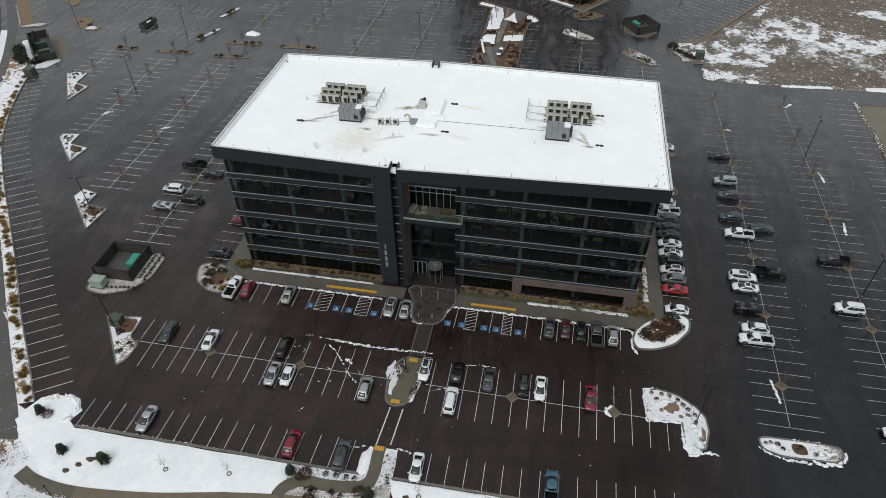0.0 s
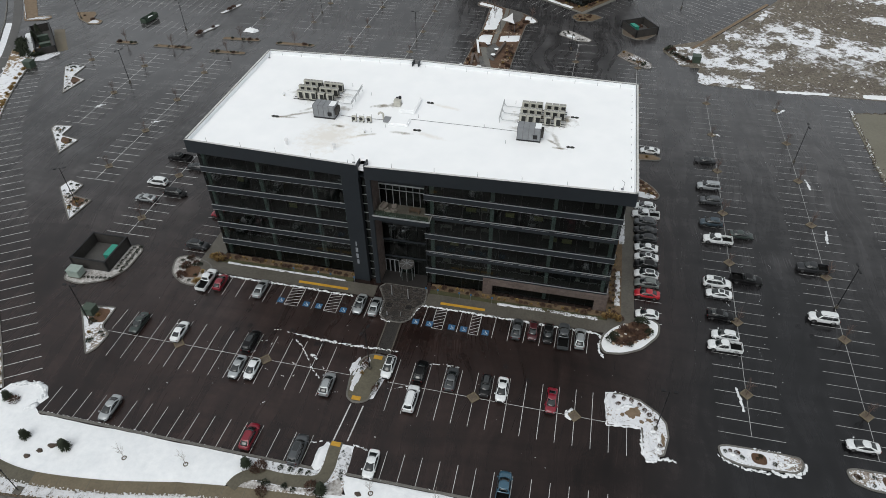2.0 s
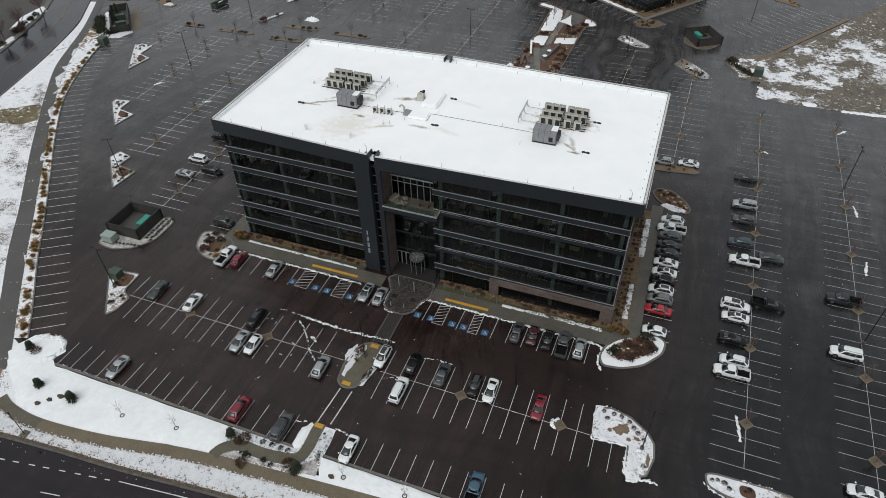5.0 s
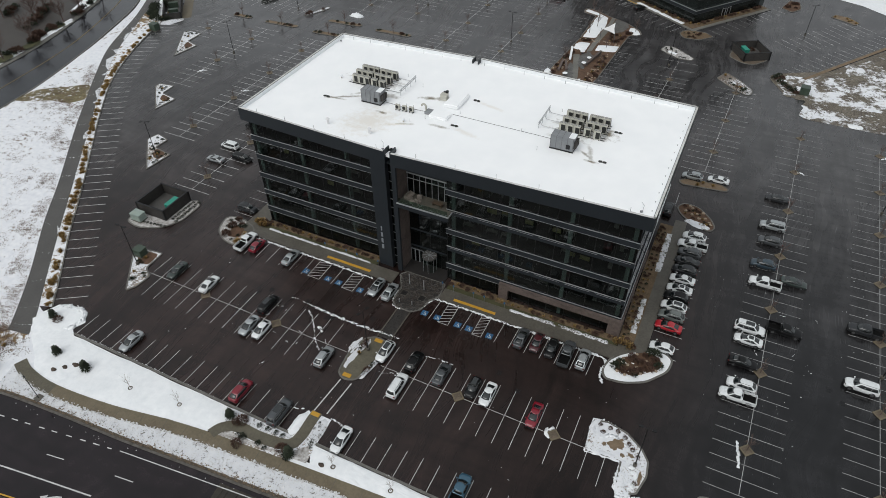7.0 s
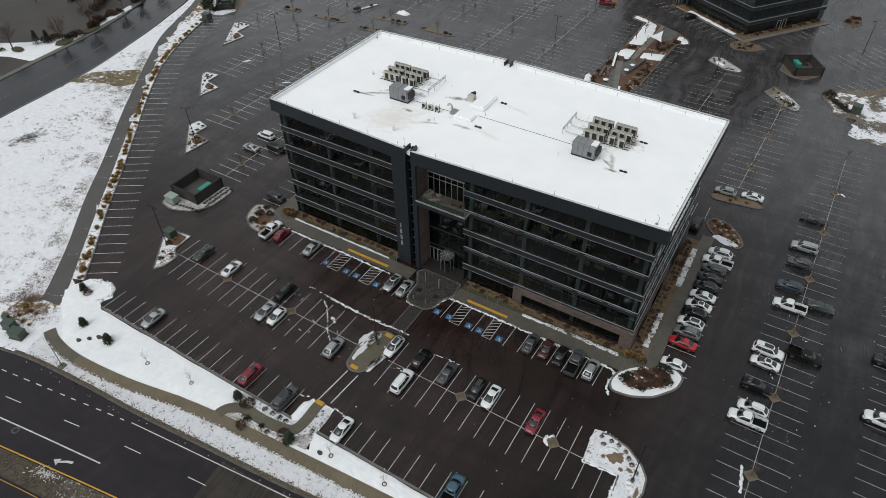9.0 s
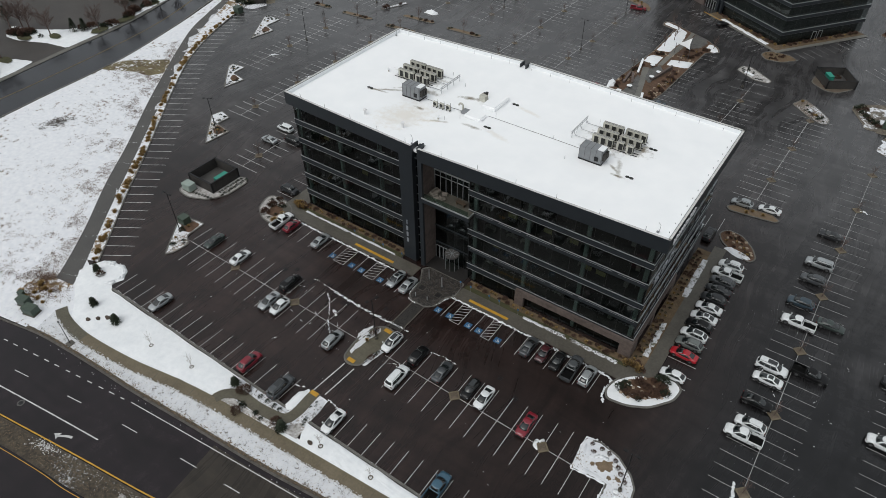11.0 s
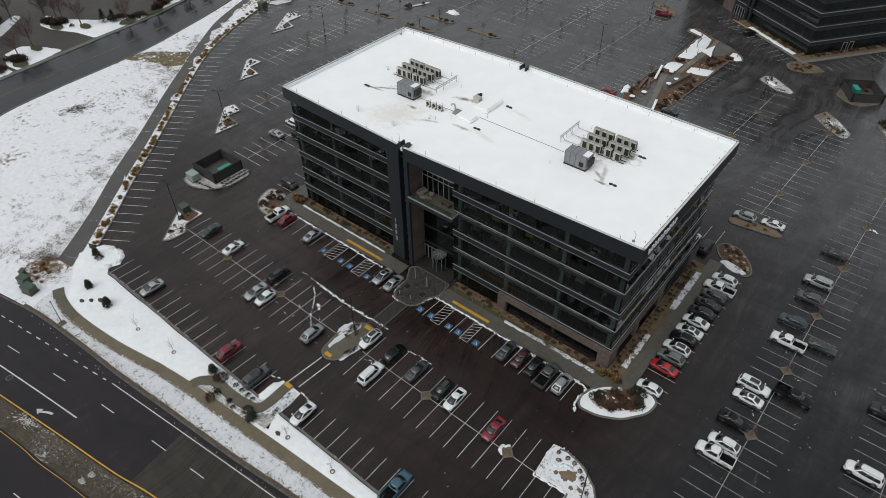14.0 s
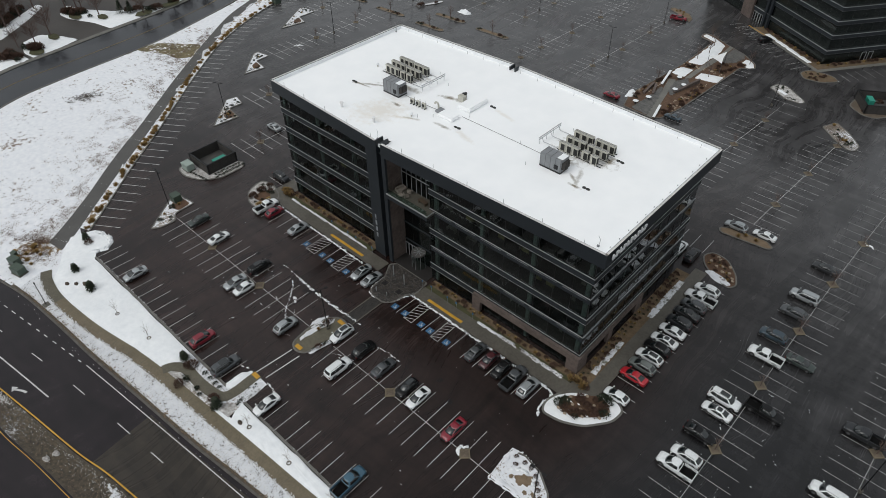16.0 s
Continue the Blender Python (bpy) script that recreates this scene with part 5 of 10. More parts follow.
for parent, mk in ((frame_s, "s"), (frame_e, "e")):
    spans = [(54.0, 77.0, 2.6, 3.75), (54.0, 55.8, 0.0, 2.6), (74.7, 77.0, 0.0, 2.6)] if mk == "s" else [(GY0, 20.0, 2.6, 3.75), (GY0, 2.0, 0, 2.6), (8.5, 10.0, 0, 2.6), (17.8, 20.0, 0, 2.6)]
    for a0, a1, z0, z1 in spans:
        z = z0
        while z < z1 - 0.05:
            h = min(random.choice((0.2, 0.28, 0.36)), z1 - z)
            s = a0
            while s < a1 - 0.05:
                w = min(random.uniform(0.6, 1.5), a1 - s)
                d = random.uniform(0.01, 0.06)
                bm = bmesh.new()
                if mk == "s":
                    box(bm, s + 0.01, s + w - 0.01, GY0 - 0.55 - d, GY0 - 0.74, z + 0.008, z + h - 0.008)
                else:
                    box(bm, 76.99, 77.0 + d, s + 0.01, s + w - 0.01, z + 0.008, z + h - 0.008)
                part("stone", bm, STONE, parent)
                s += w
            z += h
# Raised sign on the east fascia, drawn as plain blocks.
SIGN_Y0, SIGN_DY = 0.9, 0.98
bm = bmesh.new()
box(bm, 77.98, 78.02, SIGN_Y0 - 0.2, SIGN_Y0 + 10 * SIGN_DY, 25.5, 26.75)
sign = part("fascia_sign", bm, PANEL, office, "charcoal backing of the raised white sign blocks")
for i in range(10):
    bm = bmesh.new()
    y = SIGN_Y0 + SIGN_DY * i
    tall, w_ = 0.95 + 0.08 * (i % 3), 0.30 + 0.16 * (i % 2)
    box(bm, 78.02, 78.16, y, y + w_, 25.62, 25.62 + tall)
    box(bm, 78.02, 78.16, y + w_, y + 0.72, 25.62 + 0.36 * (i % 2), 25.62 + 0.55 + 0.3 * (i % 2))
    part("sign_block", bm, SIGN_WHITE, sign, "raised white block")


# ---- roof equipment ----
COND = {}


def condenser(x, y):
    """A rooftop condenser with two louvred fan openings on top and a dark coil in its front."""
    th = empty("condenser", pose(x, y, ROOF_Z), "cream rooftop condenser with dark grilles", "air conditioner", "rooftop condensers")
    if not COND:
        bm = bmesh.new()
        box(bm, -0.62, 0.62, -0.39, 0.39, 0.12, 1.70)
        bmesh.ops.bevel(bm, geom=bm.edges[:], offset=0.03, segments=1, affect="EDGES")
        COND["casing"] = finish(bm, "casing", PALE_METAL)
        bm = bmesh.new()
        box(bm, -0.22, 0.54, -0.40, -0.38, 0.26, 1.50)
        COND["grille"] = finish(bm, "grille", GRILLE)
        for k, sx in (("side_grille", -0.63), ("side_grille.", 0.615)):
            bm = bmesh.new()
            box(bm, sx, sx + 0.015, -0.30, 0.30, 0.30, 1.45)
            COND[k] = finish(bm, "side_grille", GRILLE)
        for k, cx in (("fan_cover", -0.30), ("fan_cover.", 0.30)):
            bm = bmesh.new()
            box(bm, cx - 0.25, cx + 0.25, -0.28, 0.28, 1.70, 1.712)
            COND[k] = finish(bm, "fan_cover", GREY_METAL)
        for k, cx in (("fan_guard", -0.30), ("fan_guard.", 0.30)):
            bm = bmesh.new()
            xs_, ys_ = (cx - 0.27, cx - 0.24, cx - 0.012, cx + 0.012, cx + 0.24, cx + 0.27), (-0.30, -0.27, -0.012, 0.012, 0.27, 0.30)
            for i in range(5):
                for j in range(5):
                    if i % 2 == 0 or j % 2 == 0:
                        bm.faces.new([bm.verts.new((X, Y, 1.76)) for X, Y in ((xs_[i], ys_[j]), (xs_[i + 1], ys_[j]), (xs_[i + 1], ys_[j + 1]), (xs_[i], ys_[j + 1]))])
            bmesh.ops.remove_doubles(bm, verts=bm.verts[:], dist=0.0005)
            lid_ = bmesh.ops.extrude_face_region(bm, geom=bm.faces[:])
            for v in lid_["geom"]:
                if isinstance(v, bmesh.types.BMVert):
                    v.co.z -= 0.05
            bmesh.ops.recalc_face_normals(bm, faces=bm.faces[:])
            COND[k] = finish(bm, "fan_guard", PALE_METAL)
        bm = bmesh.new()
        for sx in (-0.5, 0.5):
            box(bm, sx - 0.06, sx + 0.06, -0.44, 0.44, 0.0, 0.12)
        COND["foot"] = finish(bm, "foot", BLACK_METAL)
    for k, me in COND.items():
        ob = new(k.strip("."), me)
        ob.parent = th
    return th


def ahu(x, y, turn=0.0):
    th = empty("air_handler", pose(x, y, ROOF_Z, 0, 0, turn), "grey ribbed rooftop air handler", "air conditioner", "rooftop air handlers")
    bm = bmesh.new()
    box(bm, -2.05, 2.05, -1.15, 1.15, 0.25, 2.55)
    body = part("casing", bm, GREY_METAL, th)
    bm = bmesh.new()
    box(bm, -2.1, 2.1, -1.2, 1.2, 0.0, 0.25)
    part("base_rail", bm, BLACK_METAL, th)
    for i in range(5):
        bm = bmesh.new()
        X = -2.03 + 1.0 * i
        box(bm, X - 0.03, X + 0.03, -1.19, 1.19, 0.25, 2.59)
        part("seam", bm, COPING, body)
    bm = bmesh.new()
    box(bm, 1.0, 2.06, -0.75, 0.95, 2.55, 2.63)
    part("snow_cap", bm, SNOW, th, "snow left on the casing")
    bm = bmesh.new()
    box(bm, 0.8, 1.5, -1.32, -1.15, 0.7, 1.4)
    part("vent_hood", bm, BLACK_METAL, body)
    bm = bmesh.new()
    for i in range(3):
        prism(bm, [(2.05, -0.9 + 0.62 * i), (2.5, -0.85 + 0.62 * i), (2.5, -0.4 + 0.62 * i), (2.05, -0.35 + 0.62 * i)], 0.8, 2.0)
    part("intake_hood", bm, BLOCK, body, "dark intake hoods")
    return th


def pipe_frame(x, y0, y1, xin):
    th = empty("pipe_rack", pose(x, 0, ROOF_Z), "galvanised pipe rack with pipes across the roof", "pipe rack")
    bm = bmesh.new()
    for y in np.linspace(y0, y1, 4):
        tube(bm, (0, y, 0), (0, y, 1.3), 0.06, 0.06, 6)
    tube(bm, (0, y0 - 0.3, 1.3), (0, y1 + 0.3, 1.3), 0.09, 0.09, 6)
    tube(bm, (0, y0 - 0.3, 0.9), (0, y1 + 0.3, 0.9), 0.07, 0.07, 6)
    part("rail", bm, ALU, th)
    for y in np.linspace(y0 + 0.5, y1 - 0.5, 3):
        bm = bmesh.new()
        tube(bm, (0, y, 1.1), (0.5 * (1 if xin > x else -1), y, 0.35), 0.06, 0.06, 6)
        tube(bm, (0.5 * (1 if xin > x else -1), y, 0.35), (xin - x, y, 0.35), 0.07, 0.07, 6)
        part("pipe", bm, ALU, th)


ahu(21.2, 13.4)
ahu(59.1, 13.2)
# Left edge, centre y and count of each bank of condensers.
ROWS_A = [(13.3, 22.75, 3), (17.55, 22.6, 3), (13.1, 20.6, 3), (17.35, 20.5, 3), (13.5, 18.55, 3), (17.85, 18.4, 1), (19.6, 18.4, 1)]
ROWS_B = [(56.65, 22.85, 3), (60.93, 22.85, 3), (56.65, 20.5, 3), (60.9, 20.5, 3), (56.7, 18.25, 3), (61.2, 18.35, 1), (63.0, 18.2, 1)]
for rows in (ROWS_A, ROWS_B):
    for x, y, n in rows:
        for i in range(n):
            condenser(x + 0.65 + 1.3 * i, y)
    x0, x1 = min(r[0] for r in rows) - 0.3, max(r[0] + 1.3 * r[2] for r in rows) + 0.3
    for yy in (18.0, 18.75, 20.15, 20.9, 22.4, 23.15):
        bm = bmesh.new()
        box(bm, x0, x1, yy - 0.05, yy + 0.05, ROOF_Z - 0.02, ROOF_Z + 0.11)
        thing("condenser_stand", bm, BLACK_METAL, "dark steel rail under the condensers", "stand", "condenser rails")
    for i in range(2):
        bm = bmesh.new()
        yy = 19.4 + 2.2 * i
        for k in range(3):
            tube(bm, (x0 + 0.2, yy + 0.12 * k, ROOF_Z + 0.16), (x1, yy + 0.12 * k, ROOF_Z + 0.16), 0.04, 0.04, 5)
        for k in range(5):
            xx = x0 + 0.4 + (x1 - x0 - 0.8) * k / 4
            box(bm, xx - 0.05, xx + 0.05, yy - 0.1, yy + 0.34, ROOF_Z - 0.02, ROOF_Z + 0.13)
        thing("pipe_run", bm, ALU, "pipes on blocks between the condenser rows", "pipe")
pipe_frame(25.0, 17.2, 23.4, 21.6)
pipe_frame(53.2, 17.3, 23.3, 56.6)
for x, y in ((27.0, 12.4), (28.4, 12.5), (29.8, 12.6)):
    th = empty("split_unit", pose(x, y, ROOF_Z), "small cream rooftop split unit", "air conditioner", "rooftop split units")
    bm = bmesh.new()
    box(bm, -0.45, 0.45, -0.2, 0.2, 0.25, 1.15)
    part("casing", bm, PALE_METAL, th)
    bm = bmesh.new()
    bmesh.ops.create_cone(bm, cap_ends=True, segments=14, radius1=0.34, radius2=0.34, depth=0.04, matrix=Matrix.Translation((-0.08, -0.21, 0.7)) @ Matrix.Rotation(radians(90), 4, "X"))
    part("grille", bm, GRILLE, th)
    bm = bmesh.new()
    for s in (-0.35, 0.35):
        box(bm, s - 0.04, s + 0.04, -0.3, 0.3, 0, 0.25)
    tube(bm, (0.5, 0.0, 0.0), (0.5, 0, 1.7), 0.03, 0.03, 5)
    part("stand", bm, BLACK_METAL, th)
th = empty("exhaust_fan", pose(33.4, 19.4, ROOF_Z), "cream rooftop unit with a dark exhaust", "air conditioner")
bm = bmesh.new()
box(bm, -0.7, 0.6, -0.5, 0.5, 0.1, 1.3)
part("casing", bm, PALE_METAL, th)
bm = bmesh.new()
tube(bm, (0.2, 0.6, 0.1), (0.3, 0.6, 1.7), 0.22, 0.30, 8)
tube(bm, (-0.3, 0.7, 0.1), (-0.3, 0.7, 1.4), 0.2, 0.25, 8)
part("exhaust", bm, BLACK_METAL, th)
# Low roof houses under snow.
for x0, x1, y0, y1, h in ((33.45, 37.15, 12.2, 14.6, 0.6), (34.4, 37.4, 16.8, 22.3, 0.85)):
    bm = bmesh.new()
    vs = box(bm, x0, x1, y0, y1, ROOF_Z - 0.05, ROOF_Z + h)
    bmesh.ops.bevel(bm, geom=bm.edges[:], offset=0.18, segments=3, affect="EDGES")
    thing("roof_house", bm, ROOF_SNOW, "low snow-covered roof house", "roof house")
for x, y in ((10.5, 18.7), (30.0, 9.0)):
    th = empty("vent_stub", pose(x, y, ROOF_Z), "short roof vent capped with snow", "vent", "roof vents")
    bm = bmesh.new()
    tube(bm, (0, 0, -0.05), (0, 0, 0.55), 0.16, 0.14, 8)
    part("pipe", bm, PALE_METAL, th)
    bm = bmesh.new()
    lump(bm, (0, 0, 0.55), 0.34, 0.34, 0.3, x, 0.2)
    part("snow_cap", bm, SNOW, th)
th = empty("gooseneck", pose(31.6, 14.2, ROOF_Z), "pale gooseneck duct on the roof", "duct")
bm = bmesh.new()
pts = [Vector((0.45 * math.cos(radians(a)), 0, 0.9 + 0.45 * math.sin(radians(a)))) for a in range(0, 181, 20)]
tube(bm, (0.45, 0, 0), pts[0], 0.18, 0.18, 8)
for p, q in zip(pts, pts[1:]):
    tube(bm, p, q, 0.18, 0.18, 8)
part("duct", bm, PALE_METAL, th)
bm = bmesh.new()
box(bm, 0.7, 2.2, -1.2, 0.3, 0.1, 0.5)
part("plinth", bm, GREY_METAL, th)
for x, y in ((17.7, 2.7), (26.4, 2.9)):
    th = empty("roof_vent", pose(x, y, ROOF_Z), "small white roof vent with a cap", "vent", "white roof vents")
    bm = bmesh.new()
    tube(bm, (0, 0, 0), (0, 0, 0.9), 0.22, 0.22, 8)
    part("stack", bm, SAIL, th)
    bm = bmesh.new()
    tube(bm, (0, 0, 0.9), (0, 0, 1.15), 0.4, 0.3, 8)
    part("cap", bm, SAIL, th)
for i, (x, y) in enumerate([(39.2, 21.6), (39.1, 11.6), (66.6, 21.7), (66.5, 11.6), (11.9, 11.1)]):
    bm = bmesh.new()
    for s in (-0.35, 0.35):
        lump(bm, (x + s, y, ROOF_Z + 0.05), 0.45, 0.3, 0.22, i + s, 0.3)
    thing("roof_drain", bm, GRILLE, "dark roof drain dome in the snow", "drain", "roof drains")
# Short lightning rods along the parapet and across the roof.
rods = [(4 + 6.6 * i, -0.15 - 1.5 * min((4 + 6.6 * i) / 33, 1), TOP) for i in range(5)] + [(38 + 7.2 * i, -1.4 + 0.2 * i, TOP) for i in range(6)] + [(3.3 + 4.35 * i, 35.1 + 0.1 * i - 0.05 * (i % 2), ROOF_Z) for i in range(7)] + [(34.8 + 4.42 * i, 35.7 - 0.12 * i, ROOF_Z) for i in range(10)]
rods += [(22.6, 24.8, ROOF_Z), (27.3, 22.2, ROOF_Z), (38.3, 15.9, ROOF_Z), (31.1, 9.5, ROOF_Z), (33.2, 11.5, ROOF_Z), (55.3, 24.5, ROOF_Z), (55.3, 10.5, ROOF_Z), (50.8, 15.0, ROOF_Z)]
for x, y, z in rods:
    bm = bmesh.new()
    tube(bm, (x, y, z - 0.1), (x, y, z + 0.75), 0.035, 0.02, 5)
    thing("lightning_rod", bm, COPING, "thin grey lightning rod on the roof", "rod", "lightning rods")
for i in range(13):
    bm = bmesh.new()
    lump(bm, (76.9, 2.0 + 2.5 * i, ROOF_Z + 0.08), 0.07, 0.07, 0.2, i, 0.2)
    thing("parapet_anchor", bm, GREY_METAL, "small grey anchor in the roof snow", "anchor", "roof anchors")
for x, y in ((75.6, 1.0), (31.2, -0.6), (1.2, 33.2)):
    th = empty("davit", pose(x, y, ROOF_Z) @ Matrix.Diagonal((0.62, 0.62, 0.62, 1)), "small grey davit arm on the roof corner", "davit", "roof davits")
    bm = bmesh.new()
    tube(bm, (0, 0, 0), (0.1, 0.1, 2.3), 0.06, 0.05, 6)
    tube(bm, (0.1, 0.1, 2.3), (-0.7, 0.5, 2.8), 0.05, 0.04, 6)
    part("arm", bm, GREY_METAL, th)
    bm = bmesh.new()
    lump(bm, (-0.2, 0.1, 0.25), 0.45, 0.35, 0.3, x, 0.3)
    part("winch", bm, GREY_METAL, th)
bm = bmesh.new()
pts = [(37.1, 15.15), (42, 15.1), (48.6, 15.05), (52.8, 15.0), (57.0, 14.9)]
for p, q in list(zip(pts, pts[1:])) + [((23.6, 13.9), (27.2, 13.7)), ((27.2, 13.7), (33.4, 14.0))]:
    tube(bm, (*p, ROOF_Z + 0.03), (*q, ROOF_Z + 0.03), 0.035, 0.035, 5)
thing("roof_conduit", bm, GRILLE, "dark conduit running across the snowy roof", "conduit")
# Terrace furniture.
th = empty("sofa", pose(35.4, 0.3, 17.0, 0, 0, 78), "taupe outdoor sofa on the terrace", "sofa")
for nm, b in (("seat", (-0.9, 0.9, -0.45, 0.45, 0.1, 0.42)), ("backrest", (-0.9, 0.9, 0.3, 0.5, 0.42, 0.85)), ("armrest", (-1.0, -0.85, -0.45, 0.5, 0.1, 0.65)), ("armrest", (0.85, 1.0, -0.45, 0.5, 0.1, 0.65))):
    bm = bmesh.new()
    box(bm, *b)
    bmesh.ops.bevel(bm, geom=bm.edges[:], offset=0.05, segments=2, affect="EDGES")
    part(nm, bm, SOFA, th)
for x, y, r in ((37.2, 0.9, 200), (37.6, -0.5, 150), (36.6, -1.0, 60)):
    th = empty("lounge_chair", pose(x, y, 17.0, 0, 0, r), "taupe lounge chair on the terrace", "chair", "terrace chairs")
    for nm, b in (("seat", (-0.45, 0.45, -0.45, 0.45, 0.1, 0.42)), ("backrest", (-0.45, 0.45, 0.3, 0.48, 0.42, 0.9))):
        bm = bmesh.new()
        box(bm, *b)
        bmesh.ops.bevel(bm, geom=bm.edges[:], offset=0.05, segments=2, affect="EDGES")
        part(nm, bm, SOFA, th)
th = empty("terrace_table", pose(41.2, 0.1, 17.0, 0, 0, -6), "dark low table on the terrace", "table")
bm = bmesh.new()
box(bm, -1.0, 1.0, -0.45, 0.45, 0.55, 0.65)
part("tabletop", bm, WOODTOP, th)
for sx in (-0.8, 0.8):
    bm = bmesh.new()
    box(bm, sx - 0.08, sx + 0.08, -0.35, 0.35, 0, 0.55)
    part("leg", bm, WOODTOP, th)


# ---- light poles, trees, shrubs ----
POLE = empty("street_lamp", pose(-38.8, 7.3, 0.0, 0, 0, 30), "tall black lot lamp with two heads", "street lamp", "lot lamps")
bm = bmesh.new()
tube(bm, (0, 0, 0.7), (0, 0, 10.2), 0.095, 0.075, 8)
part("pole", bm, BLACK_METAL, POLE)
bm = bmesh.new()
tube(bm, (0, 0, 0), (0, 0, 0.75), 0.3, 0.3, 12)
part("base", bm, CONCRETE, POLE, "round concrete base")
for s in (-1, 1):
    bm = bmesh.new()
    tube(bm, (0, 0, 10.1), (s * 0.7, 0, 10.2), 0.04, 0.04, 5)
    arm = part("arm", bm, BLACK_METAL, POLE)
    bm = bmesh.new()
    box(bm, *sorted((s * 0.6, s * 1.25)), -0.2, 0.2, 10.15, 10.27)
    part("lamp_head", bm, BLACK_METAL, arm)
POLES = [(85.5, -24.3, 0), (119.3, 57, 90), (118.7, 9, 90), (-14.8, -23.1, 0), (-60.6, 62.5, 60), (-68.4, 107.2, 0), (11.9, 114.8, 0), (-27.8, 132, 0), (-110.4, 108.7, 0), (62.9, 119.4, 30), (99.9, 161.5, 40), (11.9, 151.5, 0), (38.3, -22.3, 70)]
for x, y, r in POLES:
    if y > 40 and x > 100 and y < 100:
        x, y = lot(x, y)
    copy_thing(POLE, pose(x, y, fall(y) - 0.1, 0, 0, r))
th = empty("street_lamp", pose(-5.6, -54.1, 0.06), "single slim road lamp on a square base", "street lamp")
bm = bmesh.new()
tube(bm, (0, 0, 0.1), (-0.1, 0.1, 5.6), 0.07, 0.05, 8)
part("pole", bm, BLACK_METAL, th)
bm = bmesh.new()
box(bm, -0.6, 0.6, -0.6, 0.6, 0, 0.14)
part("base", bm, CONCRETE, th)
bm = bmesh.new()
tube(bm, (-0.1, 0.1, 5.5), (-0.1, 0.1, 5.75), 0.16, 0.1, 8)
part("lamp_head", bm, BLACK_METAL, th)


def bare_tree_mesh(seed, h, spread, fork=2, limbs=12):
    rng = random.Random(seed)
    bm = bmesh.new()
    k = 0.5 if fork == 1 else 1.0
    tube(bm, (0, 0, 0), (0.03, 0.02, h * 0.45), k * 0.085 * h / 3, k * 0.065 * h / 3, 6)
    tube(bm, (0.03, 0.02, h * 0.45), (0.05, -0.02, h * 0.8), k * 0.065 * h / 3, k * 0.03, 5)

    def limb(p, d, l, r, depth):
        q = p + d * l
        tube(bm, p, q, r, r * 0.55, 4, False)
        if depth == 0:
            return
        for _ in range(rng.choice((2, 3, 3))):
            e = (d + Vector((rng.uniform(-1, 1), rng.uniform(-1, 1), rng.uniform(-0.1, 0.8))) * 0.65).normalized()
            limb(p + d * l * rng.uniform(0.45, 1.0), e, l * rng.uniform(0.5, 0.75), r * 0.55, depth - 1)
    for i in range(limbs):
        z = h * (0.33 + 0.5 * i / limbs)
        t = i * 2.4 + rng.random()
        limb(Vector((0.03, 0, z)), Vector((math.cos(t) * spread, math.sin(t) * spread, 0.9)).normalized(), h * 0.27, k * 0.034 * h / 3, fork)
    return bm


def shrub_mesh(seed, n, r, h, blade, droop=0.3):
    """A clump of many small leaves or blades in an uneven dome."""
    rng = random.Random(seed)
    bm = bmesh.new()
    for _ in range(n):
        t, u = rng.uniform(0, 2 * math.pi), rng.random() ** 0.5
        z = h * rng.uniform(0.05, 1.0) * (1 - 0.6 * u * u)
        p = Vector((r * u * math.cos(t), r * u * math.sin(t), z))
        d = Vector((math.cos(t) * u + rng.uniform(-.5, .5), math.sin(t) * u + rng.uniform(-.5, .5), rng.uniform(0.2, 1.0))).normalized()
        s = d.cross(Vector((rng.uniform(-1, 1), rng.uniform(-1, 1), rng.uniform(-1, 1)))).normalized()
        L, w = blade * rng.uniform(0.6, 1.3), blade * 0.22
        bm.faces.new([bm.verts.new(c) for c in (p - s * w, p + s * w, p + d * L + s * w * 0.4, p + d * L - s * w * 0.4)])
    return bm


def tuft_mesh(seed, n, r, h):
    rng = random.Random(seed)
    bm = bmesh.new()
    for _ in range(n):
        t, u = rng.uniform(0, 2 * math.pi), rng.random()
        p = Vector((0.4 * r * u * math.cos(t), 0.4 * r * u * math.sin(t), 0))
        q = Vector((r * u * math.cos(t), r * u * math.sin(t), h * rng.uniform(0.6, 1.0) * (1 - 0.35 * u)))
        s = Vector((-math.sin(t), math.cos(t), 0)) * 0.045
        bm.faces.new([bm.verts.new(c) for c in (p - s, p + s, q + s * 0.4, q - s * 0.4)])
    return bm


TREES = [finish(bare_tree_mesh(s, 3.2, 0.8), "trunk", TWIGS) for s in (1, 2, 3)]
BIGTREES = [finish(bare_tree_mesh(s, 7.6, 1.05, 4, 24), "trunk", TWIGS) for s in (11, 12, 13)]
SAPLINGS = [finish(bare_tree_mesh(s, 3.2, 0.6, 1), "trunk", PALE_TWIGS) for s in (21, 22)]
SHRUBS = {
    "dark": finish(shrub_mesh(1, 150, 0.42, 0.5, 0.2), "foliage", NEEDLES),
    "rust": finish(shrub_mesh(2, 260, 0.75, 0.8, 0.26), "foliage", RUST_LEAF),
    "straw": finish(tuft_mesh(3, 130, 0.7, 0.75), "foliage", STRAW),
}
SHRUB_LABEL = {"dark": "small dark evergreen shrub in snow", "rust": "rust-brown winter shrub in a mulch bed", "straw": "tuft of dry straw-coloured grass"}
rs = random.Random(21)


JOINED = {"dark": ([], []), "rust": ([], []), "straw": ([], [])}
KEPT = {"dark": 0, "rust": 0, "straw": 0}


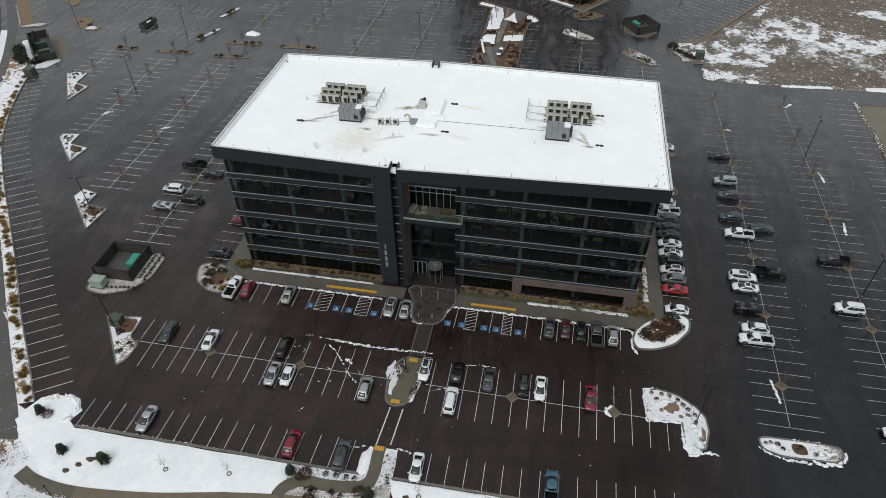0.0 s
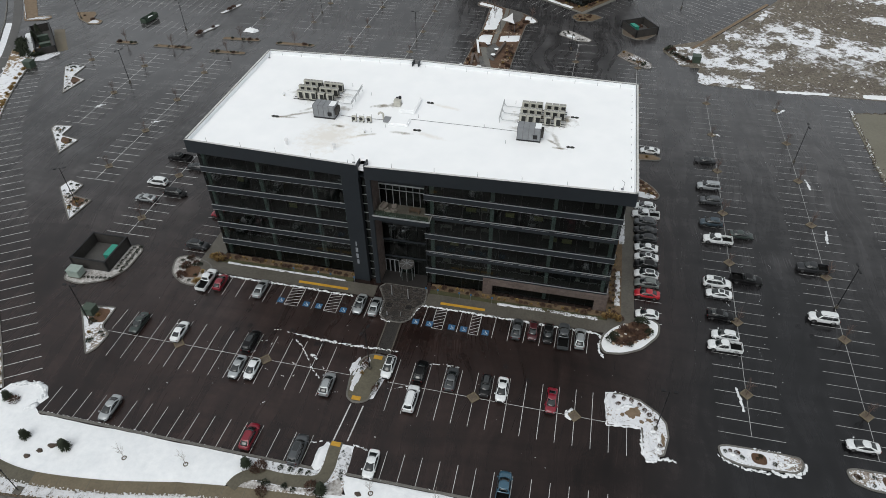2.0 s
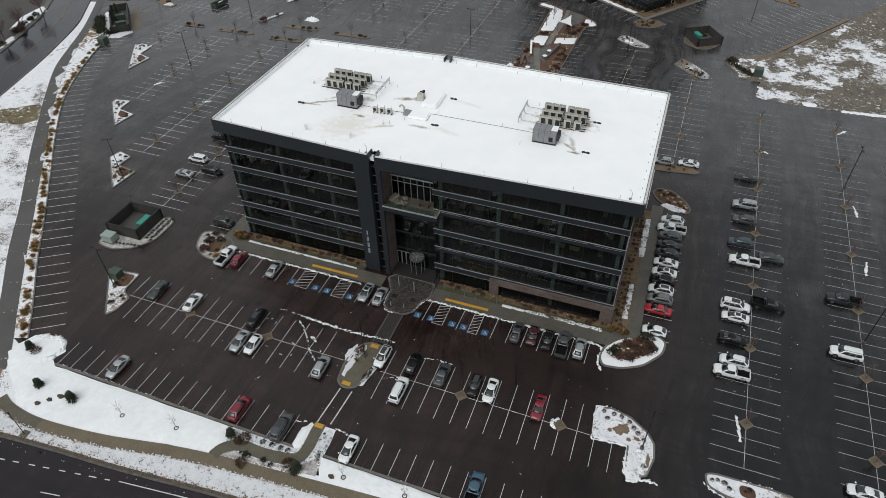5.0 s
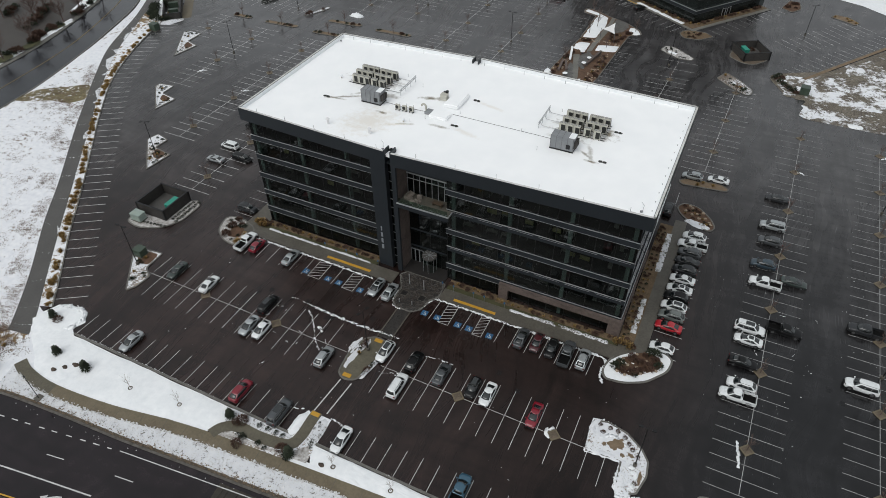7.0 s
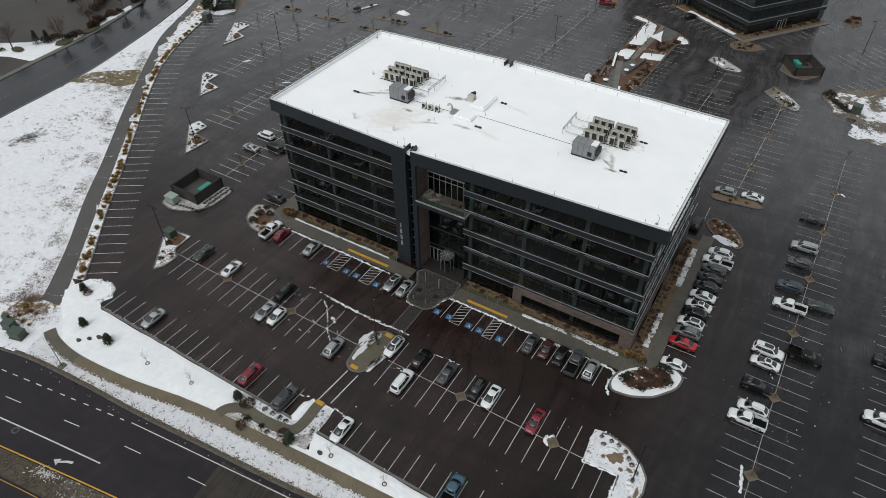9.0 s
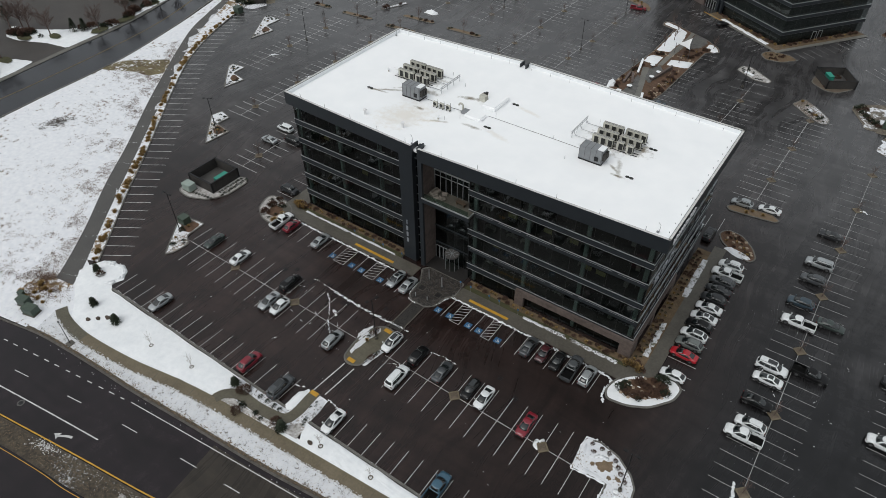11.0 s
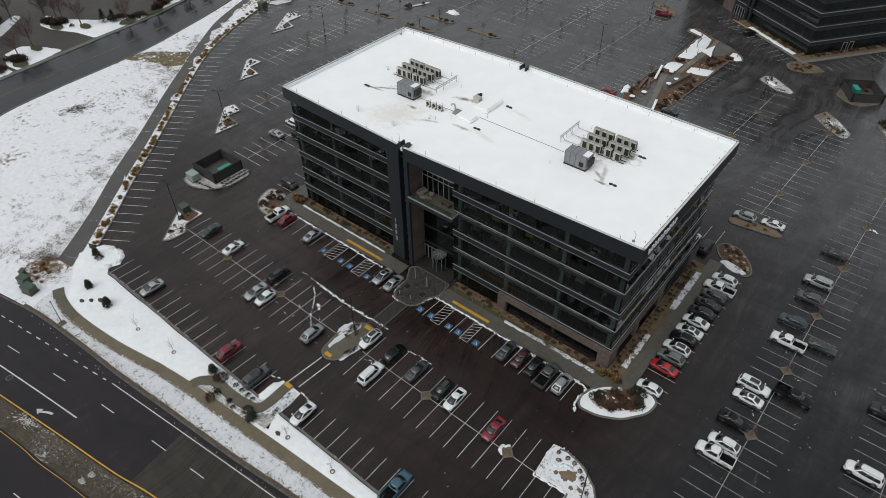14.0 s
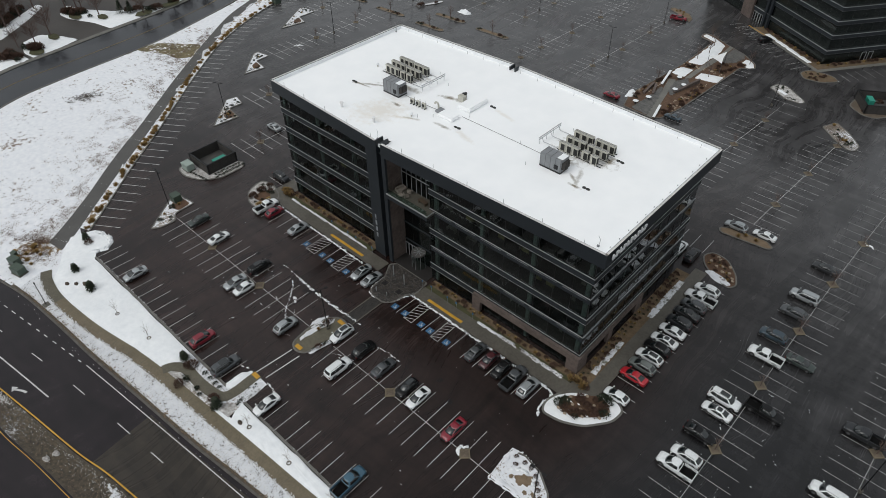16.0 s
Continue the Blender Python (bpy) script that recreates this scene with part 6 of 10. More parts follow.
def shrub(kind, x, y, s=1.0, z=0.1):
    m = pose(x, y, fall(y) + z, 0, 0, rs.uniform(0, 360)) @ Matrix.Diagonal((s * rs.uniform(.85, 1.2), s * rs.uniform(.85, 1.2), s * rs.uniform(.8, 1.2), 1))
    KEPT[kind] += 1
    if y > 12 or x < -32 or KEPT[kind] > 130:
        verts, faces = JOINED[kind]
        k = len(verts)
        verts += [tuple(m @ v.co) for v in SHRUBS[kind].vertices]
        faces += [[k + i for i in p.vertices] for p in SHRUBS[kind].polygons]
        KEPT[kind] -= 1
        return
    ob = new("grass_tuft" if kind == "straw" else "shrub", SHRUBS[kind])
    ob.matrix_basis = m
    tagged(ob, SHRUB_LABEL[kind], "grass" if kind == "straw" else "shrub", {"dark": "island shrubs", "rust": "bed shrubs", "straw": "grass tufts"}[kind])


def tree(x, y, s=1.0, z=0.1, big=False, pale=False):
    th = empty("bare_tree", pose(x, y, fall(y) + z, 0, 0, rs.uniform(0, 360)) @ Matrix.Diagonal((s, s, s, 1)), "young leafless tree with thin bare twigs" if not big else "leafless brown street tree", "tree", "young lot trees" if not big else "street trees")
    ob = new("trunk", rs.choice(BIGTREES if big else SAPLINGS if pale else TREES))
    ob.parent = th


# ---- kerbed islands ----
def inside(p, poly):
    c = False
    for i in range(len(poly)):
        (x0, y0), (x1, y1) = poly[i - 1], poly[i]
        if (y0 > p[1]) != (y1 > p[1]) and p[0] < (x1 - x0) * (p[1] - y0) / (y1 - y0) + x0:
            c = not c
    return c


def island(label, pts, fill, fill_label, r=0.9, plants=(), rim=0.28, mulch=None, seed=1):
    out = rounded(pts, r)
    inn = inset(out, rim)
    zt = sum(fall(y) for _, y in pts) / len(pts)
    ob = empty("kerbed_island", pose(0, 0, 0), label, "traffic island", "lot islands", "structure")
    bm = bmesh.new()
    n = len(out)
    for i in range(n):
        j = (i + 1) % n
        a = [Vector((*out[i], fall(out[i][1]))), Vector((*out[j], fall(out[j][1]))), Vector((*inn[j], fall(inn[j][1]))), Vector((*inn[i], fall(inn[i][1])))]
        lo = [bm.verts.new(p - Vector((0, 0, 0.05))) for p in a]
        hi = [bm.verts.new(p + Vector((0, 0, 0.16))) for p in a]
        bm.faces.new(hi)
        for k in range(4):
            m = (k + 1) % 4
            bm.faces.new((lo[k], lo[m], hi[m], hi[k]))
    bmesh.ops.recalc_face_normals(bm, faces=bm.faces[:])
    part("kerb", bm, CURB, ob, "pale concrete kerb")
    bm = bmesh.new()
    draped(bm, inn, 0.11)
    part("bed", bm, fill, ob, fill_label)
    if mulch:
        bm = bmesh.new()
        draped(bm, rounded(mulch, 0.8), 0.155)
        part("mulch", bm, MULCH, ob, "bare brown mulch")
    rr = random.Random(seed)
    x0, x1, y0, y1 = min(p[0] for p in inn), max(p[0] for p in inn), min(p[1] for p in inn), max(p[1] for p in inn)
    core = inset(out, rim + 0.45)
    for kind, count, size in plants:
        k, tries = 0, 0
        while k < count and tries < 400:
            tries += 1
            p = (rr.uniform(x0, x1), rr.uniform(y0, y1))
            if inside(p, core):
                shrub(kind, *p, size * rr.uniform(0.7, 1.25))
                k += 1
    return ob


T1 = [(-19.6, -19.2), (-12.4, -18.4), (-12.3, -23.2), (-9.9, -24.6), (-10.2, -28.0), (-11.4, -29.8)]
island("triangular lot island with snow and mulch", T1, PATCHY_SNOW, "patchy snow on rock mulch", 0.7, [("dark", 8, 0.8), ("straw", 2, 0.8)], mulch=[(-18, -19.6), (-13, -19.2), (-12.6, -22.4), (-15.2, -22.8)], seed=1)
island("triangular lot island with snow and shrubs", [(-37.6, 2.3), (-36.8, 9.8), (-42.4, 10.6), (-42.2, 14.6), (-46.6, 15.8), (-47.4, 12.6)], PATCHY_SNOW, "patchy snow on rock mulch", 0.6, [("dark", 20, 0.6), ("straw", 2, 0.8)], mulch=[(-42.0, 10.2), (-38.4, 9.6), (-38.0, 6.6), (-40.6, 7.4)], seed=2)
island("triangular lot island with snow and shrubs", [(-56.3, 24.6), (-55.2, 31.4), (-60.8, 32.4), (-60.9, 37.0), (-65.8, 36.4), (-65.9, 34.6)], PATCHY_SNOW, "patchy snow on rock mulch", 0.6, [("dark", 18, 0.6), ("straw", 2, 0.8)], mulch=[(-60.4, 31.8), (-56.6, 31.0), (-56.8, 28.6), (-59.2, 29.4)], seed=3)
island("triangular lot island with snow and shrubs", [(-75.1, 51.9), (-74.6, 61.6), (-79.6, 63.2), (-80.6, 70.3), (-86.6, 70.6), (-86.9, 68.6)], PATCHY_SNOW, "patchy snow on rock mulch", 0.6, [("dark", 18, 0.6), ("straw", 2, 0.8)], mulch=[(-79.4, 62.6), (-75.6, 61.0), (-75.6, 57.6), (-78.2, 59.6)], seed=4)
island("rounded island of snow and rock by the building", [(1.0, -10.3), (-3.6, -10.4), (-7.3, -8.0), (-8.7, -3.4), (-5.2, -2.2), (-0.4, -4.0), (0.9, -6.2)], GRAVEL, "patchy snow on rock mulch", 1.6, [("dark", 14, 0.9), ("rust", 5, 1.0), ("straw", 3, 1.2)], mulch=[(-5.0, -5.2), (-2.0, -5.2), (-1.4, -8.2), (-4.4, -8.6)], seed=5)
BIGI = [(76.1, -8.8), (77.0, -10.8), (80.4, -10.35), (83.7, -8.6), (86.6, -4.9), (86.9, -1.9), (85.1, -0.7), (81.9, -1.5), (78.5, -4.0), (76.8, -6.0)]
island("large rounded island with snow ring and mulch", BIGI, SNOW, "clean snow", 1.2, [], rim=0.35, seed=6)
BIGM = [(77.9, -8.5), (77.5, -6.3), (79.65, -3.9), (82.0, -2.0), (83.9, -1.7), (85.4, -2.8), (85.6, -4.6), (83.6, -6.8), (81, -8.6), (78.95, -8.9)]
ring_rng = random.Random(88)
bm = bmesh.new()
edge = smooth_line([(81.4 + 0.88 * (x_ - 81.4), -5.0 + 0.86 * (y_ + 5.0)) for x_, y_ in BIGM + BIGM[:1]], 5)[:-1]
draped(bm, [(x_ + ring_rng.uniform(-0.13, 0.13), y_ + ring_rng.uniform(-0.13, 0.13)) for x_, y_ in edge], 0.19)
thing("mulch_bed", bm, MULCH, "brown mulch bed with winter shrubs", "planting bed", kind="structure")
for x, y, k in ((80.3, -4.6, 1.0), (83.3, -5.5, 1.15), (81.1, -7.5, 1.1), (84.0, -3.6, 0.9), (81.8, -4.9, 0.95), (79.4, -7.9, 1.0), (82.3, -3.2, 0.7), (82.2, -6.6, 0.8)):
    shrub("rust", x, y, k, 0.18)
for x, y in ((78.7, -8.3), (80.0, -8.5), (82.4, -7.2), (84.5, -5.6), (85.0, -3.6), (80.9, -3.4), (80.0, -6.3), (82.7, -4.2), (79.0, -5.3), (81.5, -6.2)):
    bm = bmesh.new()
    lump(bm, (x, y, 0.26), 0.34, 0.28, 0.22, x, 0.4)
    thing("rock", bm, ROCK, "tan landscape rock on the mulch", "rock", "island rocks")
for x, y, k in ((83.7, -2.25, 2.3), (84.8, -4.6, 1.5), (78.1, -7.5, 1.7), (78.75, -6.6, 1.8), (83.0, -2.3, 1.5), (81.5, -8.0, 0.9)):
    shrub("dark", x, y, k, 0.18)
for x, y, rx_, ry_ in ((79.3, -6.0, 0.5, 0.18), (82.9, -6.6, 0.4, 0.16), (80.7, -5.6, 0.3, 0.14), (84.4, -3.0, 0.3, 0.2), (80.2, -7.6, 0.36, 0.14)):
    edge = [(x + rx_ * math.cos(a) * ring_rng.uniform(0.6, 1.2), y + ry_ * math.sin(a) * ring_rng.uniform(0.6, 1.2)) for a in [math.tau * i / 12 for i in range(12)]]
    sheet("snow_scrap", edge, 0.215, SNOW, "scrap of old snow on the mulch", "snow", "stuff")
island("hooked island of snow with low shrubs and a lamp", [(77.8, -19.1), (78.1, -25.0), (83.3, -24.4), (83.7, -29.0), (84.8, -29.6), (86.8, -28.7), (87.6, -25.4), (87.3, -22.8), (86.0, -21.1), (83.2, -19.2), (80.0, -18.5)], PATCHY_SNOW, "melting gritty snow", 0.25, [], seed=7)
def ragged(cx, cy, rx, ry, rnd, count=30):
    pts = []
    for k in range(count):
        a = k * math.tau / count
        f = 1 + 0.2 * math.sin(2 * a + cx) + 0.12 * math.sin(5 * a + cy) + rnd.uniform(-0.16, 0.16)
        pts.append((cx + rx * f * math.cos(a), cy + ry * f * math.sin(a)))
    return pts


edge_rng = random.Random(417)
for spot in ((82.1, -21.9, 1.05, 1.2), (86.55, -26.2, 0.42, 1.0), (80.4, -22.6, 0.4, 0.3), (84.6, -22.9, 0.5, 0.35), (83.4, -23.4, 0.3, 0.4)):
    sheet("mulch_patch", ragged(*spot, edge_rng), 0.125, TANMULCH, "bare tan mulch in the melting snow", "planting bed", "stuff")
for x, y in ((79.0, -19.6), (79.7, -20.7), (80.6, -19.6), (81.8, -19.7), (83.1, -20.3), (83.9, -21.1), (84.6, -21.9), (85.6, -22.8), (86.1, -27.2)):
    shrub("rust", x, y, 0.42, 0.12)
snow_sheet("snow_patch", rounded([(77.5, -18.9), (77.9, -25.2), (83.4, -24.7), (83.4, -29.2), (84.6, -30.0), (86.2, -29.2), (84.9, -27.4), (85.0, -24.0), (82.6, -23.7), (79.2, -23.9), (78.6, -20.6), (79.4, -18.6)], 0.3), 0.26, PATCHY_SNOW, "heaped snow over the kerb of the island", 1.6, 67, 0.6)
island("long end island of snow and mulch", [(94.6, -25.2), (95.0, -27.2), (98, -28.1), (105.8, -27.8), (107.1, -26.4), (106.9, -24.8), (103, -24.6), (96, -24.7)], PATCHY_SNOW, "melting snow", 0.9, [("rust", 2, 0.5), ("dark", 5, 0.6)], mulch=[(99.4, -25.4), (101.6, -25.4), (101.8, -27.2), (99.6, -27.2)], seed=8)
island("long end island of snow and mulch", [(112.8, -25.4), (113.2, -27.4), (116.2, -28.3), (124.0, -28.0), (125.3, -26.6), (125.1, -25.0), (121.2, -24.8), (114.2, -24.9)], PATCHY_SNOW, "melting snow", 0.9, [("rust", 2, 0.5), ("dark", 5, 0.6)], mulch=[(117.6, -25.6), (119.8, -25.6), (120.0, -27.4), (117.8, -27.4)], seed=9)
island("end island of the south stalls under snow", [(84.4, -38.4), (86.8, -38.0), (88.2, -39.6), (88.0, -42.4), (84.2, -42.4)], PATCHY_SNOW, "melting snow", 0.9, [("rust", 2, 0.6)], seed=10)
MIDI = [(36.0, -28.6), (37.6, -29.6), (39.8, -28.9), (41.9, -21.4), (40.8, -19.2), (38.0, -18.9), (36.2, -20.4), (35.4, -24.5)]
island("walkway island with planting and snow", MIDI, GREYWALK, "wet grey-olive concrete walkway", 1.0, [], seed=11)
snow_sheet("snow_patch", rounded([(35.9, -24.6), (36.5, -20.8), (37.8, -19.4), (38.3, -20.2), (37.5, -23.6), (36.9, -27.8), (36.3, -28.2)], 0.4), 0.34, DIRTY_SNOW, "melting snow along the walkway island", 1.0, 21, 0.8)
snow_sheet("snow_patch", rounded([(40.6, -28.2), (41.6, -22.6), (41.1, -21.6), (40.2, -24.2), (39.7, -28.2)], 0.4), 0.34, DIRTY_SNOW, "melting snow along the walkway island", 1.0, 22, 0.8)
for x, y, k in ((37.2, -20.9, "rust"), (37.4, -21.9, "rust"), (37.0, -22.8, "dark"), (37.3, -23.6, "straw"), (40.5, -25.4, "dark"), (40.4, -26.2, "rust"), (40.2, -27.1, "dark"), (40.7, -24.6, "dark")):
    shrub(k, x, y, 0.7, 0.2)


def tactile(x, y, r):
    th = empty("tactile_plate", pose(x, y, 0.172, 0, 0, r), "yellow tactile paving plate on the walk", "tactile plate", "tactile plates")
    bm = bmesh.new()
    box(bm, -0.75, 0.75, -0.38, 0.38, -0.02, 0.015)
    part("plate", bm, YELLOW, th)
    bm = bmesh.new()
    for i in range(12):
        for j in range(6):
            X, Y = -0.66 + 0.12 * i, -0.3 + 0.12 * j
            box(bm, X - 0.02, X + 0.02, Y - 0.02, Y + 0.02, 0.015, 0.024)
    part("studs", bm, YELLOW, th)


tactile(39.0, -19.75, 0)
tactile(37.85, -28.5, 0)
tactile(37.4, -37.2, 0)
island("tan gravel end island behind the building", [(77.4, 51.8), (78.4, 50.2), (88.0, 51.4), (88.8, 52.6), (86.8, 54.2), (79.4, 53.4)], TANMULCH, "tan gravel", 0.8, [("straw", 3, 0.8)], seed=12)
island("rounded mulch island at the building's corner", [(79.0, 41.2), (80.4, 43.4), (83.6, 43.0), (86.7, 39.8), (88.0, 37.0), (87.0, 35.2), (83.4, 36.4), (80.4, 38.6)], MULCH, "brown mulch", 1.2, [("rust", 9, 0.5), ("straw", 5, 0.6), ("dark", 4, 0.6)], seed=13)
for x, y in ((81.2, 40.4), (82.4, 41.8), (83.6, 40.2), (84.8, 41.0), (85.4, 39.2), (86.4, 38.2), (82.6, 39.6), (84.2, 38.8), (81.8, 42.4), (86.8, 37.6)):
    bm = bmesh.new()
    lump(bm, (x, y, 0.2), 0.4, 0.32, 0.26, x, 0.4)
    thing("rock", bm, ROCK, "tan landscape rock on the mulch", "rock", "island rocks")
snow_sheet("snow_patch", rounded([(81.4, 36.8), (82.2, 38.2), (85.8, 37.6), (87.2, 36.4), (86.1, 35.4), (83.4, 36.0)], 0.4), 0.34, PATCHY_SNOW, "heap of snow on the mulch island", 1.0, 71, 0.6)
island("oval lot island with snow and shrubs", [(58.0, 130.0), (58.9, 133.8), (61.8, 134.2), (69.4, 128.2), (68.8, 126.0), (64.4, 125.9)], GRAVEL, "rock mulch with melting snow", 1.0, [("dark", 16, 0.6)], seed=14)
snow_sheet("snow_patch", rounded([(59.6, 129.4), (61.0, 131.2), (65.2, 129.2), (64.2, 127.6)], 0.5), 0.28, SNOW, "melting snow on the lot island", 1.0, 65)
island("oval lot island with snow and shrubs", [(77.5, 117.0), (79.9, 122.4), (84.6, 118.2), (88.5, 113.0), (88.4, 109.4), (86.6, 108.6), (82.6, 111.6)], THAWED, "scraps of snow on brown gravel", 1.0, [("dark", 12, 0.8), ("straw", 4, 0.8)], seed=15)
snow_sheet("snow_patch", rounded([(80.0, 118.4), (82, 118.2), (85, 114.4), (84, 113.6)], 0.5), 0.28, DIRTY_SNOW, "melting snow on the lot island", 1.0, 66)
for (xa, ya), (xb, yb) in (((-70.2, 91.2), (-58.2, 91.8)), ((-50.2, 90.9), (-39.2, 91.6)), ((-51.8, 102.8), (-39.8, 103.6)), ((-32.7, 102.8), (-20.2, 103.2)), ((-84.2, 91.5), (-77.6, 91.5))):
    island("long kerbed island of tan gravel", [(xa, ya - 1.3), (xb, yb - 1.3), (xb + 0.8, yb), (xb, yb + 1.3), (xa, ya + 1.3), (xa - 0.8, ya)], TANMULCH, "tan gravel with a little snow", 1.0, [("dark", 4, 0.9), ("rust", 2, 0.8)], seed=int(-xa))
    tree((xa + xb) / 2, (ya + yb) / 2, 1.25)
for pts in ([(-63.4, 103.0), (-61.4, 102.4), (-58.6, 113.8), (-60.4, 114.6)], [(-65, 124.4), (-63, 124), (-59.6, 133.4), (-61.4, 134.2)]):
    island("lot island under snow", pts, DIRTY_SNOW, "snow", 0.8, [("rust", 3, 1.0)], seed=int(pts[0][1]))
snow_sheet("snow_heap", rounded([(-49, 110), (-44, 109.6), (-43, 112), (-47, 113)], 1), 0.9, SNOW, "heap of ploughed snow on the lot", 1.0, 31, 0.8)

# Diamond tree wells at every sixth stall line.
WELL = {}
bm = bmesh.new()
for i in range(4):
    a0, a1 = math.pi / 2 * i, math.pi / 2 * (i + 1)
    pts = [(1.15 * math.cos(a0), 1.15 * math.sin(a0)), (1.15 * math.cos(a1), 1.15 * math.sin(a1)), (0.85 * math.cos(a1), 0.85 * math.sin(a1)), (0.85 * math.cos(a0), 0.85 * math.sin(a0))]
    prism(bm, pts, -0.1, 0.14)
WELL["rim"] = finish(bm, "rim", TANWALK)
bm = bmesh.new()
prism(bm, [(0.86 * math.cos(math.pi / 2 * i), 0.86 * math.sin(math.pi / 2 * i)) for i in range(4)], -0.1, 0.08)
WELL["bed"] = finish(bm, "bed", WELL_MULCH)
wells = [(3.4, cy(3.4)), (20.0, cy(20)), (56.56, cy(56.5)), (72.95, cy(73))]
wells += [lot(100.17 + SLANT * 16.02 * k, -14.48 + 16.02 * k) for k in range(7)]
wells += [lot(118.4 + 0.0105 * 16.02 * k, 1.1 + 16.02 * k) for k in range(-1, 6)]
wells += [lot(83 + 0.03 * 16.2 * k, 66.6 + 16.2 * k) for k in range(3)] + [lot(65.3 + 0.04 * 16 * k, 83.4 + 16 * k) for k in range(-1, 2)]
wells += [lot(-22.4, 6.4 + 16.0 * k) for k in range(5)] + [lot(-41.0, 22.5 + 16.2 * k) for k in range(4)] + [lot(-60.6, 55 + 16.4 * k) for k in range(2)] + [lot(-78.8, 72)]
wells += [(x, 105.5 + 18.0 * k) for x in (12.0, -7.8) for k in range(3)] + [(x, 123.6 + 17.6 * k) for x in (-27.9, -47.4) for k in range(2)] + [(-7, 93.5)]
for x, y in wells:
    th = empty("tree_well", pose(x, y, fall(y)), "diamond-shaped concrete tree well with gravel", "tree well", "lot tree wells")
    for k, me in WELL.items():
        ob = new(k, me)
        ob.parent = th
    if y > 5 or x > 90:
        tree(x, y, rs.uniform(0.75, 1.05), 0.08)

# Shrubs and young trees on the south bank.
for x, y, s in ((27.6, -43.2, 1.2), (29.4, -46.9, 1.1), (36.2, -44.6, 1.1), (-16.9, -40.6, 1.0), (26.9, -43.9, 0.8)):
    shrub("rust", x, y, s, 0.12)
for x, y, s in ((-8.1, -49.0, 0.6), (-6.7, -47.8, 0.55), (-5.4, -46.7, 0.7), (-4.7, -46.4, 0.5), (43.2, -44.3, 0.5)):
    bm = bmesh.new()
    lump(bm, (x, y, 0.2), s, s * 0.6, 0.3, x, 0.5, 2)
    thing("rock", bm, BARK, "dark brown rock bare of snow", "rock", "bank rocks")
for x, y in ((6.7, -46.2), (16.4, -45.2), (45.0, -43.8), (54.6, -43.4), (64.2, -43.0), (73.8, -42.8)):
    tree(x, y, 1.0, pale=True)
    bm = bmesh.new()
    for i in range(10):
        t0, t1 = 2 * math.pi * i / 10, 2 * math.pi * (i + 1) / 10
        tube(bm, (x + 0.32 * math.cos(t0), y + 0.32 * math.sin(t0), 0.22), (x + 0.32 * math.cos(t1), y + 0.32 * math.sin(t1), 0.22), 0.09, 0.09, 4, False)
    thing("tree_ring", bm, WELL_MULCH, "ring of bare ground melted round a young tree", "tree ring", "tree rings")
sheet("planting_bed", [(24.8, -42.0), (36.3, -42.0), (36.5, -37.0), (40.3, -37.0), (40.6, -42.2), (41, -44.9), (33, -45.4), (25.8, -46.2)], 0.106, PATCHY_SNOW, "melting snow round the branch walk", "planting bed", "stuff")
# Branch walk with planting between the stalls and the footpath.
BW = smooth_line([(24.6, -47.2), (25.4, -45.6), (27.6, -44.4), (32, -44.4), (36.6, -43.6), (37.6, -41.6), (37.5, -38.6), (37.5, -36.75)], 5)
sheet("path_branch", ribbon_pts(offset_line(BW, 0.95), offset_line(BW, -0.95)), 0.155, GREYWALK, "wet grey concrete branch of the footpath", "path")
sheet("planting_bed", [(25.4, -46.9), (27.2, -45.5), (32, -45.5), (37.2, -44.9), (39.6, -42.4), (39.9, -42.2), (41, -45.0), (33, -45.9)], 0.115, GRAVEL, "rock bed with snow between the paths", "planting bed", "stuff")
sheet("planting_bed", [(24.7, -42.0), (36.2, -42.0), (36.4, -42.5), (32, -43.4), (27.2, -43.3), (25.0, -44.4)], 0.14, DIRTY_SNOW, "snowy planting bed beside the branch walk", "planting bed", "stuff")
snow_sheet("snow_patch", rounded([(35.0, -42.0), (34.9, -38.6), (36.2, -36.9), (36.7, -37.6), (36.6, -41.4), (36.0, -42.2)], 0.4), 0.4, SNOW, "snow drift beside the branch walk", 1.0, 23, 0.8)
snow_sheet("snow_patch", rounded([(38.4, -38.2), (39.4, -36.8), (40.4, -37.6), (40.6, -41.6), (39.0, -43.4), (38.4, -41.8)], 0.4), 0.36, DIRTY_SNOW, "snow drift beside the branch walk", 1.0, 24, 0.8)
for i in range(12):
    shrub("dark", rs.uniform(26.5, 40), rs.uniform(-45.9, -45.2), rs.uniform(0.5, 0.9), 0.1)
for i in range(8):
    shrub("dark", rs.uniform(38.7, 40.2), -42.6 + 0.62 * i, rs.uniform(0.5, 0.8), 0.1)
for x in (30.6, 32.2, 33.8, 35.0):
    shrub("dark", x, -42.7, 0.8, 0.1)
# Straw tufts in the west strip.
acc, nxt = 0.0, 1.0
SL = offset_line(EDGE, 1.2)
for p, q in zip(SL, SL[1:]):
    p, q = Vector(p), Vector(q)
    L = (q - p).length
    while nxt < acc + L:
        c = p + (q - p) * (nxt - acc) / L
        for _ in range(2):
            shrub("straw", c.x + rs.uniform(-0.5, 0.5), c.y + rs.uniform(-0.5, 0.5), rs.uniform(0.7, 1.25), 0.04)
        nxt += rs.choice((0.8, 1.2, 1.7, 3.4))
    acc += L


# ---- planting and walks round the building ----
def slab(name, x0, x1, y0, y1, z, mat, label, category, kind="structure"):
    bm = bmesh.new()
    box(bm, x0, x1, y0, y1, -0.1, z)
    return thing(name, bm, mat, label, category, kind=kind)


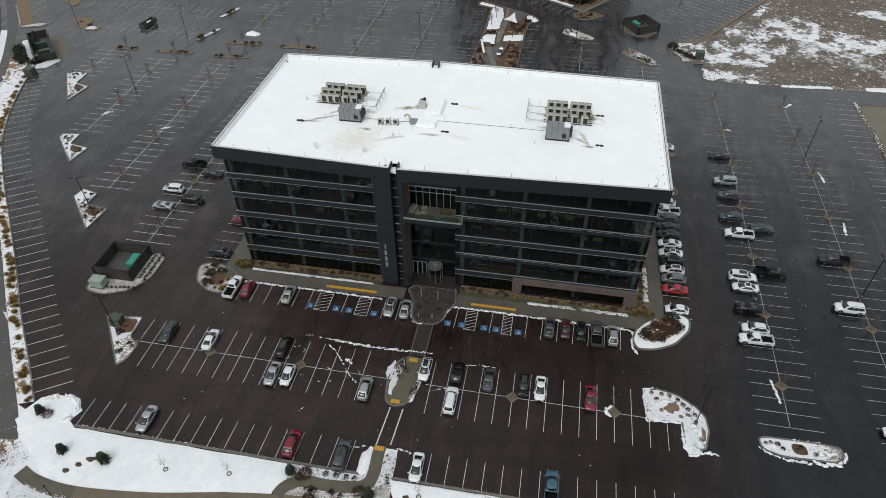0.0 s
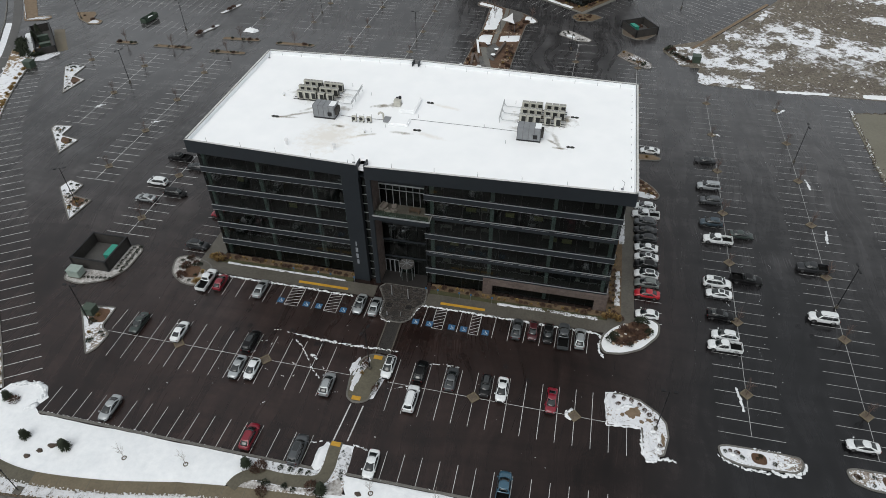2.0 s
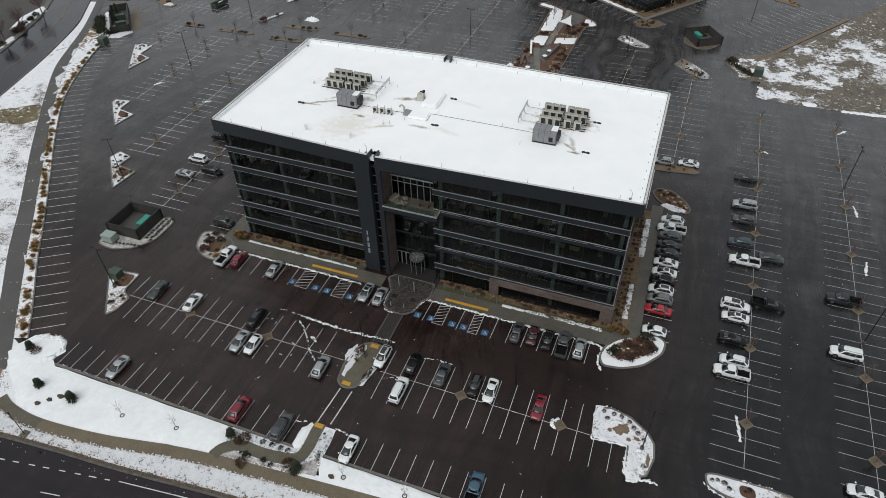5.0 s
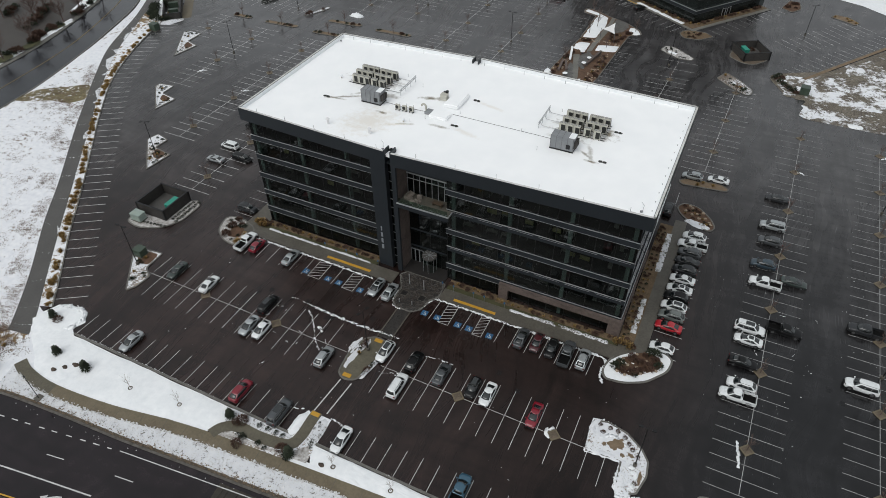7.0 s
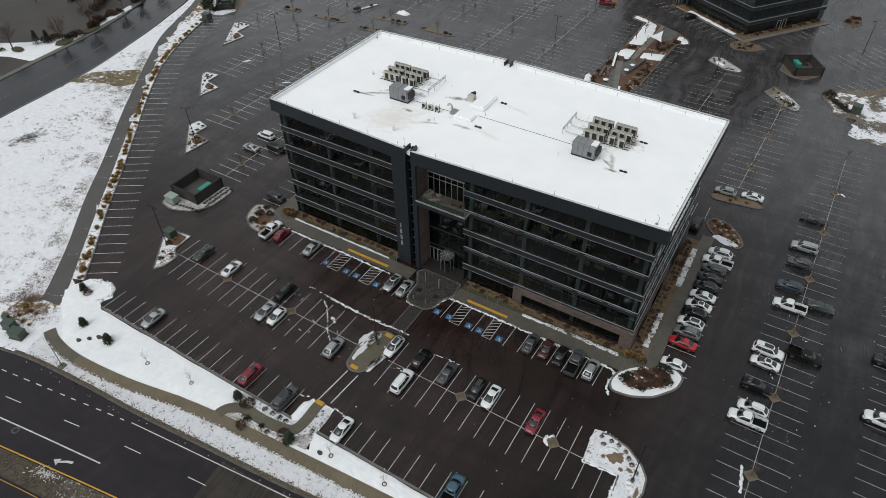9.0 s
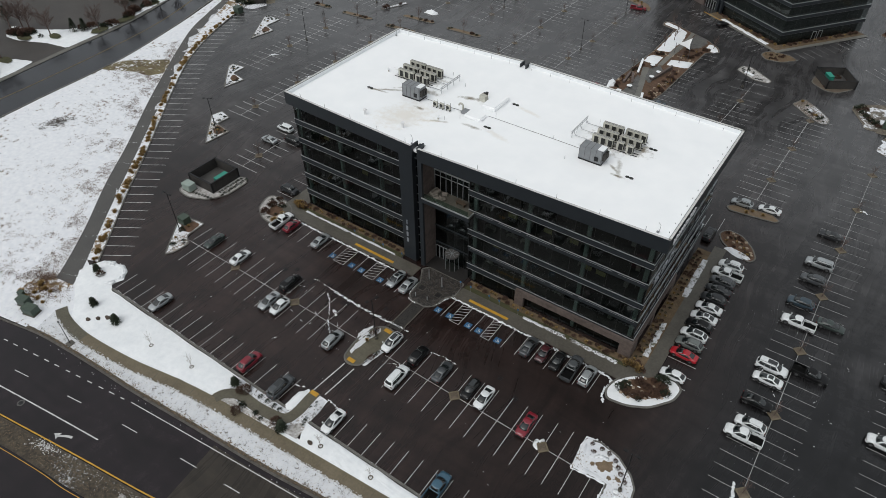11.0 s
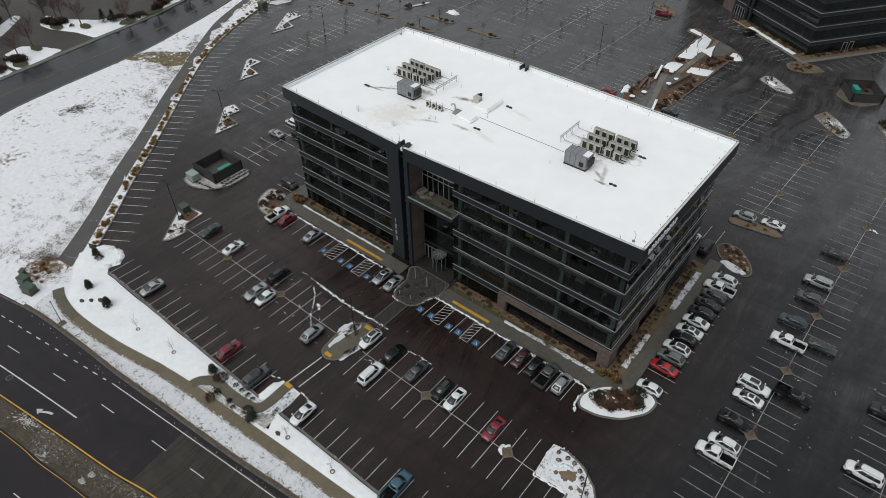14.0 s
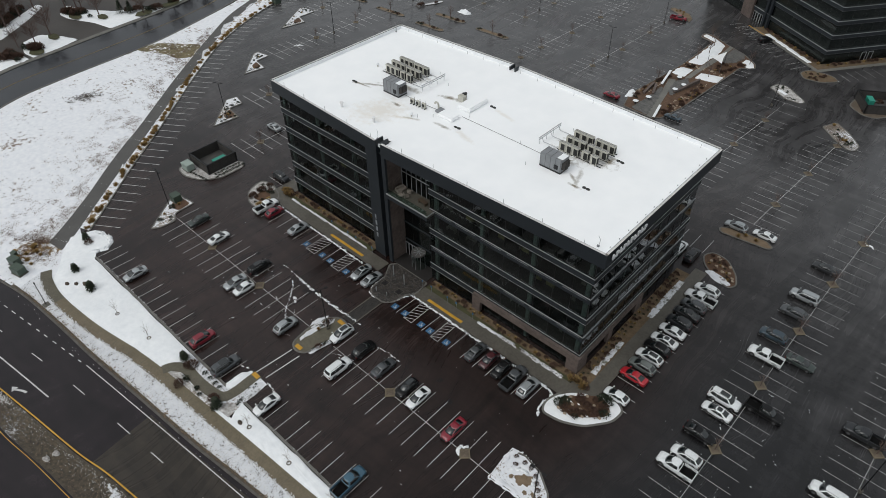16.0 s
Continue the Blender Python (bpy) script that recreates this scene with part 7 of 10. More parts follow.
slab("walk_south", 1.0, 34.0, -6.0, -3.0, 0.15, CONCRETE, "wet concrete walk before the building", "path")
slab("walk_south", 44.0, 77.4, -6.0, -3.0, 0.15, CONCRETE, "wet concrete walk before the building", "path")
slab("walk_west", -3.2, 1.0, -6.0, 34, 0.146, CONCRETE, "wet concrete walk at the west wall", "path")
slab("walk_east", 79.8, 82.2, -3.0, 36.4, 0.15, CONCRETE, "wet concrete walk beside the east stalls", "path")
bm = bmesh.new()
prism(bm, [(77.4, -6.0), (78.6, -4.3), (82.2, -1.9), (82.2, -1.5), (77.4, -1.5)], -0.1, 0.166)
thing("walk_corner", bm, CONCRETE, "wet concrete walk at the building's corner", "path", kind="structure")
slab("bed_south", 1.2, 28.9, -1.95, -0.45, 0.18, BEDSOIL, "tan mulch bed along the facade", "planting bed")
slab("bed_south", 44.2, 53.9, -1.95, -0.45, 0.18, BEDSOIL, "tan mulch bed along the facade", "planting bed")
slab("bed_south", 53.9, 77.2, -2.2, -0.92, 0.18, BEDSOIL, "tan mulch bed along the facade", "planting bed")
slab("lawn_south", 1.2, 28.9, -2.98, -1.95, 0.16, LAWN, "narrow strip of dull winter grass", "lawn")
slab("lawn_south", 44.2, 53.9, -2.98, -1.95, 0.16, LAWN, "narrow strip of dull winter grass", "lawn")
slab("lawn_south", 53.9, 77.2, -2.98, -2.2, 0.16, LAWN, "narrow strip of dull winter grass", "lawn")
slab("bed_east", 77.1, 78.9, -1.5, 34, 0.18, BEDSOIL, "brown mulch bed along the east wall", "planting bed")
slab("bed_east", 78.9, 79.8, -1.5, 34, 0.16, BEDSOIL, "strip of trodden brown mulch by the east walk", "planting bed")
snow_sheet("snow_strip", [(2, -3.2), (28, -3.2), (28, -2.75), (20, -2.6), (10, -2.7), (2, -2.6)], 0.26, DIRTY_SNOW, "thin snow strip along the walk", 1.5, 41, 0.7)
snow_sheet("snow_strip", [(57, -3.35), (76.0, -3.35), (76.0, -2.6), (66, -2.5), (57, -2.8)], 0.26, DIRTY_SNOW, "thin snow strip along the walk", 1.5, 42, 0.7)
LAWN_SNOW = material("thin_snow_on_lawn", snow_build(((0.05, 0.055, 0.03), (0.14, 0.14, 0.09)), 0.385, 2.6, 0.80, 0.5, 0.13))
for x0, x1, y0, y1 in ((78.42, 79.66, 0.6, 10.9), (78.95, 80.25, 18.3, 31.6)):
    snow_sheet("snow_strip", [(x0, y0), (x1, y0 + 0.3), (x1 + 0.03, (y0 + y1) / 2), (x1, y1), (x0 + 0.1, y1 - 0.2), (x0 - 0.05, (y0 + y1) / 2)], 0.24, LAWN_SNOW, "thin snow strip on the east lawn", 1.2, 43 + y0, 0.5)
for x in list(np.arange(1.8, 28.6, 1.05)) + list(np.arange(44.8, 76.8, 1.05)):
    shrub("rust" if rs.random() < 0.55 else "straw", x + rs.uniform(-0.3, 0.3), rs.uniform(-1.8, -0.95) - (0.2 if x > 54 else 0), rs.uniform(0.45, 0.7), 0.16)
for y in np.arange(-0.8, 33.5, 1.15):
    for x in (77.6, 78.4):
        shrub(rs.choice(("rust", "straw", "dark", "rust")), x + rs.uniform(-0.2, 0.2), y + rs.uniform(-0.3, 0.3), rs.uniform(0.35, 0.6), 0.16)
for x, y in ((-1.0, -2.2), (-0.2, -1.8), (0.6, -2.0), (0.2, -2.8), (1.2, -2.4), (77.8, -2.0), (78.6, -1.9), (76.9, -2.2), (79.3, -2.4)):
    shrub("straw", x, y, 1.3, 0.14)
    shrub("rust", x + 0.4, y + 0.3, 0.8, 0.14)
for x0, x1 in ((18.6, 28.6), (46.8, 55.2)):
    bm = bmesh.new()
    box(bm, x0, x1, -5.35, -4.75, 0.15, 0.165)
    thing("tactile_strip", bm, YELLOW, "long yellow tactile strip on the walk", "tactile plate", "tactile strips")


# Ragged berm of snow along the kerb.
def berm(pts, w, h, label, seed, gap=0.25, mat=None):
    line = smooth_line(pts, 5)
    bm = bmesh.new()
    rng = random.Random(seed)
    for p, q in zip(line, line[1:]):
        p, q = Vector(p), Vector(q)
        n = max(int((q - p).length / 0.13), 1)
        for i in range(n):
            c = p + (q - p) * (i + rng.random()) / n
            if rng.random() < gap:
                continue
            s = w * rng.uniform(0.2, 0.85)
            along = (q - p).normalized()
            k = len(bm.verts)
            lump(bm, (0, 0, 0), s * rng.uniform(0.9, 1.9), s * rng.uniform(0.5, 1.0), h * rng.uniform(0.35, 0.9), rng.random() * 50, 1.3)
            bm.verts.ensure_lookup_table()
            ang = math.atan2(along.y, along.x) + rng.uniform(-0.5, 0.5)
            mt = Matrix.Translation((c.x + rng.uniform(-0.3, 0.3) * w, c.y + rng.uniform(-0.65, 0.65) * w, fall(c.y) + 0.02)) @ Matrix.Rotation(ang, 4, "Z")
            for v in bm.verts[k:]:
                v.co = mt @ v.co
    return thing("snow_berm", bm, mat or SNOW, label, "snow", kind="stuff", smooth=True)


KB = "ragged berm of snow along the kerb"
berm([(2.2, -6.3), (10, -6.4), (17, -6.3), (30, -6.5)], 0.28, 0.15, KB, 1, 0.03)
berm([(42.3, -9.6), (42.8, -7.6), (43.6, -6.5), (45, -6.2), (52, -6.2), (60, -6.25), (75, -6.3)], 0.28, 0.16, KB, 2, 0.03)
berm([(75, -6.3), (76.4, -7.2), (76.2, -9.6), (77, -11.6)], 0.35, 0.2, KB, 3, 0.1)
berm([(36.3, -5.6), (36.1, -8.0), (36.4, -10.0)], 0.3, 0.18, KB, 4, 0.1)
berm([(36.9, -10.9), (38.6, -11.4)], 0.26, 0.14, KB, 44, 0.1)
berm([(18.5, -17.3), (21.2, -17.5), (24.1, -17.7)], 0.2, 0.08, "thin ridge of ploughed snow on the asphalt", 5, 0.75)
berm([(24.1, -17.7), (27.8, -17.85), (33.1, -18.05), (36.2, -17.9), (38.5, -17.7)], 0.30, 0.08, "thin ridge of ploughed snow on the asphalt", 55, 0.12)
berm([(38.5, -17.7), (41.9, -17.7)], 0.26, 0.1, "thin ridge of ploughed snow on the asphalt", 56, 0.3)
berm([(23.5, -18.8), (25.2, -20.2), (26.9, -22.1), (28.3, -24.0), (30.5, -25.9)], 0.20, 0.08, "thin trail of packed snow across the stalls", 6, 0.15)
for n_, (x, y) in enumerate(((24.3, -26.7), (26.1, -26.0), (25.2, -23.9), (17.2, -22.9), (17.2, -21.1), (18.1, -20.2), (19.6, -20.7), (21.0, -26.0), (23.1, -32.5), (30.3, -23.6), (34.1, -28.0), (99.4, 21.4), (102.8, 16.9), (105.2, 8.0), (107.8, 5.4), (107.2, 6.5), (108.4, 18.0), (112.9, 22.8), (99.3, 1.5), (98.5, -8.8), (98.0, -6.4), (99.3, 5.8))):
    a_ = 1.3 * n_
    berm([(x - 0.45 * math.cos(a_), y - 0.45 * math.sin(a_)), (x + 0.45 * math.cos(a_), y + 0.45 * math.sin(a_))], 0.13, 0.05, "small scrap of packed snow on the asphalt", 400 + n_, 0.35)
snow_sheet("snow_patch", rounded([(35.9, -24.8), (34.9, -23.4), (35.1, -21.6), (36.0, -20.0), (36.7, -21.7), (36.5, -24.7)], 0.3), 0.16, DIRTY_SNOW, "snow spilled off the walkway island", 1.2, 25, 0.6)
berm([(-19.5, -38.2), (-16.4, -36.9), (-14.0, -37.3), (-12.7, -39.5), (-14.2, -41.6)], 0.6, 0.4, "heaped snow at the tip of the bank", 57, 0.1)
berm([(47.6, -19.2), (50.6, -18.8), (53.2, -18.9)], 0.18, 0.06, "thin trail of packed snow across the stalls", 7, 0.4)
berm([(43.0, -25.6), (45, -24.6), (47.4, -24.0)], 0.16, 0.05, "thin trail of packed snow across the stalls", 8, 0.4)
berm([(27.4, -21.4), (28.6, -21.9)], 0.4, 0.08, "patch of packed snow in a stall", 10, 0.3)
berm([(72.2, -25.2), (71.6, -24.0), (72.6, -23.6)], 0.45, 0.2, "heap of snow beside a tree well", 11, 0.1)
berm([(98.6, -13.6), (99.0, -15.4), (99.4, -17.6)], 0.4, 0.1, "smear of snow in the stalls", 12, 0.35)
for pts in ([(-10.6, -41.4), (10, -41.5), (24, -41.7)], [(45, -41.6), (70, -41.4)]):
    berm(pts, 0.17, 0.14, KB, int(pts[0][0]) + 60, 0.45)
berm([(40.2, -36.7), (42.6, -37.2)], 0.25, 0.1, "thin ridge of snow in the stalls", 13, 0.3)
berm([(33.6, -37.6), (35.4, -36.9)], 0.25, 0.1, "thin ridge of snow in the stalls", 14, 0.3)
for a, b in ((lot(120.9, 28), lot(121.4, 31.5)), (lot(121, 46), lot(120.6, 50)), (lot(101.6, 65.8), lot(103.6, 65.6)), (lot(119.8, 80), lot(121.6, 82)), (lot(-41.4, 43), lot(-39.8, 43.6)), (lot(-60.8, 47), lot(-59, 48.6))):
    berm([a, b], 0.4, 0.25, "small heap of snow left in the lot", int(a[0] + a[1]), 0.2)
bm = bmesh.new()
rng = random.Random(77)
for _ in range(150):
    x, y = rng.choice(((rng.uniform(90, 108), rng.uniform(-20, 30)), (rng.uniform(-10, 80), rng.uniform(-35, -13)), (rng.uniform(112, 126), rng.uniform(10, 60))))
    lump(bm, (x, y, 0.01), rng.uniform(0.02, 0.10) * rng.choice((0.5, 0.7, 1.6)), rng.uniform(0.02, 0.08), 0.03, rng.random() * 9, 0.4)
thing("snow_crumbs", bm, SNOW, "scattered crumbs of snow on the asphalt", "snow", kind="stuff")

SPILL = "lumps of snow spilled over the island kerb"
berm([(78.2, -19.0), (80, -18.6), (82.6, -19.4)], 0.3, 0.16, SPILL, 101, 0.3)
berm([(83.4, -25.6), (83.5, -28.6), (84.6, -30.0), (87.0, -29.2), (88.2, -29.6)], 0.36, 0.22, SPILL, 102, 0.15)
berm([(94.6, -26.9), (97.4, -28.2), (102, -28.4)], 0.28, 0.16, SPILL, 103, 0.3)
berm([(102.4, -28.2), (105.6, -28.0), (107.0, -26.9), (107.4, -25.4)], 0.42, 0.25, SPILL, 104, 0.1)
berm([(99.6, -24.8), (104, -24.6)], 0.3, 0.2, SPILL, 105, 0.25)
berm([(84.4, -38.2), (86.9, -37.8), (88.3, -39.6)], 0.3, 0.16, SPILL, 106, 0.3)
berm([(79.6, -21.6), (82.4, -20.6), (84.2, -22.4)], 0.5, 0.2, "soft heap of snow on the island", 107, 0.3)
berm([(84.4, -24.4), (86.2, -26.2), (85.4, -28.4)], 0.6, 0.28, "soft heap of snow on the island", 108, 0.2)
berm([(96.4, -26.2), (98.8, -26.6)], 0.5, 0.2, "soft heap of snow on the island", 109, 0.3)
berm([(102.4, -26.4), (105.6, -26.4)], 0.6, 0.24, "soft heap of snow on the island", 110, 0.25)

# Drains and manhole covers in the asphalt, and small blue signs at the accessible stalls.
for x, y, r in ((65.0, -19.1, 0), (12.1, -18.8, 0), (28.4, -18.9, 0), (35.2, -15.6, 0), (113.1, 0.9, 0)):
    th = empty("storm_drain", pose(x, y, 0.0, 0, 0, r), "dark iron storm drain set in the asphalt", "drain", "storm drains")
    bm = bmesh.new()
    for s in (-0.42, 0.34):
        box(bm, -0.42, 0.42, s, s + 0.08, -0.05, 0.016)
        box(bm, s, s + 0.08, -0.34, 0.34, -0.05, 0.016)
    part("frame", bm, BLACK_METAL, th)
    for i in range(6):
        bm = bmesh.new()
        box(bm, -0.33 + 0.115 * i, -0.27 + 0.115 * i, -0.34, 0.34, -0.05, 0.012)
        part("grate_bar", bm, BLACK_METAL, th)
th = empty("manhole_cover", pose(-0.8, -65.9, 0.0), "round iron manhole cover in the road", "manhole cover")
bm = bmesh.new()
tube(bm, (0, 0, -0.05), (0, 0, 0.02), 0.36, 0.36, 18)
part("lid", bm, BLACK_METAL, th)
bm = bmesh.new()
for i in range(18):
    a0, a1 = 2 * math.pi * i / 18, 2 * math.pi * (i + 1) / 18
    prism(bm, [(0.38 * math.cos(a0), 0.38 * math.sin(a0)), (0.38 * math.cos(a1), 0.38 * math.sin(a1)), (0.62 * math.cos(a1), 0.62 * math.sin(a1)), (0.62 * math.cos(a0), 0.62 * math.sin(a0))], -0.05, 0.016)
bmesh.ops.remove_doubles(bm, verts=bm.verts[:], dist=0.001)
part("collar", bm, PAVER_WALK, th, "grey concrete collar")
for x in (17.0, 22.1, 24.6, 29.4, 43.6, 45.9, 50.0, 52.2, 56.2):
    th = empty("parking_sign", pose(x, -3.2, 0.15), "small blue accessible parking sign on a post", "sign", "parking signs")
    bm = bmesh.new()
    tube(bm, (0, 0, 0), (0, 0, 1.75), 0.03, 0.03, 6)
    part("post", bm, GREY_METAL, th)
    bm = bmesh.new()
    box(bm, -0.16, 0.16, -0.05, -0.03, 1.3, 1.78)
    part("plate", bm, BLUE_PAINT, th, "blue sign plate")

# Entrance forecourt of pavers, with bollards and grates.
FORE = rounded([(34.2, -3.2), (35.2, -1.9), (43.7, -1.9), (44.0, -5.8), (42.9, -6.9), (42.4, -10.0), (40.9, -11.3), (37.6, -11.3), (36.3, -10.1), (36.1, -6.2)], 0.5, 3)
bm = bmesh.new()
prism(bm, FORE, -0.1, 0.135)
fore = thing("forecourt", bm, CURB, "kerbed forecourt of dark mixed pavers", "pavement", kind="structure")
PAVE_MATS = [rough_mat("charcoal_paver", (0.014, 0.0125, 0.012), (0.026, 0.023, 0.022), 3, .8, .55, .3), rough_mat("brown_paver", (0.03, 0.023, 0.019), (0.048, 0.038, 0.032), 3, .8, .55, .3), rough_mat("grey_paver", (0.05, 0.046, 0.042), (0.085, 0.078, 0.07), 3, .8, .55, .3)]
core = inset(FORE, 0.25)
blobs = [bmesh.new() for _ in PAVE_MATS]
for j in range(46):
    x = 34.0
    y = -12.2 + 0.23 * j
    while x < 44.2:
        w = rng.choice((0.23, 0.34, 0.45))
        if inside((x + w / 2, y + 0.1), core):
            box(blobs[rng.choice((0, 0, 1, 1, 2))], x + 0.01, x + w - 0.01, y + 0.01, y + 0.22, 0.13, 0.145 + 0.006 * rng.random())
        x += w
box(blobs[0], 34.25, 43.1, -1.9, 1.6, -0.1, 0.14)
for bmx, mt in zip(blobs, PAVE_MATS):
    tagged(part("paver_field", bmx, mt, fore), kind="stuff")
for x, y in ((37.3, -4.8), (40.6, -5.2), (37.8, -9.9), (40.3, -9.6)):
    tall = y > -7
    th = empty("light_bollard", pose(x, y, 0.14), "slim pale light column on the forecourt" if tall else "short steel bollard on the forecourt", "bollard", "forecourt bollards")
    bm = bmesh.new()
    tube(bm, (0, 0, 0), (0, 0, 2.6 if tall else 1.0), 0.09, 0.09, 10)
    part("column", bm, ALU, th)
    bm = bmesh.new()
    tube(bm, (0, 0, 0), (0, 0, 0.06), 0.16, 0.16, 10)
    part("base_ring", bm, BLACK_METAL, th)
for x, y in ((37.5, -7.4), (41.2, -7.3)):
    th = empty("tree_grate", pose(x, y, 0.145), "dark square tree grate in the pavers", "grate", "forecourt grates")
    bm = bmesh.new()
    for i in range(8):
        box(bm, -0.6 + 0.15 * i, -0.5 + 0.15 * i, -0.6, 0.6, 0, 0.02)
    part("grating", bm, BLACK_METAL, th)
    bm = bmesh.new()
    for a in ((-0.7, 0.7, -0.7, -0.6), (-0.7, 0.7, 0.6, 0.7), (-0.7, -0.6, -0.6, 0.6), (0.6, 0.7, -0.6, 0.6)):
        box(bm, *a, 0, 0.025)
    part("frame", bm, CONCRETE, th)
for x, y in ((60.9, -17.0), (111.0, 2.8), (22.0, -17.0), (14.0, -17.4), (27.5, -19.0)):
    th = empty("storm_drain", pose(x, y, 0.0), "dark storm drain grate in the asphalt", "drain", "storm drains")
    for i in range(6):
        bm = bmesh.new()
        box(bm, -0.4 + 0.14 * i, -0.32 + 0.14 * i, -0.4, 0.4, 0.0, 0.012)
        part("bar", bm, BLACK_METAL, th)
    for s in (-0.45, 0.4):
        bm = bmesh.new()
        box(bm, -0.44, 0.46, s, s + 0.05, 0.0, 0.014)
        part("frame_side", bm, BLACK_METAL, th)


# ---- bin enclosures and utility cabinets ----
def enclosure(x, y, w, d, h, turn, label, bins, pad, mats):
    z = fall(y)
    th = empty("bin_enclosure", pose(x, y, z, 0, 0, turn), label, "enclosure")
    for nm, b in (("wall", (-w / 2, w / 2, d / 2 - 0.3, d / 2, 0, h)), ("wall", (-w / 2, -w / 2 + 0.3, -d / 2, d / 2 - 0.3, 0, h)), ("wall", (w / 2 - 0.3, w / 2, -d / 2, d / 2 - 0.3, 0, h)), ("wall", (-w / 2 + 0.3, w / 2 - 0.3, -d / 2, -d / 2 + 0.3, 0, h))):
        bm = bmesh.new()
        box(bm, *b)
        wl_ = part(nm, bm, BLOCK, th, "dark block wall")
        bm = bmesh.new()
        box(bm, b[0] - 0.04, b[1] + 0.04, b[2] - 0.04, b[3] + 0.04, h, h + 0.1)
        part("coping", bm, BLACK_METAL, wl_)
        bm = bmesh.new()
        if b[1] - b[0] > b[3] - b[2]:
            for r in range(int(h / 0.2)):
                for c in range(int((b[1] - b[0]) / 0.4)):
                    X = b[0] + 0.4 * c + (0.2 if r % 2 else 0)
                    Y = b[2] if b[2] < 0 else b[3]
                    box(bm, X + 0.01, min(X + 0.39, b[1]), Y - (0.015 if Y < 0 else 0), Y + (0 if Y < 0 else 0.015), 0.2 * r + 0.01, 0.2 * r + 0.19)
        else:
            for r in range(int(h / 0.2)):
                for c in range(int((b[3] - b[2]) / 0.4)):
                    Y = b[2] + 0.4 * c + (0.2 if r % 2 else 0)
                    X = b[0] if b[0] < 0 else b[1]
                    box(bm, X - (0.015 if X < 0 else 0), X + (0 if X < 0 else 0.015), Y + 0.01, min(Y + 0.39, b[3]), 0.2 * r + 0.01, 0.2 * r + 0.19)
        tagged(part("blockwork", bm, BLOCK, wl_), kind="stuff")
    for sx in (-1, 1):
        for sy in (-1, 1):
            bm = bmesh.new()
            cx_, cy_ = sx * (w / 2 - 0.15), sy * (d / 2 - 0.15)
            box(bm, cx_ - 0.22, cx_ + 0.22, cy_ - 0.22, cy_ + 0.22, 0, h + 0.16)
            part("corner_post", bm, BLACK_METAL, th, "black steel corner post")
    bm = bmesh.new()
    box(bm, -w / 2 + 0.3, w / 2 - 0.3, -d / 2 + 0.3, d / 2 - 0.3, 0, 0.2)
    part("floor_slab", bm, PAVER_WALK, th, "wet grey floor slab")
    for bx, by, mt in bins:
        m = pose(x, y, z, 0, 0, turn) @ pose(bx, by, 0.2, 0, 0, 90)
        bn = empty("dumpster", m, "teal steel dumpster with closed lid" if mt is TEAL else "dark green steel dumpster", "dumpster")
        bm = bmesh.new()
        prism(bm, [(-1.6, -0.7), (1.6, -0.7), (1.6, 0.7), (-1.6, 0.7)], 0.12, 1.7)
        bd = part("body", bm, mt, bn)
        for i in range(5):
            bm = bmesh.new()
            box(bm, -1.45 + 0.7 * i, -1.35 + 0.7 * i, -0.76, 0.76, 0.2, 1.6)
            part("rib", bm, mt, bd)
        bm = bmesh.new()
        prism(bm, [(-1.65, -0.76), (1.65, -0.76), (1.65, 0.76), (-1.65, 0.76)], 1.7, 1.84)
        part("lid", bm, mt, bn)
        bm = bmesh.new()
        for s in (-1.2, 1.2):
            box(bm, s - 0.1, s + 0.1, -0.6, 0.6, 0, 0.12)
        part("skid", bm, BLACK_METAL, bn)
    return th


island("kerbed pad with rocks and snow round the bin walls", [(-27.6, -13.9), (-23.5, -14.7), (-18.8, -12.8), (-16.2, -9), (-16.2, -2.8), (-18.2, -1.6), (-19.4, -2.4), (-27.4, -2.6)], GRAVEL, "rock mulch with snow", 1.4, [], seed=31)
enclosure(-23.3, -6.4, 7.8, 7.8, 2.6, 0, "dark block bin enclosure with teal dumpster inside", [(2.3, 0.3, TEAL)], None, None)
for i in range(9):
    shrub("dark", -17.2 - 0.15 * (i % 2), -9.6 + 0.9 * i, 0.75)
    shrub("dark", -18.4 - 0.15 * (i % 2), -9.2 + 0.8 * i, 0.6)
for i in range(7):
    shrub("dark", -23.4 + 0.85 * i, -12.6 + 0.12 * i, 0.6)
island("kerbed pad round the far bin walls", [(78.9, 134.4), (83.4, 131.0), (86.8, 131.2), (90.4, 136.0), (90.2, 141.0), (85, 145.4), (79.2, 140)], WELL_MULCH, "brown mulch", 1.4, [("rust", 6, 0.8)], seed=32)
enclosure(84.8, 138.4, 8.6, 9.0, 2.6, 32, "dark block bin enclosure with teal dumpster inside", [(-1.5, 1.0, TEAL)], None, None)
enclosure(-106.2, 84.4, 20.5, 6.0, 2.6, -48, "long dark block bin enclosure beyond the lot", [(-1.9, 0.1, GREEN_BOX), (4.6, 0.2, GREEN_BOX)], None, None)
sheet("enclosure_pad", [(-112.2, 96.6), (-109.3, 98.0), (-95.2, 81.2), (-96.4, 79.0), (-99.0, 80.0)], 0.02, TANWALK, "pale concrete apron of the enclosure", "pavement")
snow_sheet("snow_patch", rounded([(-102.2, 72.2), (-100.2, 74.4), (-96.8, 79.2), (-95.2, 77.7), (-95.7, 71.4), (-99.3, 70.0)], 0.6), 0.25, DIRTY_SNOW, "snow round the far enclosure", 1.0, 51)
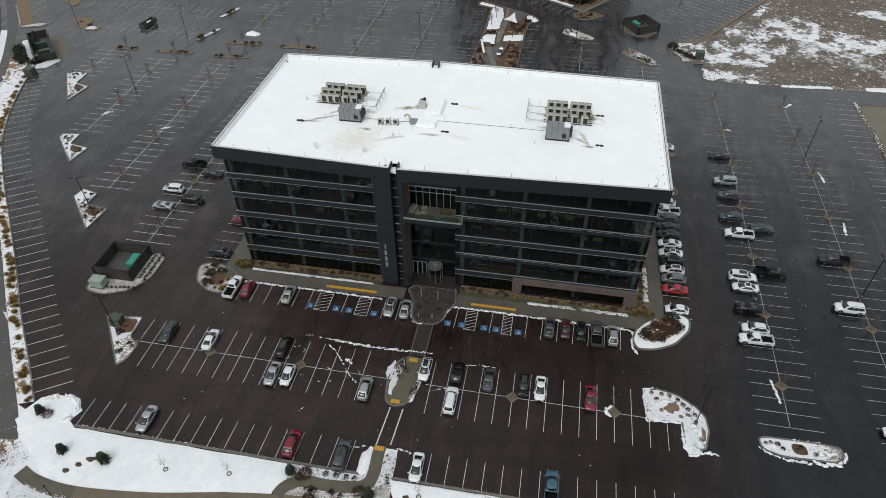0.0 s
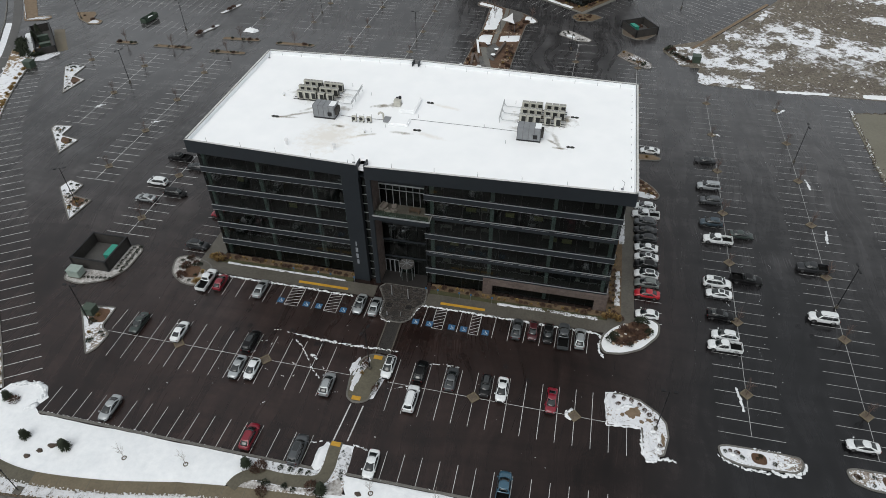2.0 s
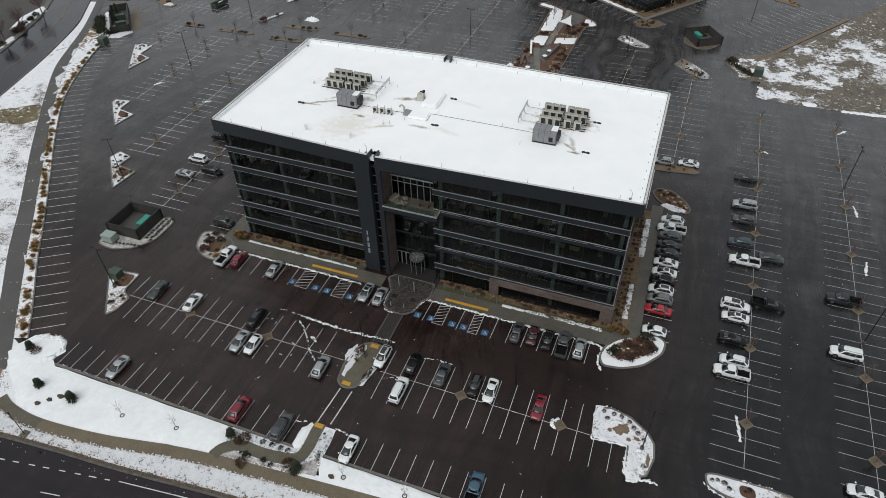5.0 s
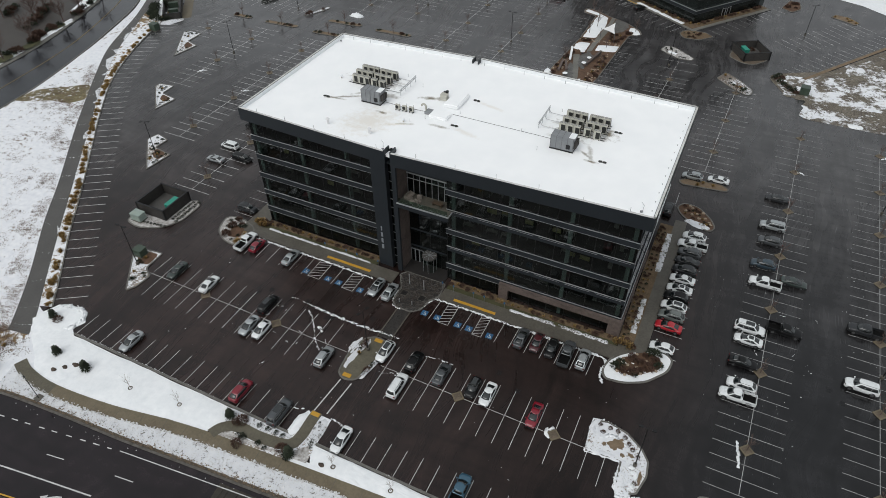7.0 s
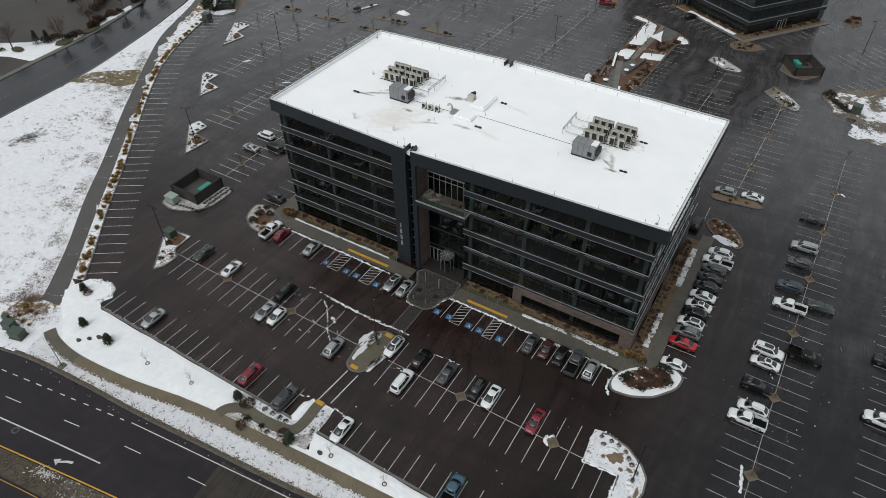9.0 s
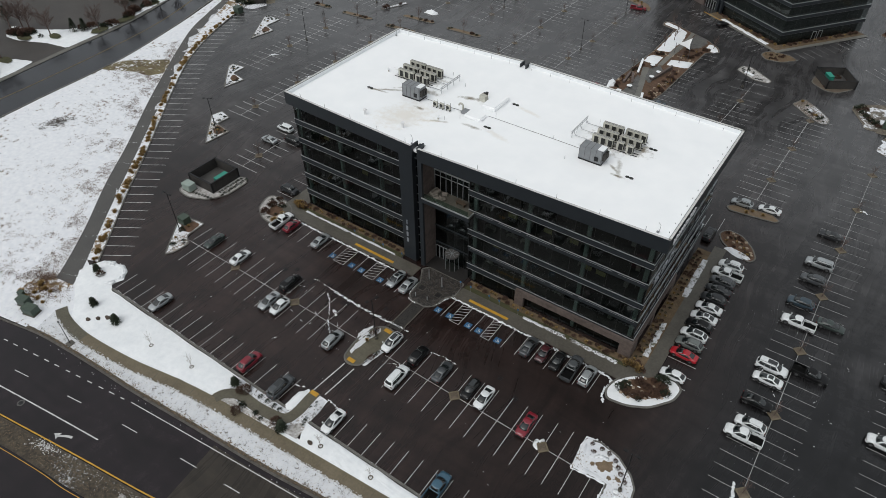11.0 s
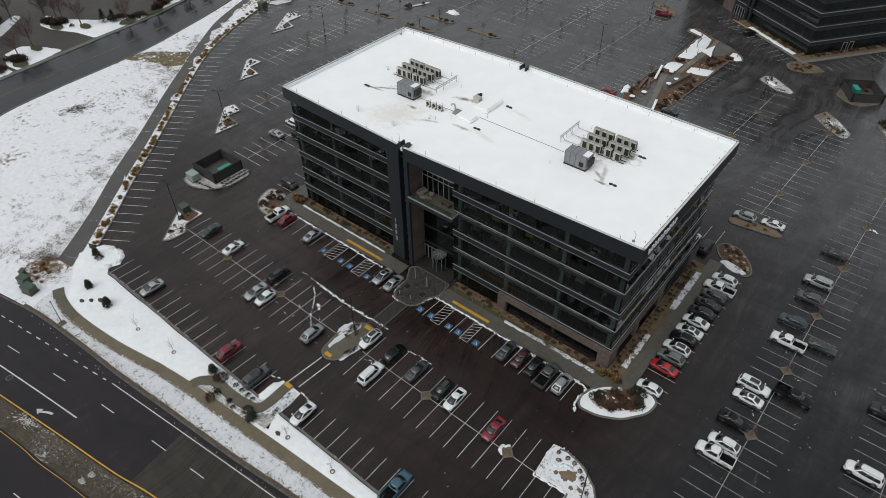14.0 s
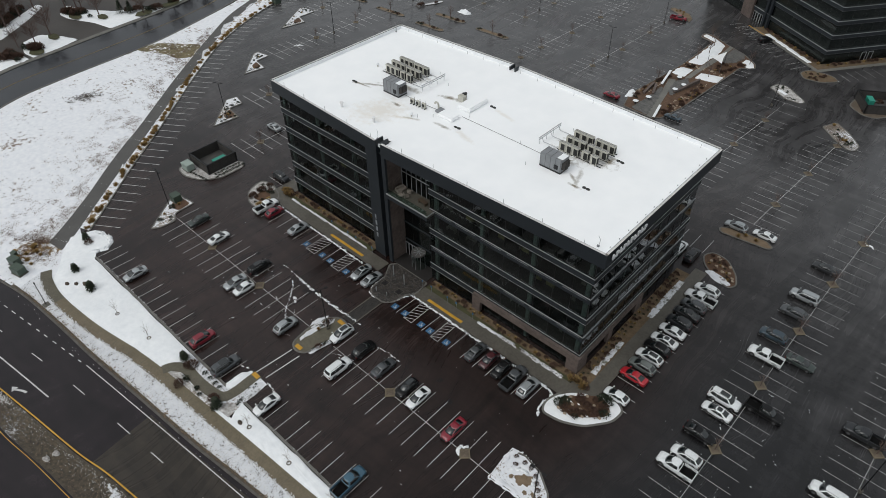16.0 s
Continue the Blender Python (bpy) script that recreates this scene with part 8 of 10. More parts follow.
snow_sheet("snow_patch", rounded([(-118.9, 91.1), (-117.0, 92.4), (-103.8, 75.8), (-103.0, 71.8), (-108, 76)], 0.6), 0.25, SNOW, "snow behind the far enclosure", 1.0, 59)


def rolloff(x, y, turn):
    th = empty("rolloff_container", pose(x, y, fall(y), 0, 0, turn), "dark green steel container with snow inside", "container")
    for b_ in ((-3.2, 3.2, -1.2, -1.1, 0.3, 1.7), (-3.2, 3.2, 1.1, 1.2, 0.3, 1.7), (-3.2, -3.1, -1.1, 1.1, 0.3, 1.7), (3.1, 3.2, -1.1, 1.1, 0.3, 1.9)):
        bm = bmesh.new()
        box(bm, *b_)
        part("side", bm, GREEN_BOX, th)
    bm = bmesh.new()
    box(bm, -3.1, 3.1, -1.1, 1.1, 0.2, 0.45)
    part("floor", bm, BLACK_METAL, th)
    for i in range(9):
        for s in (-1.26, 1.2):
            bm = bmesh.new()
            box(bm, -3.0 + 0.74 * i, -2.9 + 0.74 * i, s, s + 0.06, 0.35, 1.65)
            part("rib", bm, GREEN_BOX, th)
    bm = bmesh.new()
    for s in (-0.7, 0.6):
        box(bm, -3.0, 3.0, s, s + 0.14, 0, 0.2)
    part("runner", bm, BLACK_METAL, th)
    bm = bmesh.new()
    lump(bm, (0.8, 0, 0.8), 1.2, 0.8, 0.6, 3, 0.4, 2)
    part("snow_heap", bm, SNOW, th)


rolloff(-85.6, 112.6, 80)
island("rounded end island of tan gravel and snow", [(-116.6, 114.0), (-110.1, 116.4), (-107.8, 114.2), (-106.3, 109.9), (-101.5, 108.7), (-100.4, 105.1), (-103.6, 103.7), (-110.9, 107.9)], TANMULCH, "tan gravel with melting snow", 1.2, [("rust", 2, 0.8)], seed=71)
snow_sheet("snow_patch", rounded([(-106.0, 104.6), (-101.6, 105.2), (-102.0, 107.8), (-106.0, 109.0)], 0.6), 0.28, DIRTY_SNOW, "melting snow on the end island", 1.0, 64)
island("rounded end island of tan gravel and snow", [(-131, 131.4), (-125.3, 132.6), (-122.2, 127.1), (-124.6, 124.9)], TANMULCH, "tan gravel with melting snow", 1.2, [], seed=72)


def cabinet(x, y, w, d, h, mat, label, turn=0):
    th = empty("utility_cabinet", pose(x, y, fall(y) + 0.1, 0, 0, turn), label, "utility cabinet", "utility cabinets")
    bm = bmesh.new()
    box(bm, -w / 2, w / 2, -d / 2, d / 2, 0.1, h)
    bmesh.ops.bevel(bm, geom=bm.edges[:], offset=0.05, segments=2, affect="EDGES")
    bd = part("casing", bm, mat, th)
    bm = bmesh.new()
    prism(bm, [(-w / 2 - 0.04, -d / 2 - 0.04), (w / 2 + 0.04, -d / 2 - 0.04), (w / 2 + 0.04, d / 2 + 0.04), (-w / 2 - 0.04, d / 2 + 0.04)], h - 0.02, h + 0.07)
    part("lid", bm, mat, th)
    bm = bmesh.new()
    for s in (-1, 1):
        box(bm, min(0.01 * s, s * (w / 2 - 0.05)), max(0.01 * s, s * (w / 2 - 0.05)), -d / 2 - 0.015, -d / 2, 0.15, h - 0.1)
    part("door", bm, mat, bd)
    bm = bmesh.new()
    box(bm, -w / 2 - 0.15, w / 2 + 0.15, -d / 2 - 0.15, d / 2 + 0.15, -0.05, 0.1)
    part("pad", bm, CONCRETE, th)


cabinet(-25.2, -12.2, 2.6, 1.9, 1.7, PALE_GREEN, "pale green utility cabinet beside the bin walls")
cabinet(-16.3, -20.6, 2.0, 1.8, 1.6, GREEN_BOX, "dark green transformer cabinet on the island")
cabinet(-18.4, -53.9, 2.5, 1.7, 1.5, GREEN_BOX, "dark green utility cabinet by the road", 15)
cabinet(-21.6, -53.4, 2.1, 1.5, 1.5, GREEN_BOX, "dark green utility cabinet by the road", 15)
cabinet(-24.0, -52.6, 1.0, 0.9, 1.1, GREEN_BOX, "small dark green utility cabinet by the road", 15)
cabinet(-96.2, 65.6, 2.6, 2.2, 2.2, GREEN_BOX, "dark green transformer cabinet by the far walls")
cabinet(102.0, 117.6, 2.4, 2.4, 2.2, GREEN_BOX, "dark green transformer cabinet by the field")
for i in range(9):
    shrub("straw", -21 + rs.uniform(-5, 6), -50.5 + rs.uniform(-2, 2), rs.uniform(0.7, 1.2), 0.05)


# ---- garden walk between the north lots ----
PL = [(26.5, 149.5), (26.1, 152.6), (27.8, 153.7), (30.6, 152.9), (36.0, 149.6), (43.0, 146.5), (48.7, 142.1), (50.2, 138.8), (46.4, 136.0), (46.0, 128), (45.6, 99.5), (44.6, 88.4), (42.7, 86.4), (33.4, 87.4), (32.2, 91.0), (30.6, 95.5), (30.7, 105.4), (31.6, 128.4), (31.4, 148.0)]
island("garden strip of mulch, snow and paving between lots", PL, MULCH, "brown mulch", 0.8, [], seed=33)
sheet("garden_path", [(41.1, 86.6), (42.7, 86.6), (35.5, 115.0), (33.6, 114.3)], 0.19, DRY_CONCRETE, "wet concrete garden path", "path")
sheet("garden_path", [(36.8, 118.0), (36.6, 126.4), (37.5, 143.8), (37.2, 149.0), (38.6, 148.4), (39.0, 135.4), (38.2, 125.2), (38.2, 119)], 0.185, DRY_CONCRETE, "wet concrete garden path", "path")
GARDEN_PAVING = rough_mat("grey_garden_pavers", (0.05, 0.05, 0.048), (0.17, 0.165, 0.155), 2.6, 0.6, 0.6, 0.6, 0.04)


def paved(pts, lift, label, size=0.55):
    """A terrace of square pavers over a bed, cut to the outline."""
    ob = sheet("garden_terrace", pts, lift - 0.02, PAVER_WALK, label, "path")
    bm = bmesh.new()
    x0, x1, y0, y1 = min(p[0] for p in pts), max(p[0] for p in pts), min(p[1] for p in pts), max(p[1] for p in pts)
    for j in range(int((y1 - y0) / size)):
        for i in range(int((x1 - x0) / size)):
            x, y = x0 + size * (i + 0.5 * (j % 2)), y0 + size * j
            if inside((x + size / 2, y + size / 2), pts):
                z = fall(y)
                box(bm, x + 0.02, x + size - 0.02, y + 0.02, y + size - 0.02, z + lift - 0.1, z + lift + 0.02 * random.random())
    tagged(part("paver_field", bm, GARDEN_PAVING, ob), kind="stuff")


paved([(35.6, 88.2), (41.0, 87.2), (38.6, 96.5), (36.0, 106.0), (34.6, 107.5), (35.6, 97)], 0.2, "grey paved seating corner of the garden")
paved([(37.4, 106.2), (35.7, 114.2), (37.6, 118.4), (40.4, 114.6), (39.6, 103.8)], 0.2, "grey paved seating terrace in the garden")
paved([(39.0, 147.6), (43.0, 146.2), (44.6, 143), (43.6, 138.4), (40.7, 135.6), (39.2, 137)], 0.2, "grey paved terrace by the shade sail")
# Low garden walls, capped with snow or brown stone.
for p_, q_, mt_, lb_ in (((43.2, 86.6), (41.4, 93.6), SNOW, "low garden wall under a cap of snow"), ((34.2, 108.4), (32.0, 118.0), SNOW, "low garden wall under a cap of snow"), ((39.4, 106.0), (41.4, 118.2), STONE, "low brown stone garden wall"), ((33.4, 99.0), (32.6, 106.6), STONE, "low brown stone garden wall"), ((35.6, 100.4), (33.4, 106.4), STONE, "low brown stone garden wall")):
    d_ = (Vector(q_) - Vector(p_)).normalized()
    s_ = Vector((-d_.y, d_.x)) * 0.28
    z_ = fall(p_[1])
    bm = bmesh.new()
    prism(bm, [tuple(Vector(p_) + s_), tuple(Vector(p_) - s_), tuple(Vector(q_) - s_), tuple(Vector(q_) + s_)], fall(q_[1]) - 0.2, z_ + 0.55)
    wall_ = thing("garden_wall", bm, STONE, lb_, "wall", "garden walls")
    bm = bmesh.new()
    prism(bm, [tuple(Vector(p_) + s_ * 1.2), tuple(Vector(p_) - s_ * 1.2), tuple(Vector(q_) - s_ * 1.2), tuple(Vector(q_) + s_ * 1.2)], z_ + 0.55, z_ + 0.68)
    part("cap", bm, mt_, wall_)
sheet("paved_crosswalk", [(25.9, 154.9), (24.9, 167.6), (27.2, 166.8), (28.2, 154.5)], 0.02, COBBLE, "paved crossing over the far drive", "pavement")
for i, pts in enumerate(([(26.6, 150.2), (27.4, 153.2), (30.7, 152.0), (36.2, 148.6), (37.2, 142), (36.7, 130.0), (32.1, 128.9), (31.8, 148.4)], [(31.5, 119.1), (31.7, 124.0), (36.5, 125.5), (36.6, 118.8), (34.4, 118.3)], [(39.0, 119.8), (38.9, 125.6), (45.4, 127.2), (45.4, 121.2)], [(44.9, 138.3), (45.1, 143.4), (48.5, 141.7), (49.8, 139.2), (48.3, 137.2)])):
    snow_sheet("snow_patch", rounded(pts, 0.3), 0.34, SNOW, "clean snow on a garden bed", 0.6, 52 + i)
snow_sheet("snow_heap", rounded([(30.6, 92.9), (29.2, 98.9), (31.6, 98.6), (32.9, 95.4)], 0.7), 0.8, SNOW, "heap of ploughed snow by the garden walk", 1.0, 32, 0.8)
rgp = random.Random(8)
for kind_, count_ in (("rust", 74), ("dark", 30), ("straw", 22)):
    for _ in range(count_):
        x0_, x1_, y0_, y1_ = rgp.choice(((42.4, 45.2, 90, 119), (42.4, 45.0, 92, 119), (31.4, 33.4, 94, 116), (31.8, 36.2, 126.0, 128.2), (40.6, 45.2, 128.4, 135.4), (45, 47, 137, 139)))
        shrub(kind_, rgp.uniform(x0_, x1_), rgp.uniform(y0_, y1_), rgp.uniform(0.45, 0.85), 0.14)
for _ in range(110):
    x, y = rgp.choice(((rgp.uniform(42.0, 45.4), rgp.uniform(93, 119)), (rgp.uniform(31, 34), rgp.uniform(99, 116)), (rgp.uniform(31.8, 45.6), rgp.uniform(126.6, 128.4))))
    bm = bmesh.new()
    k_ = rgp.uniform(0.5, 1.0)
    lump(bm, (x, y, fall(y) + 0.15), 0.4 * k_, 0.34 * k_, .26 * k_, x, 0.4)
    thing("rock", bm, ROCK, "tan landscape rock on garden mulch", "rock", "garden rocks")
for cx_, cy_, rx_, ry_ in ((43.4, 97, 1.0, 1.6), (42.6, 105, 0.9, 1.8), (44.0, 112, 0.8, 1.2), (33.0, 103, 0.8, 1.6), (43.4, 132, 1.2, 1.4), (47.2, 139.8, 0.8, 0.6), (34.0, 97.2, 0.9, 1.1)):
    snow_sheet("snow_patch", ragged(cx_, cy_, rx_, ry_, rgp, 18), 0.2, PATCHY_SNOW, "thin patch of snow on garden mulch", 1.0, cx_)
th = empty("shade_sail", pose(40.9, 131.6, fall(132)), "white shade sail on posts over the garden path", "shade sail")
bm = bmesh.new()
corners = [Vector(c) for c in ((-2.9, -1.0, 3.4), (0.4, 3.8, 4.2), (2.0, -3.0, 3.2))]
mid_v = sum(corners, Vector()) / 3 - Vector((0, 0, 0.3))
vs = []
for i in range(3):
    a_, b_ = corners[i], corners[(i + 1) % 3]
    vs += [a_, (a_ + b_) / 2 * 0.8 + mid_v * 0.2]
top = [bm.verts.new(v) for v in vs]
bot = [bm.verts.new(v - Vector((0, 0, 0.03))) for v in vs]
c1, c2 = bm.verts.new(mid_v), bm.verts.new(mid_v - Vector((0, 0, 0.03)))
for i in range(6):
    j = (i + 1) % 6
    bm.faces.new((top[i], top[j], c1)), bm.faces.new((bot[j], bot[i], c2)), bm.faces.new((top[j], top[i], bot[i], bot[j]))
part("canopy", bm, SAIL, th)
for c in corners:
    bm = bmesh.new()
    tube(bm, (c.x * 1.05, c.y * 1.05, 0), (c.x * 1.05, c.y * 1.05, c.z + 0.2), 0.09, 0.08, 7)
    part("post", bm, COPING, th)
for x, y in ((35.0, 91.4), (36.2, 96.6), (39.0, 107.3), (39.4, 112.0), (36.0, 116.0)):
    th = empty("garden_table", pose(x, y, fall(y) + 0.2), "round garden table capped with snow", "table", "garden tables")
    bm = bmesh.new()
    tube(bm, (0, 0, 0), (0, 0, 0.7), 0.08, 0.08, 6)
    tube(bm, (0, 0, 0), (0, 0, 0.05), 0.4, 0.4, 10)
    part("leg", bm, BLACK_METAL, th)
    bm = bmesh.new()
    tube(bm, (0, 0, 0.7), (0, 0, 0.76), 0.85, 0.85, 14)
    part("tabletop", bm, BLACK_METAL, th)
    bm = bmesh.new()
    lump(bm, (0, 0, 0.78), 0.8, 0.8, 0.16, x, 0.2, 2)
    part("snow_cap", bm, SNOW, th)
for x, y in ((33.5, 133), (34.6, 139), (33.4, 145), (30, 151), (41.8, 123.6), (47.6, 140), (44.6, 108), (32, 110)):
    tree(x, y, 1.3, 0.2)


# ---- second office building ----
far = empty("office_building", pose(64.2, 155.2, fall(155.2), 0, 0, 0), "second charcoal office building with pale ledges", "building")
U, W_ = Vector((-0.837, 0.547)), Vector((0.592, 0.806))
LU, LW, HB = 64.0, 34.0, 26.0


def oblique(bm, a0, a1, b0, b1, z0, z1):
    pts = [tuple(U * a + W_ * b) for a, b in ((a0, b0), (a0, b1), (a1, b1), (a1, b0))]
    prism(bm, pts, z0, z1)


bm = bmesh.new()
oblique(bm, 1.0, LU - 1, 1.0, LW - 1, 0, HB)
part("core_wall", bm, INTERIOR, far)
for z0, z1 in ((0.05, 3.5), (4.7, 8.35), (9.55, 12.75), (13.95, 17.0), (18.2, 21.3), (22.5, 24.4)):
    for i in range(14):
        a0 = LU * i / 14
        bm = bmesh.new()
        oblique(bm, a0 + 0.04, a0 + LU / 14 - 0.04, 0, 0.05, z0, z1)
        part("pane", bm, GLASS, far)
    for i in range(8):
        b0 = LW * i / 8
        bm = bmesh.new()
        oblique(bm, 0, 0.05, b0 + 0.04, b0 + LW / 8 - 0.04, z0, z1)
        part("pane", bm, GLASS, far)
for k, z in enumerate((4.65, 9.5, 13.9, 18.15, 22.45)):
    out = 0.22 if k % 2 == 0 else 0.12
    bm = bmesh.new()
    oblique(bm, -out, LU + out, -out, LW + out, z - 1.15, z - 0.1)
    sp = part("spandrel", bm, PANEL, far)
    for z0_, z1_, mt_ in ((z - 0.1, z + 0.02, ALU), (z - 1.2, z - 1.15, COPING)):
        bm = bmesh.new()
        oblique(bm, -out - 0.06, LU, -out - 0.06, LW, z0_, z1_)
        part("ledge", bm, mt_, sp)
bm = bmesh.new()
oblique(bm, -1.0, LU + 1, -1.0, LW + 1, 24.6, 27.4)
part("fascia", bm, PANEL, far)
bm = bmesh.new()
oblique(bm, -0.5, LU + 0.5, -0.5, LW + 0.5, 27.4, 27.5)
part("roof", bm, ROOF_SNOW, far)
# Entrance piers and a brown panel on the lot side.
for a0, a1, mt_, lb_ in ((28.2, 29.2, PANEL, "charcoal entrance pier"), (30.2, 31.2, PANEL, "charcoal entrance pier"), (37.5, 43.0, STONE, "brown stone panel beside the entrance")):
    bm = bmesh.new()
    oblique(bm, a0, a1, -0.7, 0.4, 0, 24.6)
    part("pier", bm, mt_, far, lb_)
for i in range(4):
    bm = bmesh.new()
    for c, d, z0, z1 in ((0, 0.1, 0, 3.2), (1.1, 1.2, 0, 3.2), (0.1, 1.1, 3.05, 3.2)):
        oblique(bm, 32.0 + 1.3 * i + c, 32.0 + 1.3 * i + d, -0.16, -0.02, z0, z1)
    part("door_frame", bm, ALU, far, "bright metal door frame")
for b0 in (13.0, 15.4):
    bm = bmesh.new()
    for c, d, z0, z1 in ((0, 0.12, 0, 3), (1.5, 1.62, 0, 3), (0.12, 1.5, 2.85, 3)):
        oblique(bm, -0.14, -0.02, b0 + c, b0 + d, z0, z1)
    part("door_frame", bm, ALU, far)


def far_pts(prs):
    return [(64.2 + (U * a + W_ * b).x, 155.2 + (U * a + W_ * b).y) for a, b in prs]


sheet("walk_far", far_pts([(-4.6, -4.9), (30, -4.9), (30, -3.5), (-3.0, -3.5), (-3.0, 33), (-4.6, 33)]), 0.14, DRY_CONCRETE, "wet concrete walk round the far building", "path")
sheet("bed_far", far_pts([(-3.0, -3.5), (30, -3.5), (30, 0), (0, 0), (0, 33), (-3.0, 33)]), 0.16, BEDSOIL, "brown bed along the far building", "planting bed")
snow_sheet("snow_strip", far_pts([(1, -3.7), (25, -3.7), (25, -1.9), (1, -2.0)]), 0.3, SNOW, "snow strip along the far walk", 1, 61)
for i in range(16):
    for p in far_pts([(0.5 + 1.9 * i, -0.9)]) + (far_pts([(-1.3, 1.2 + 2.1 * i)]) if i < 15 else []):
        shrub("rust" if i % 3 else "straw", *p, rs.uniform(0.7, 1.1), 0.15)
bm = bmesh.new()
p0, p1 = (34.8, 169.1), (42.4, 164.7)
stripe(bm, p0, p1, 0.45, 0.16)
thing("tactile_strip", bm, YELLOW, "long yellow tactile strip by the far walk", "tactile plate", "tactile strips")
island("rounded mulch island at the far building's corner", [(61.2, 145.2), (63.5, 142.1), (68.5, 142.9), (72.4, 147.1), (69.6, 149.6), (64.2, 149.6), (62.0, 148.2)], BEDSOIL, "brown gravel and mulch", 1.2, [("rust", 9, 0.6), ("dark", 6, 0.6)], seed=34)
for cx_, cy_, rx_, ry_ in ((68.2, 147.6, 1.3, 0.5), (71.0, 147.4, 0.9, 0.5), (62.2, 147.0, 0.5, 1.2)):
    snow_sheet("snow_patch", ragged(cx_, cy_, rx_, ry_, rgp, 18), 0.3, SNOW, "melting snow on the corner island", 1.0, cx_)
island("rounded mulch island beyond the far stalls", [(90.6, 182.6), (94.6, 179.8), (97.4, 184.0), (96.8, 189.4), (93, 191.4)], MULCH, "brown mulch", 1.2, [("rust", 6, 1.0)], seed=35)
sheet("snow_lot", [(106, 201), (117.4, 196.5), (126, 189.5), (170, 214), (130, 250), (100, 225)], 0.05, SNOW, "snow-covered ground behind the far lot", "snow", "stuff")
island("tan end island of the north rows", [(7.0, 164.2), (7.5, 167.0), (15.0, 164.8), (17.8, 161.3), (18.2, 157.5), (15.0, 160.6)], TANMULCH, "tan gravel", 0.8, [("straw", 4, 0.8)], seed=36)
island("long tan island beyond the far stalls", [(107.0, 181.0), (108.6, 184.0), (113.1, 183.2), (116.6, 179.2), (115.1, 176.6), (110.0, 179.6)], TANMULCH, "tan gravel", 0.8, [("straw", 5, 0.8)], seed=37)
# Rocks and shrubs at the field's tip.
for x, y in ((93.4, 124.6), (94.6, 126.4), (95.2, 122.4), (96.4, 120.6), (97.8, 119.0), (99.2, 117.8)):
    shrub("dark", x, y, 2.0, 0.1)
    shrub("rust", x + 0.9, y - 0.8, 1.0, 0.1)
    bm = bmesh.new()
    lump(bm, (x - 0.6, y + 0.9, fall(y) + 0.15), 0.5, 0.45, 0.35, x, 0.4)
    thing("rock", bm, ROCK, "tan landscape rock in the snow", "rock", "landscape rocks")
# Trees and bushes beyond the far road.
for x, y, s in ((-127.1, -1.7, 1.15), (-123.2, -7.9, 0.95), (-145.6, 11.5, 1.1), (-143.0, 14.2, 1.1), (-130.9, 16.6, 1.0), (-120.7, 27.7, 1.0), (-123.2, 40.2, 1.0), (-146.3, -8.5, 1.2), (-150.2, -2.4, 1.2), (-154.5, 4.0, 1.2), (-127.6, 56, 0.9), (-140, -15, 1.2), (-136.8, 80, 1.0), (-165, 30, 1.2), (-160, 44, 1.1), (-136, 52, 1.1), (-141, 60, 1.0), (-147, 67, 1.1), (-150, 50, 1.2), (-131, 66, 0.9), (-139.5, 14.7, 1.0), (-145, -9, 1.3), (-152, -6, 1.3), (-158, -2, 1.3), (-163, 0, 1.2), (-150, -14, 1.2), (-156, -10, 1.3), (-166, -4, 1.2), (-126, -12.4, 0.8), (-147, -18, 1.2), (-160, -12, 1.2)):
    tree(x, y, s * rs.uniform(0.92, 1.08), 0.0, True)
for (xa, ya), (xb, yb), n_ in (((-140, 10.4), (-131, 14.6), 15), ((-124.6, -10.2), (-118.6, -8.6), 9), ((-126, 25), (-121, 33), 8), ((-123.4, -17), (-116, -16), 8), ((-146, -11), (-158, 1), 34), ((-150, -14), (-166, -4), 30), ((-121, -19), (-117.5, -15), 12), ((-122, -11), (-119.6, -9.6), 10), ((-141, 9.6), (-137, 14.6), 16), ((-124.4, 42), (-126.6, 54), 14), ((-121.5, 32), (-124, 44), 12), ((-130, 62), (-138, 78), 18), ((-133, 46), (-146, 66), 26), ((-150, 52), (-156, 60), 12)):
    for k in range(n_):
        u = rs.random()
        shrub(rs.choice(("dark", "rust", "dark")), xa + (xb - xa) * u + rs.uniform(-1.2, 1.2), ya + (yb - ya) * u + rs.uniform(-0.9, 0.9), rs.uniform(1.3, 2.3), 0.35)
for i in range(11):
    shrub("dark", -103.8 - 1.05 * i + rs.uniform(-.5, .5), 72.8 + 1.1 * i + rs.uniform(-.5, .5), rs.uniform(2.6, 3.6), 0.2)
for i in range(4):
    shrub("dark", -101.4 + 0.5 * i, 72.6 + 0.8 * i, rs.uniform(2.0, 2.8), 0.2)


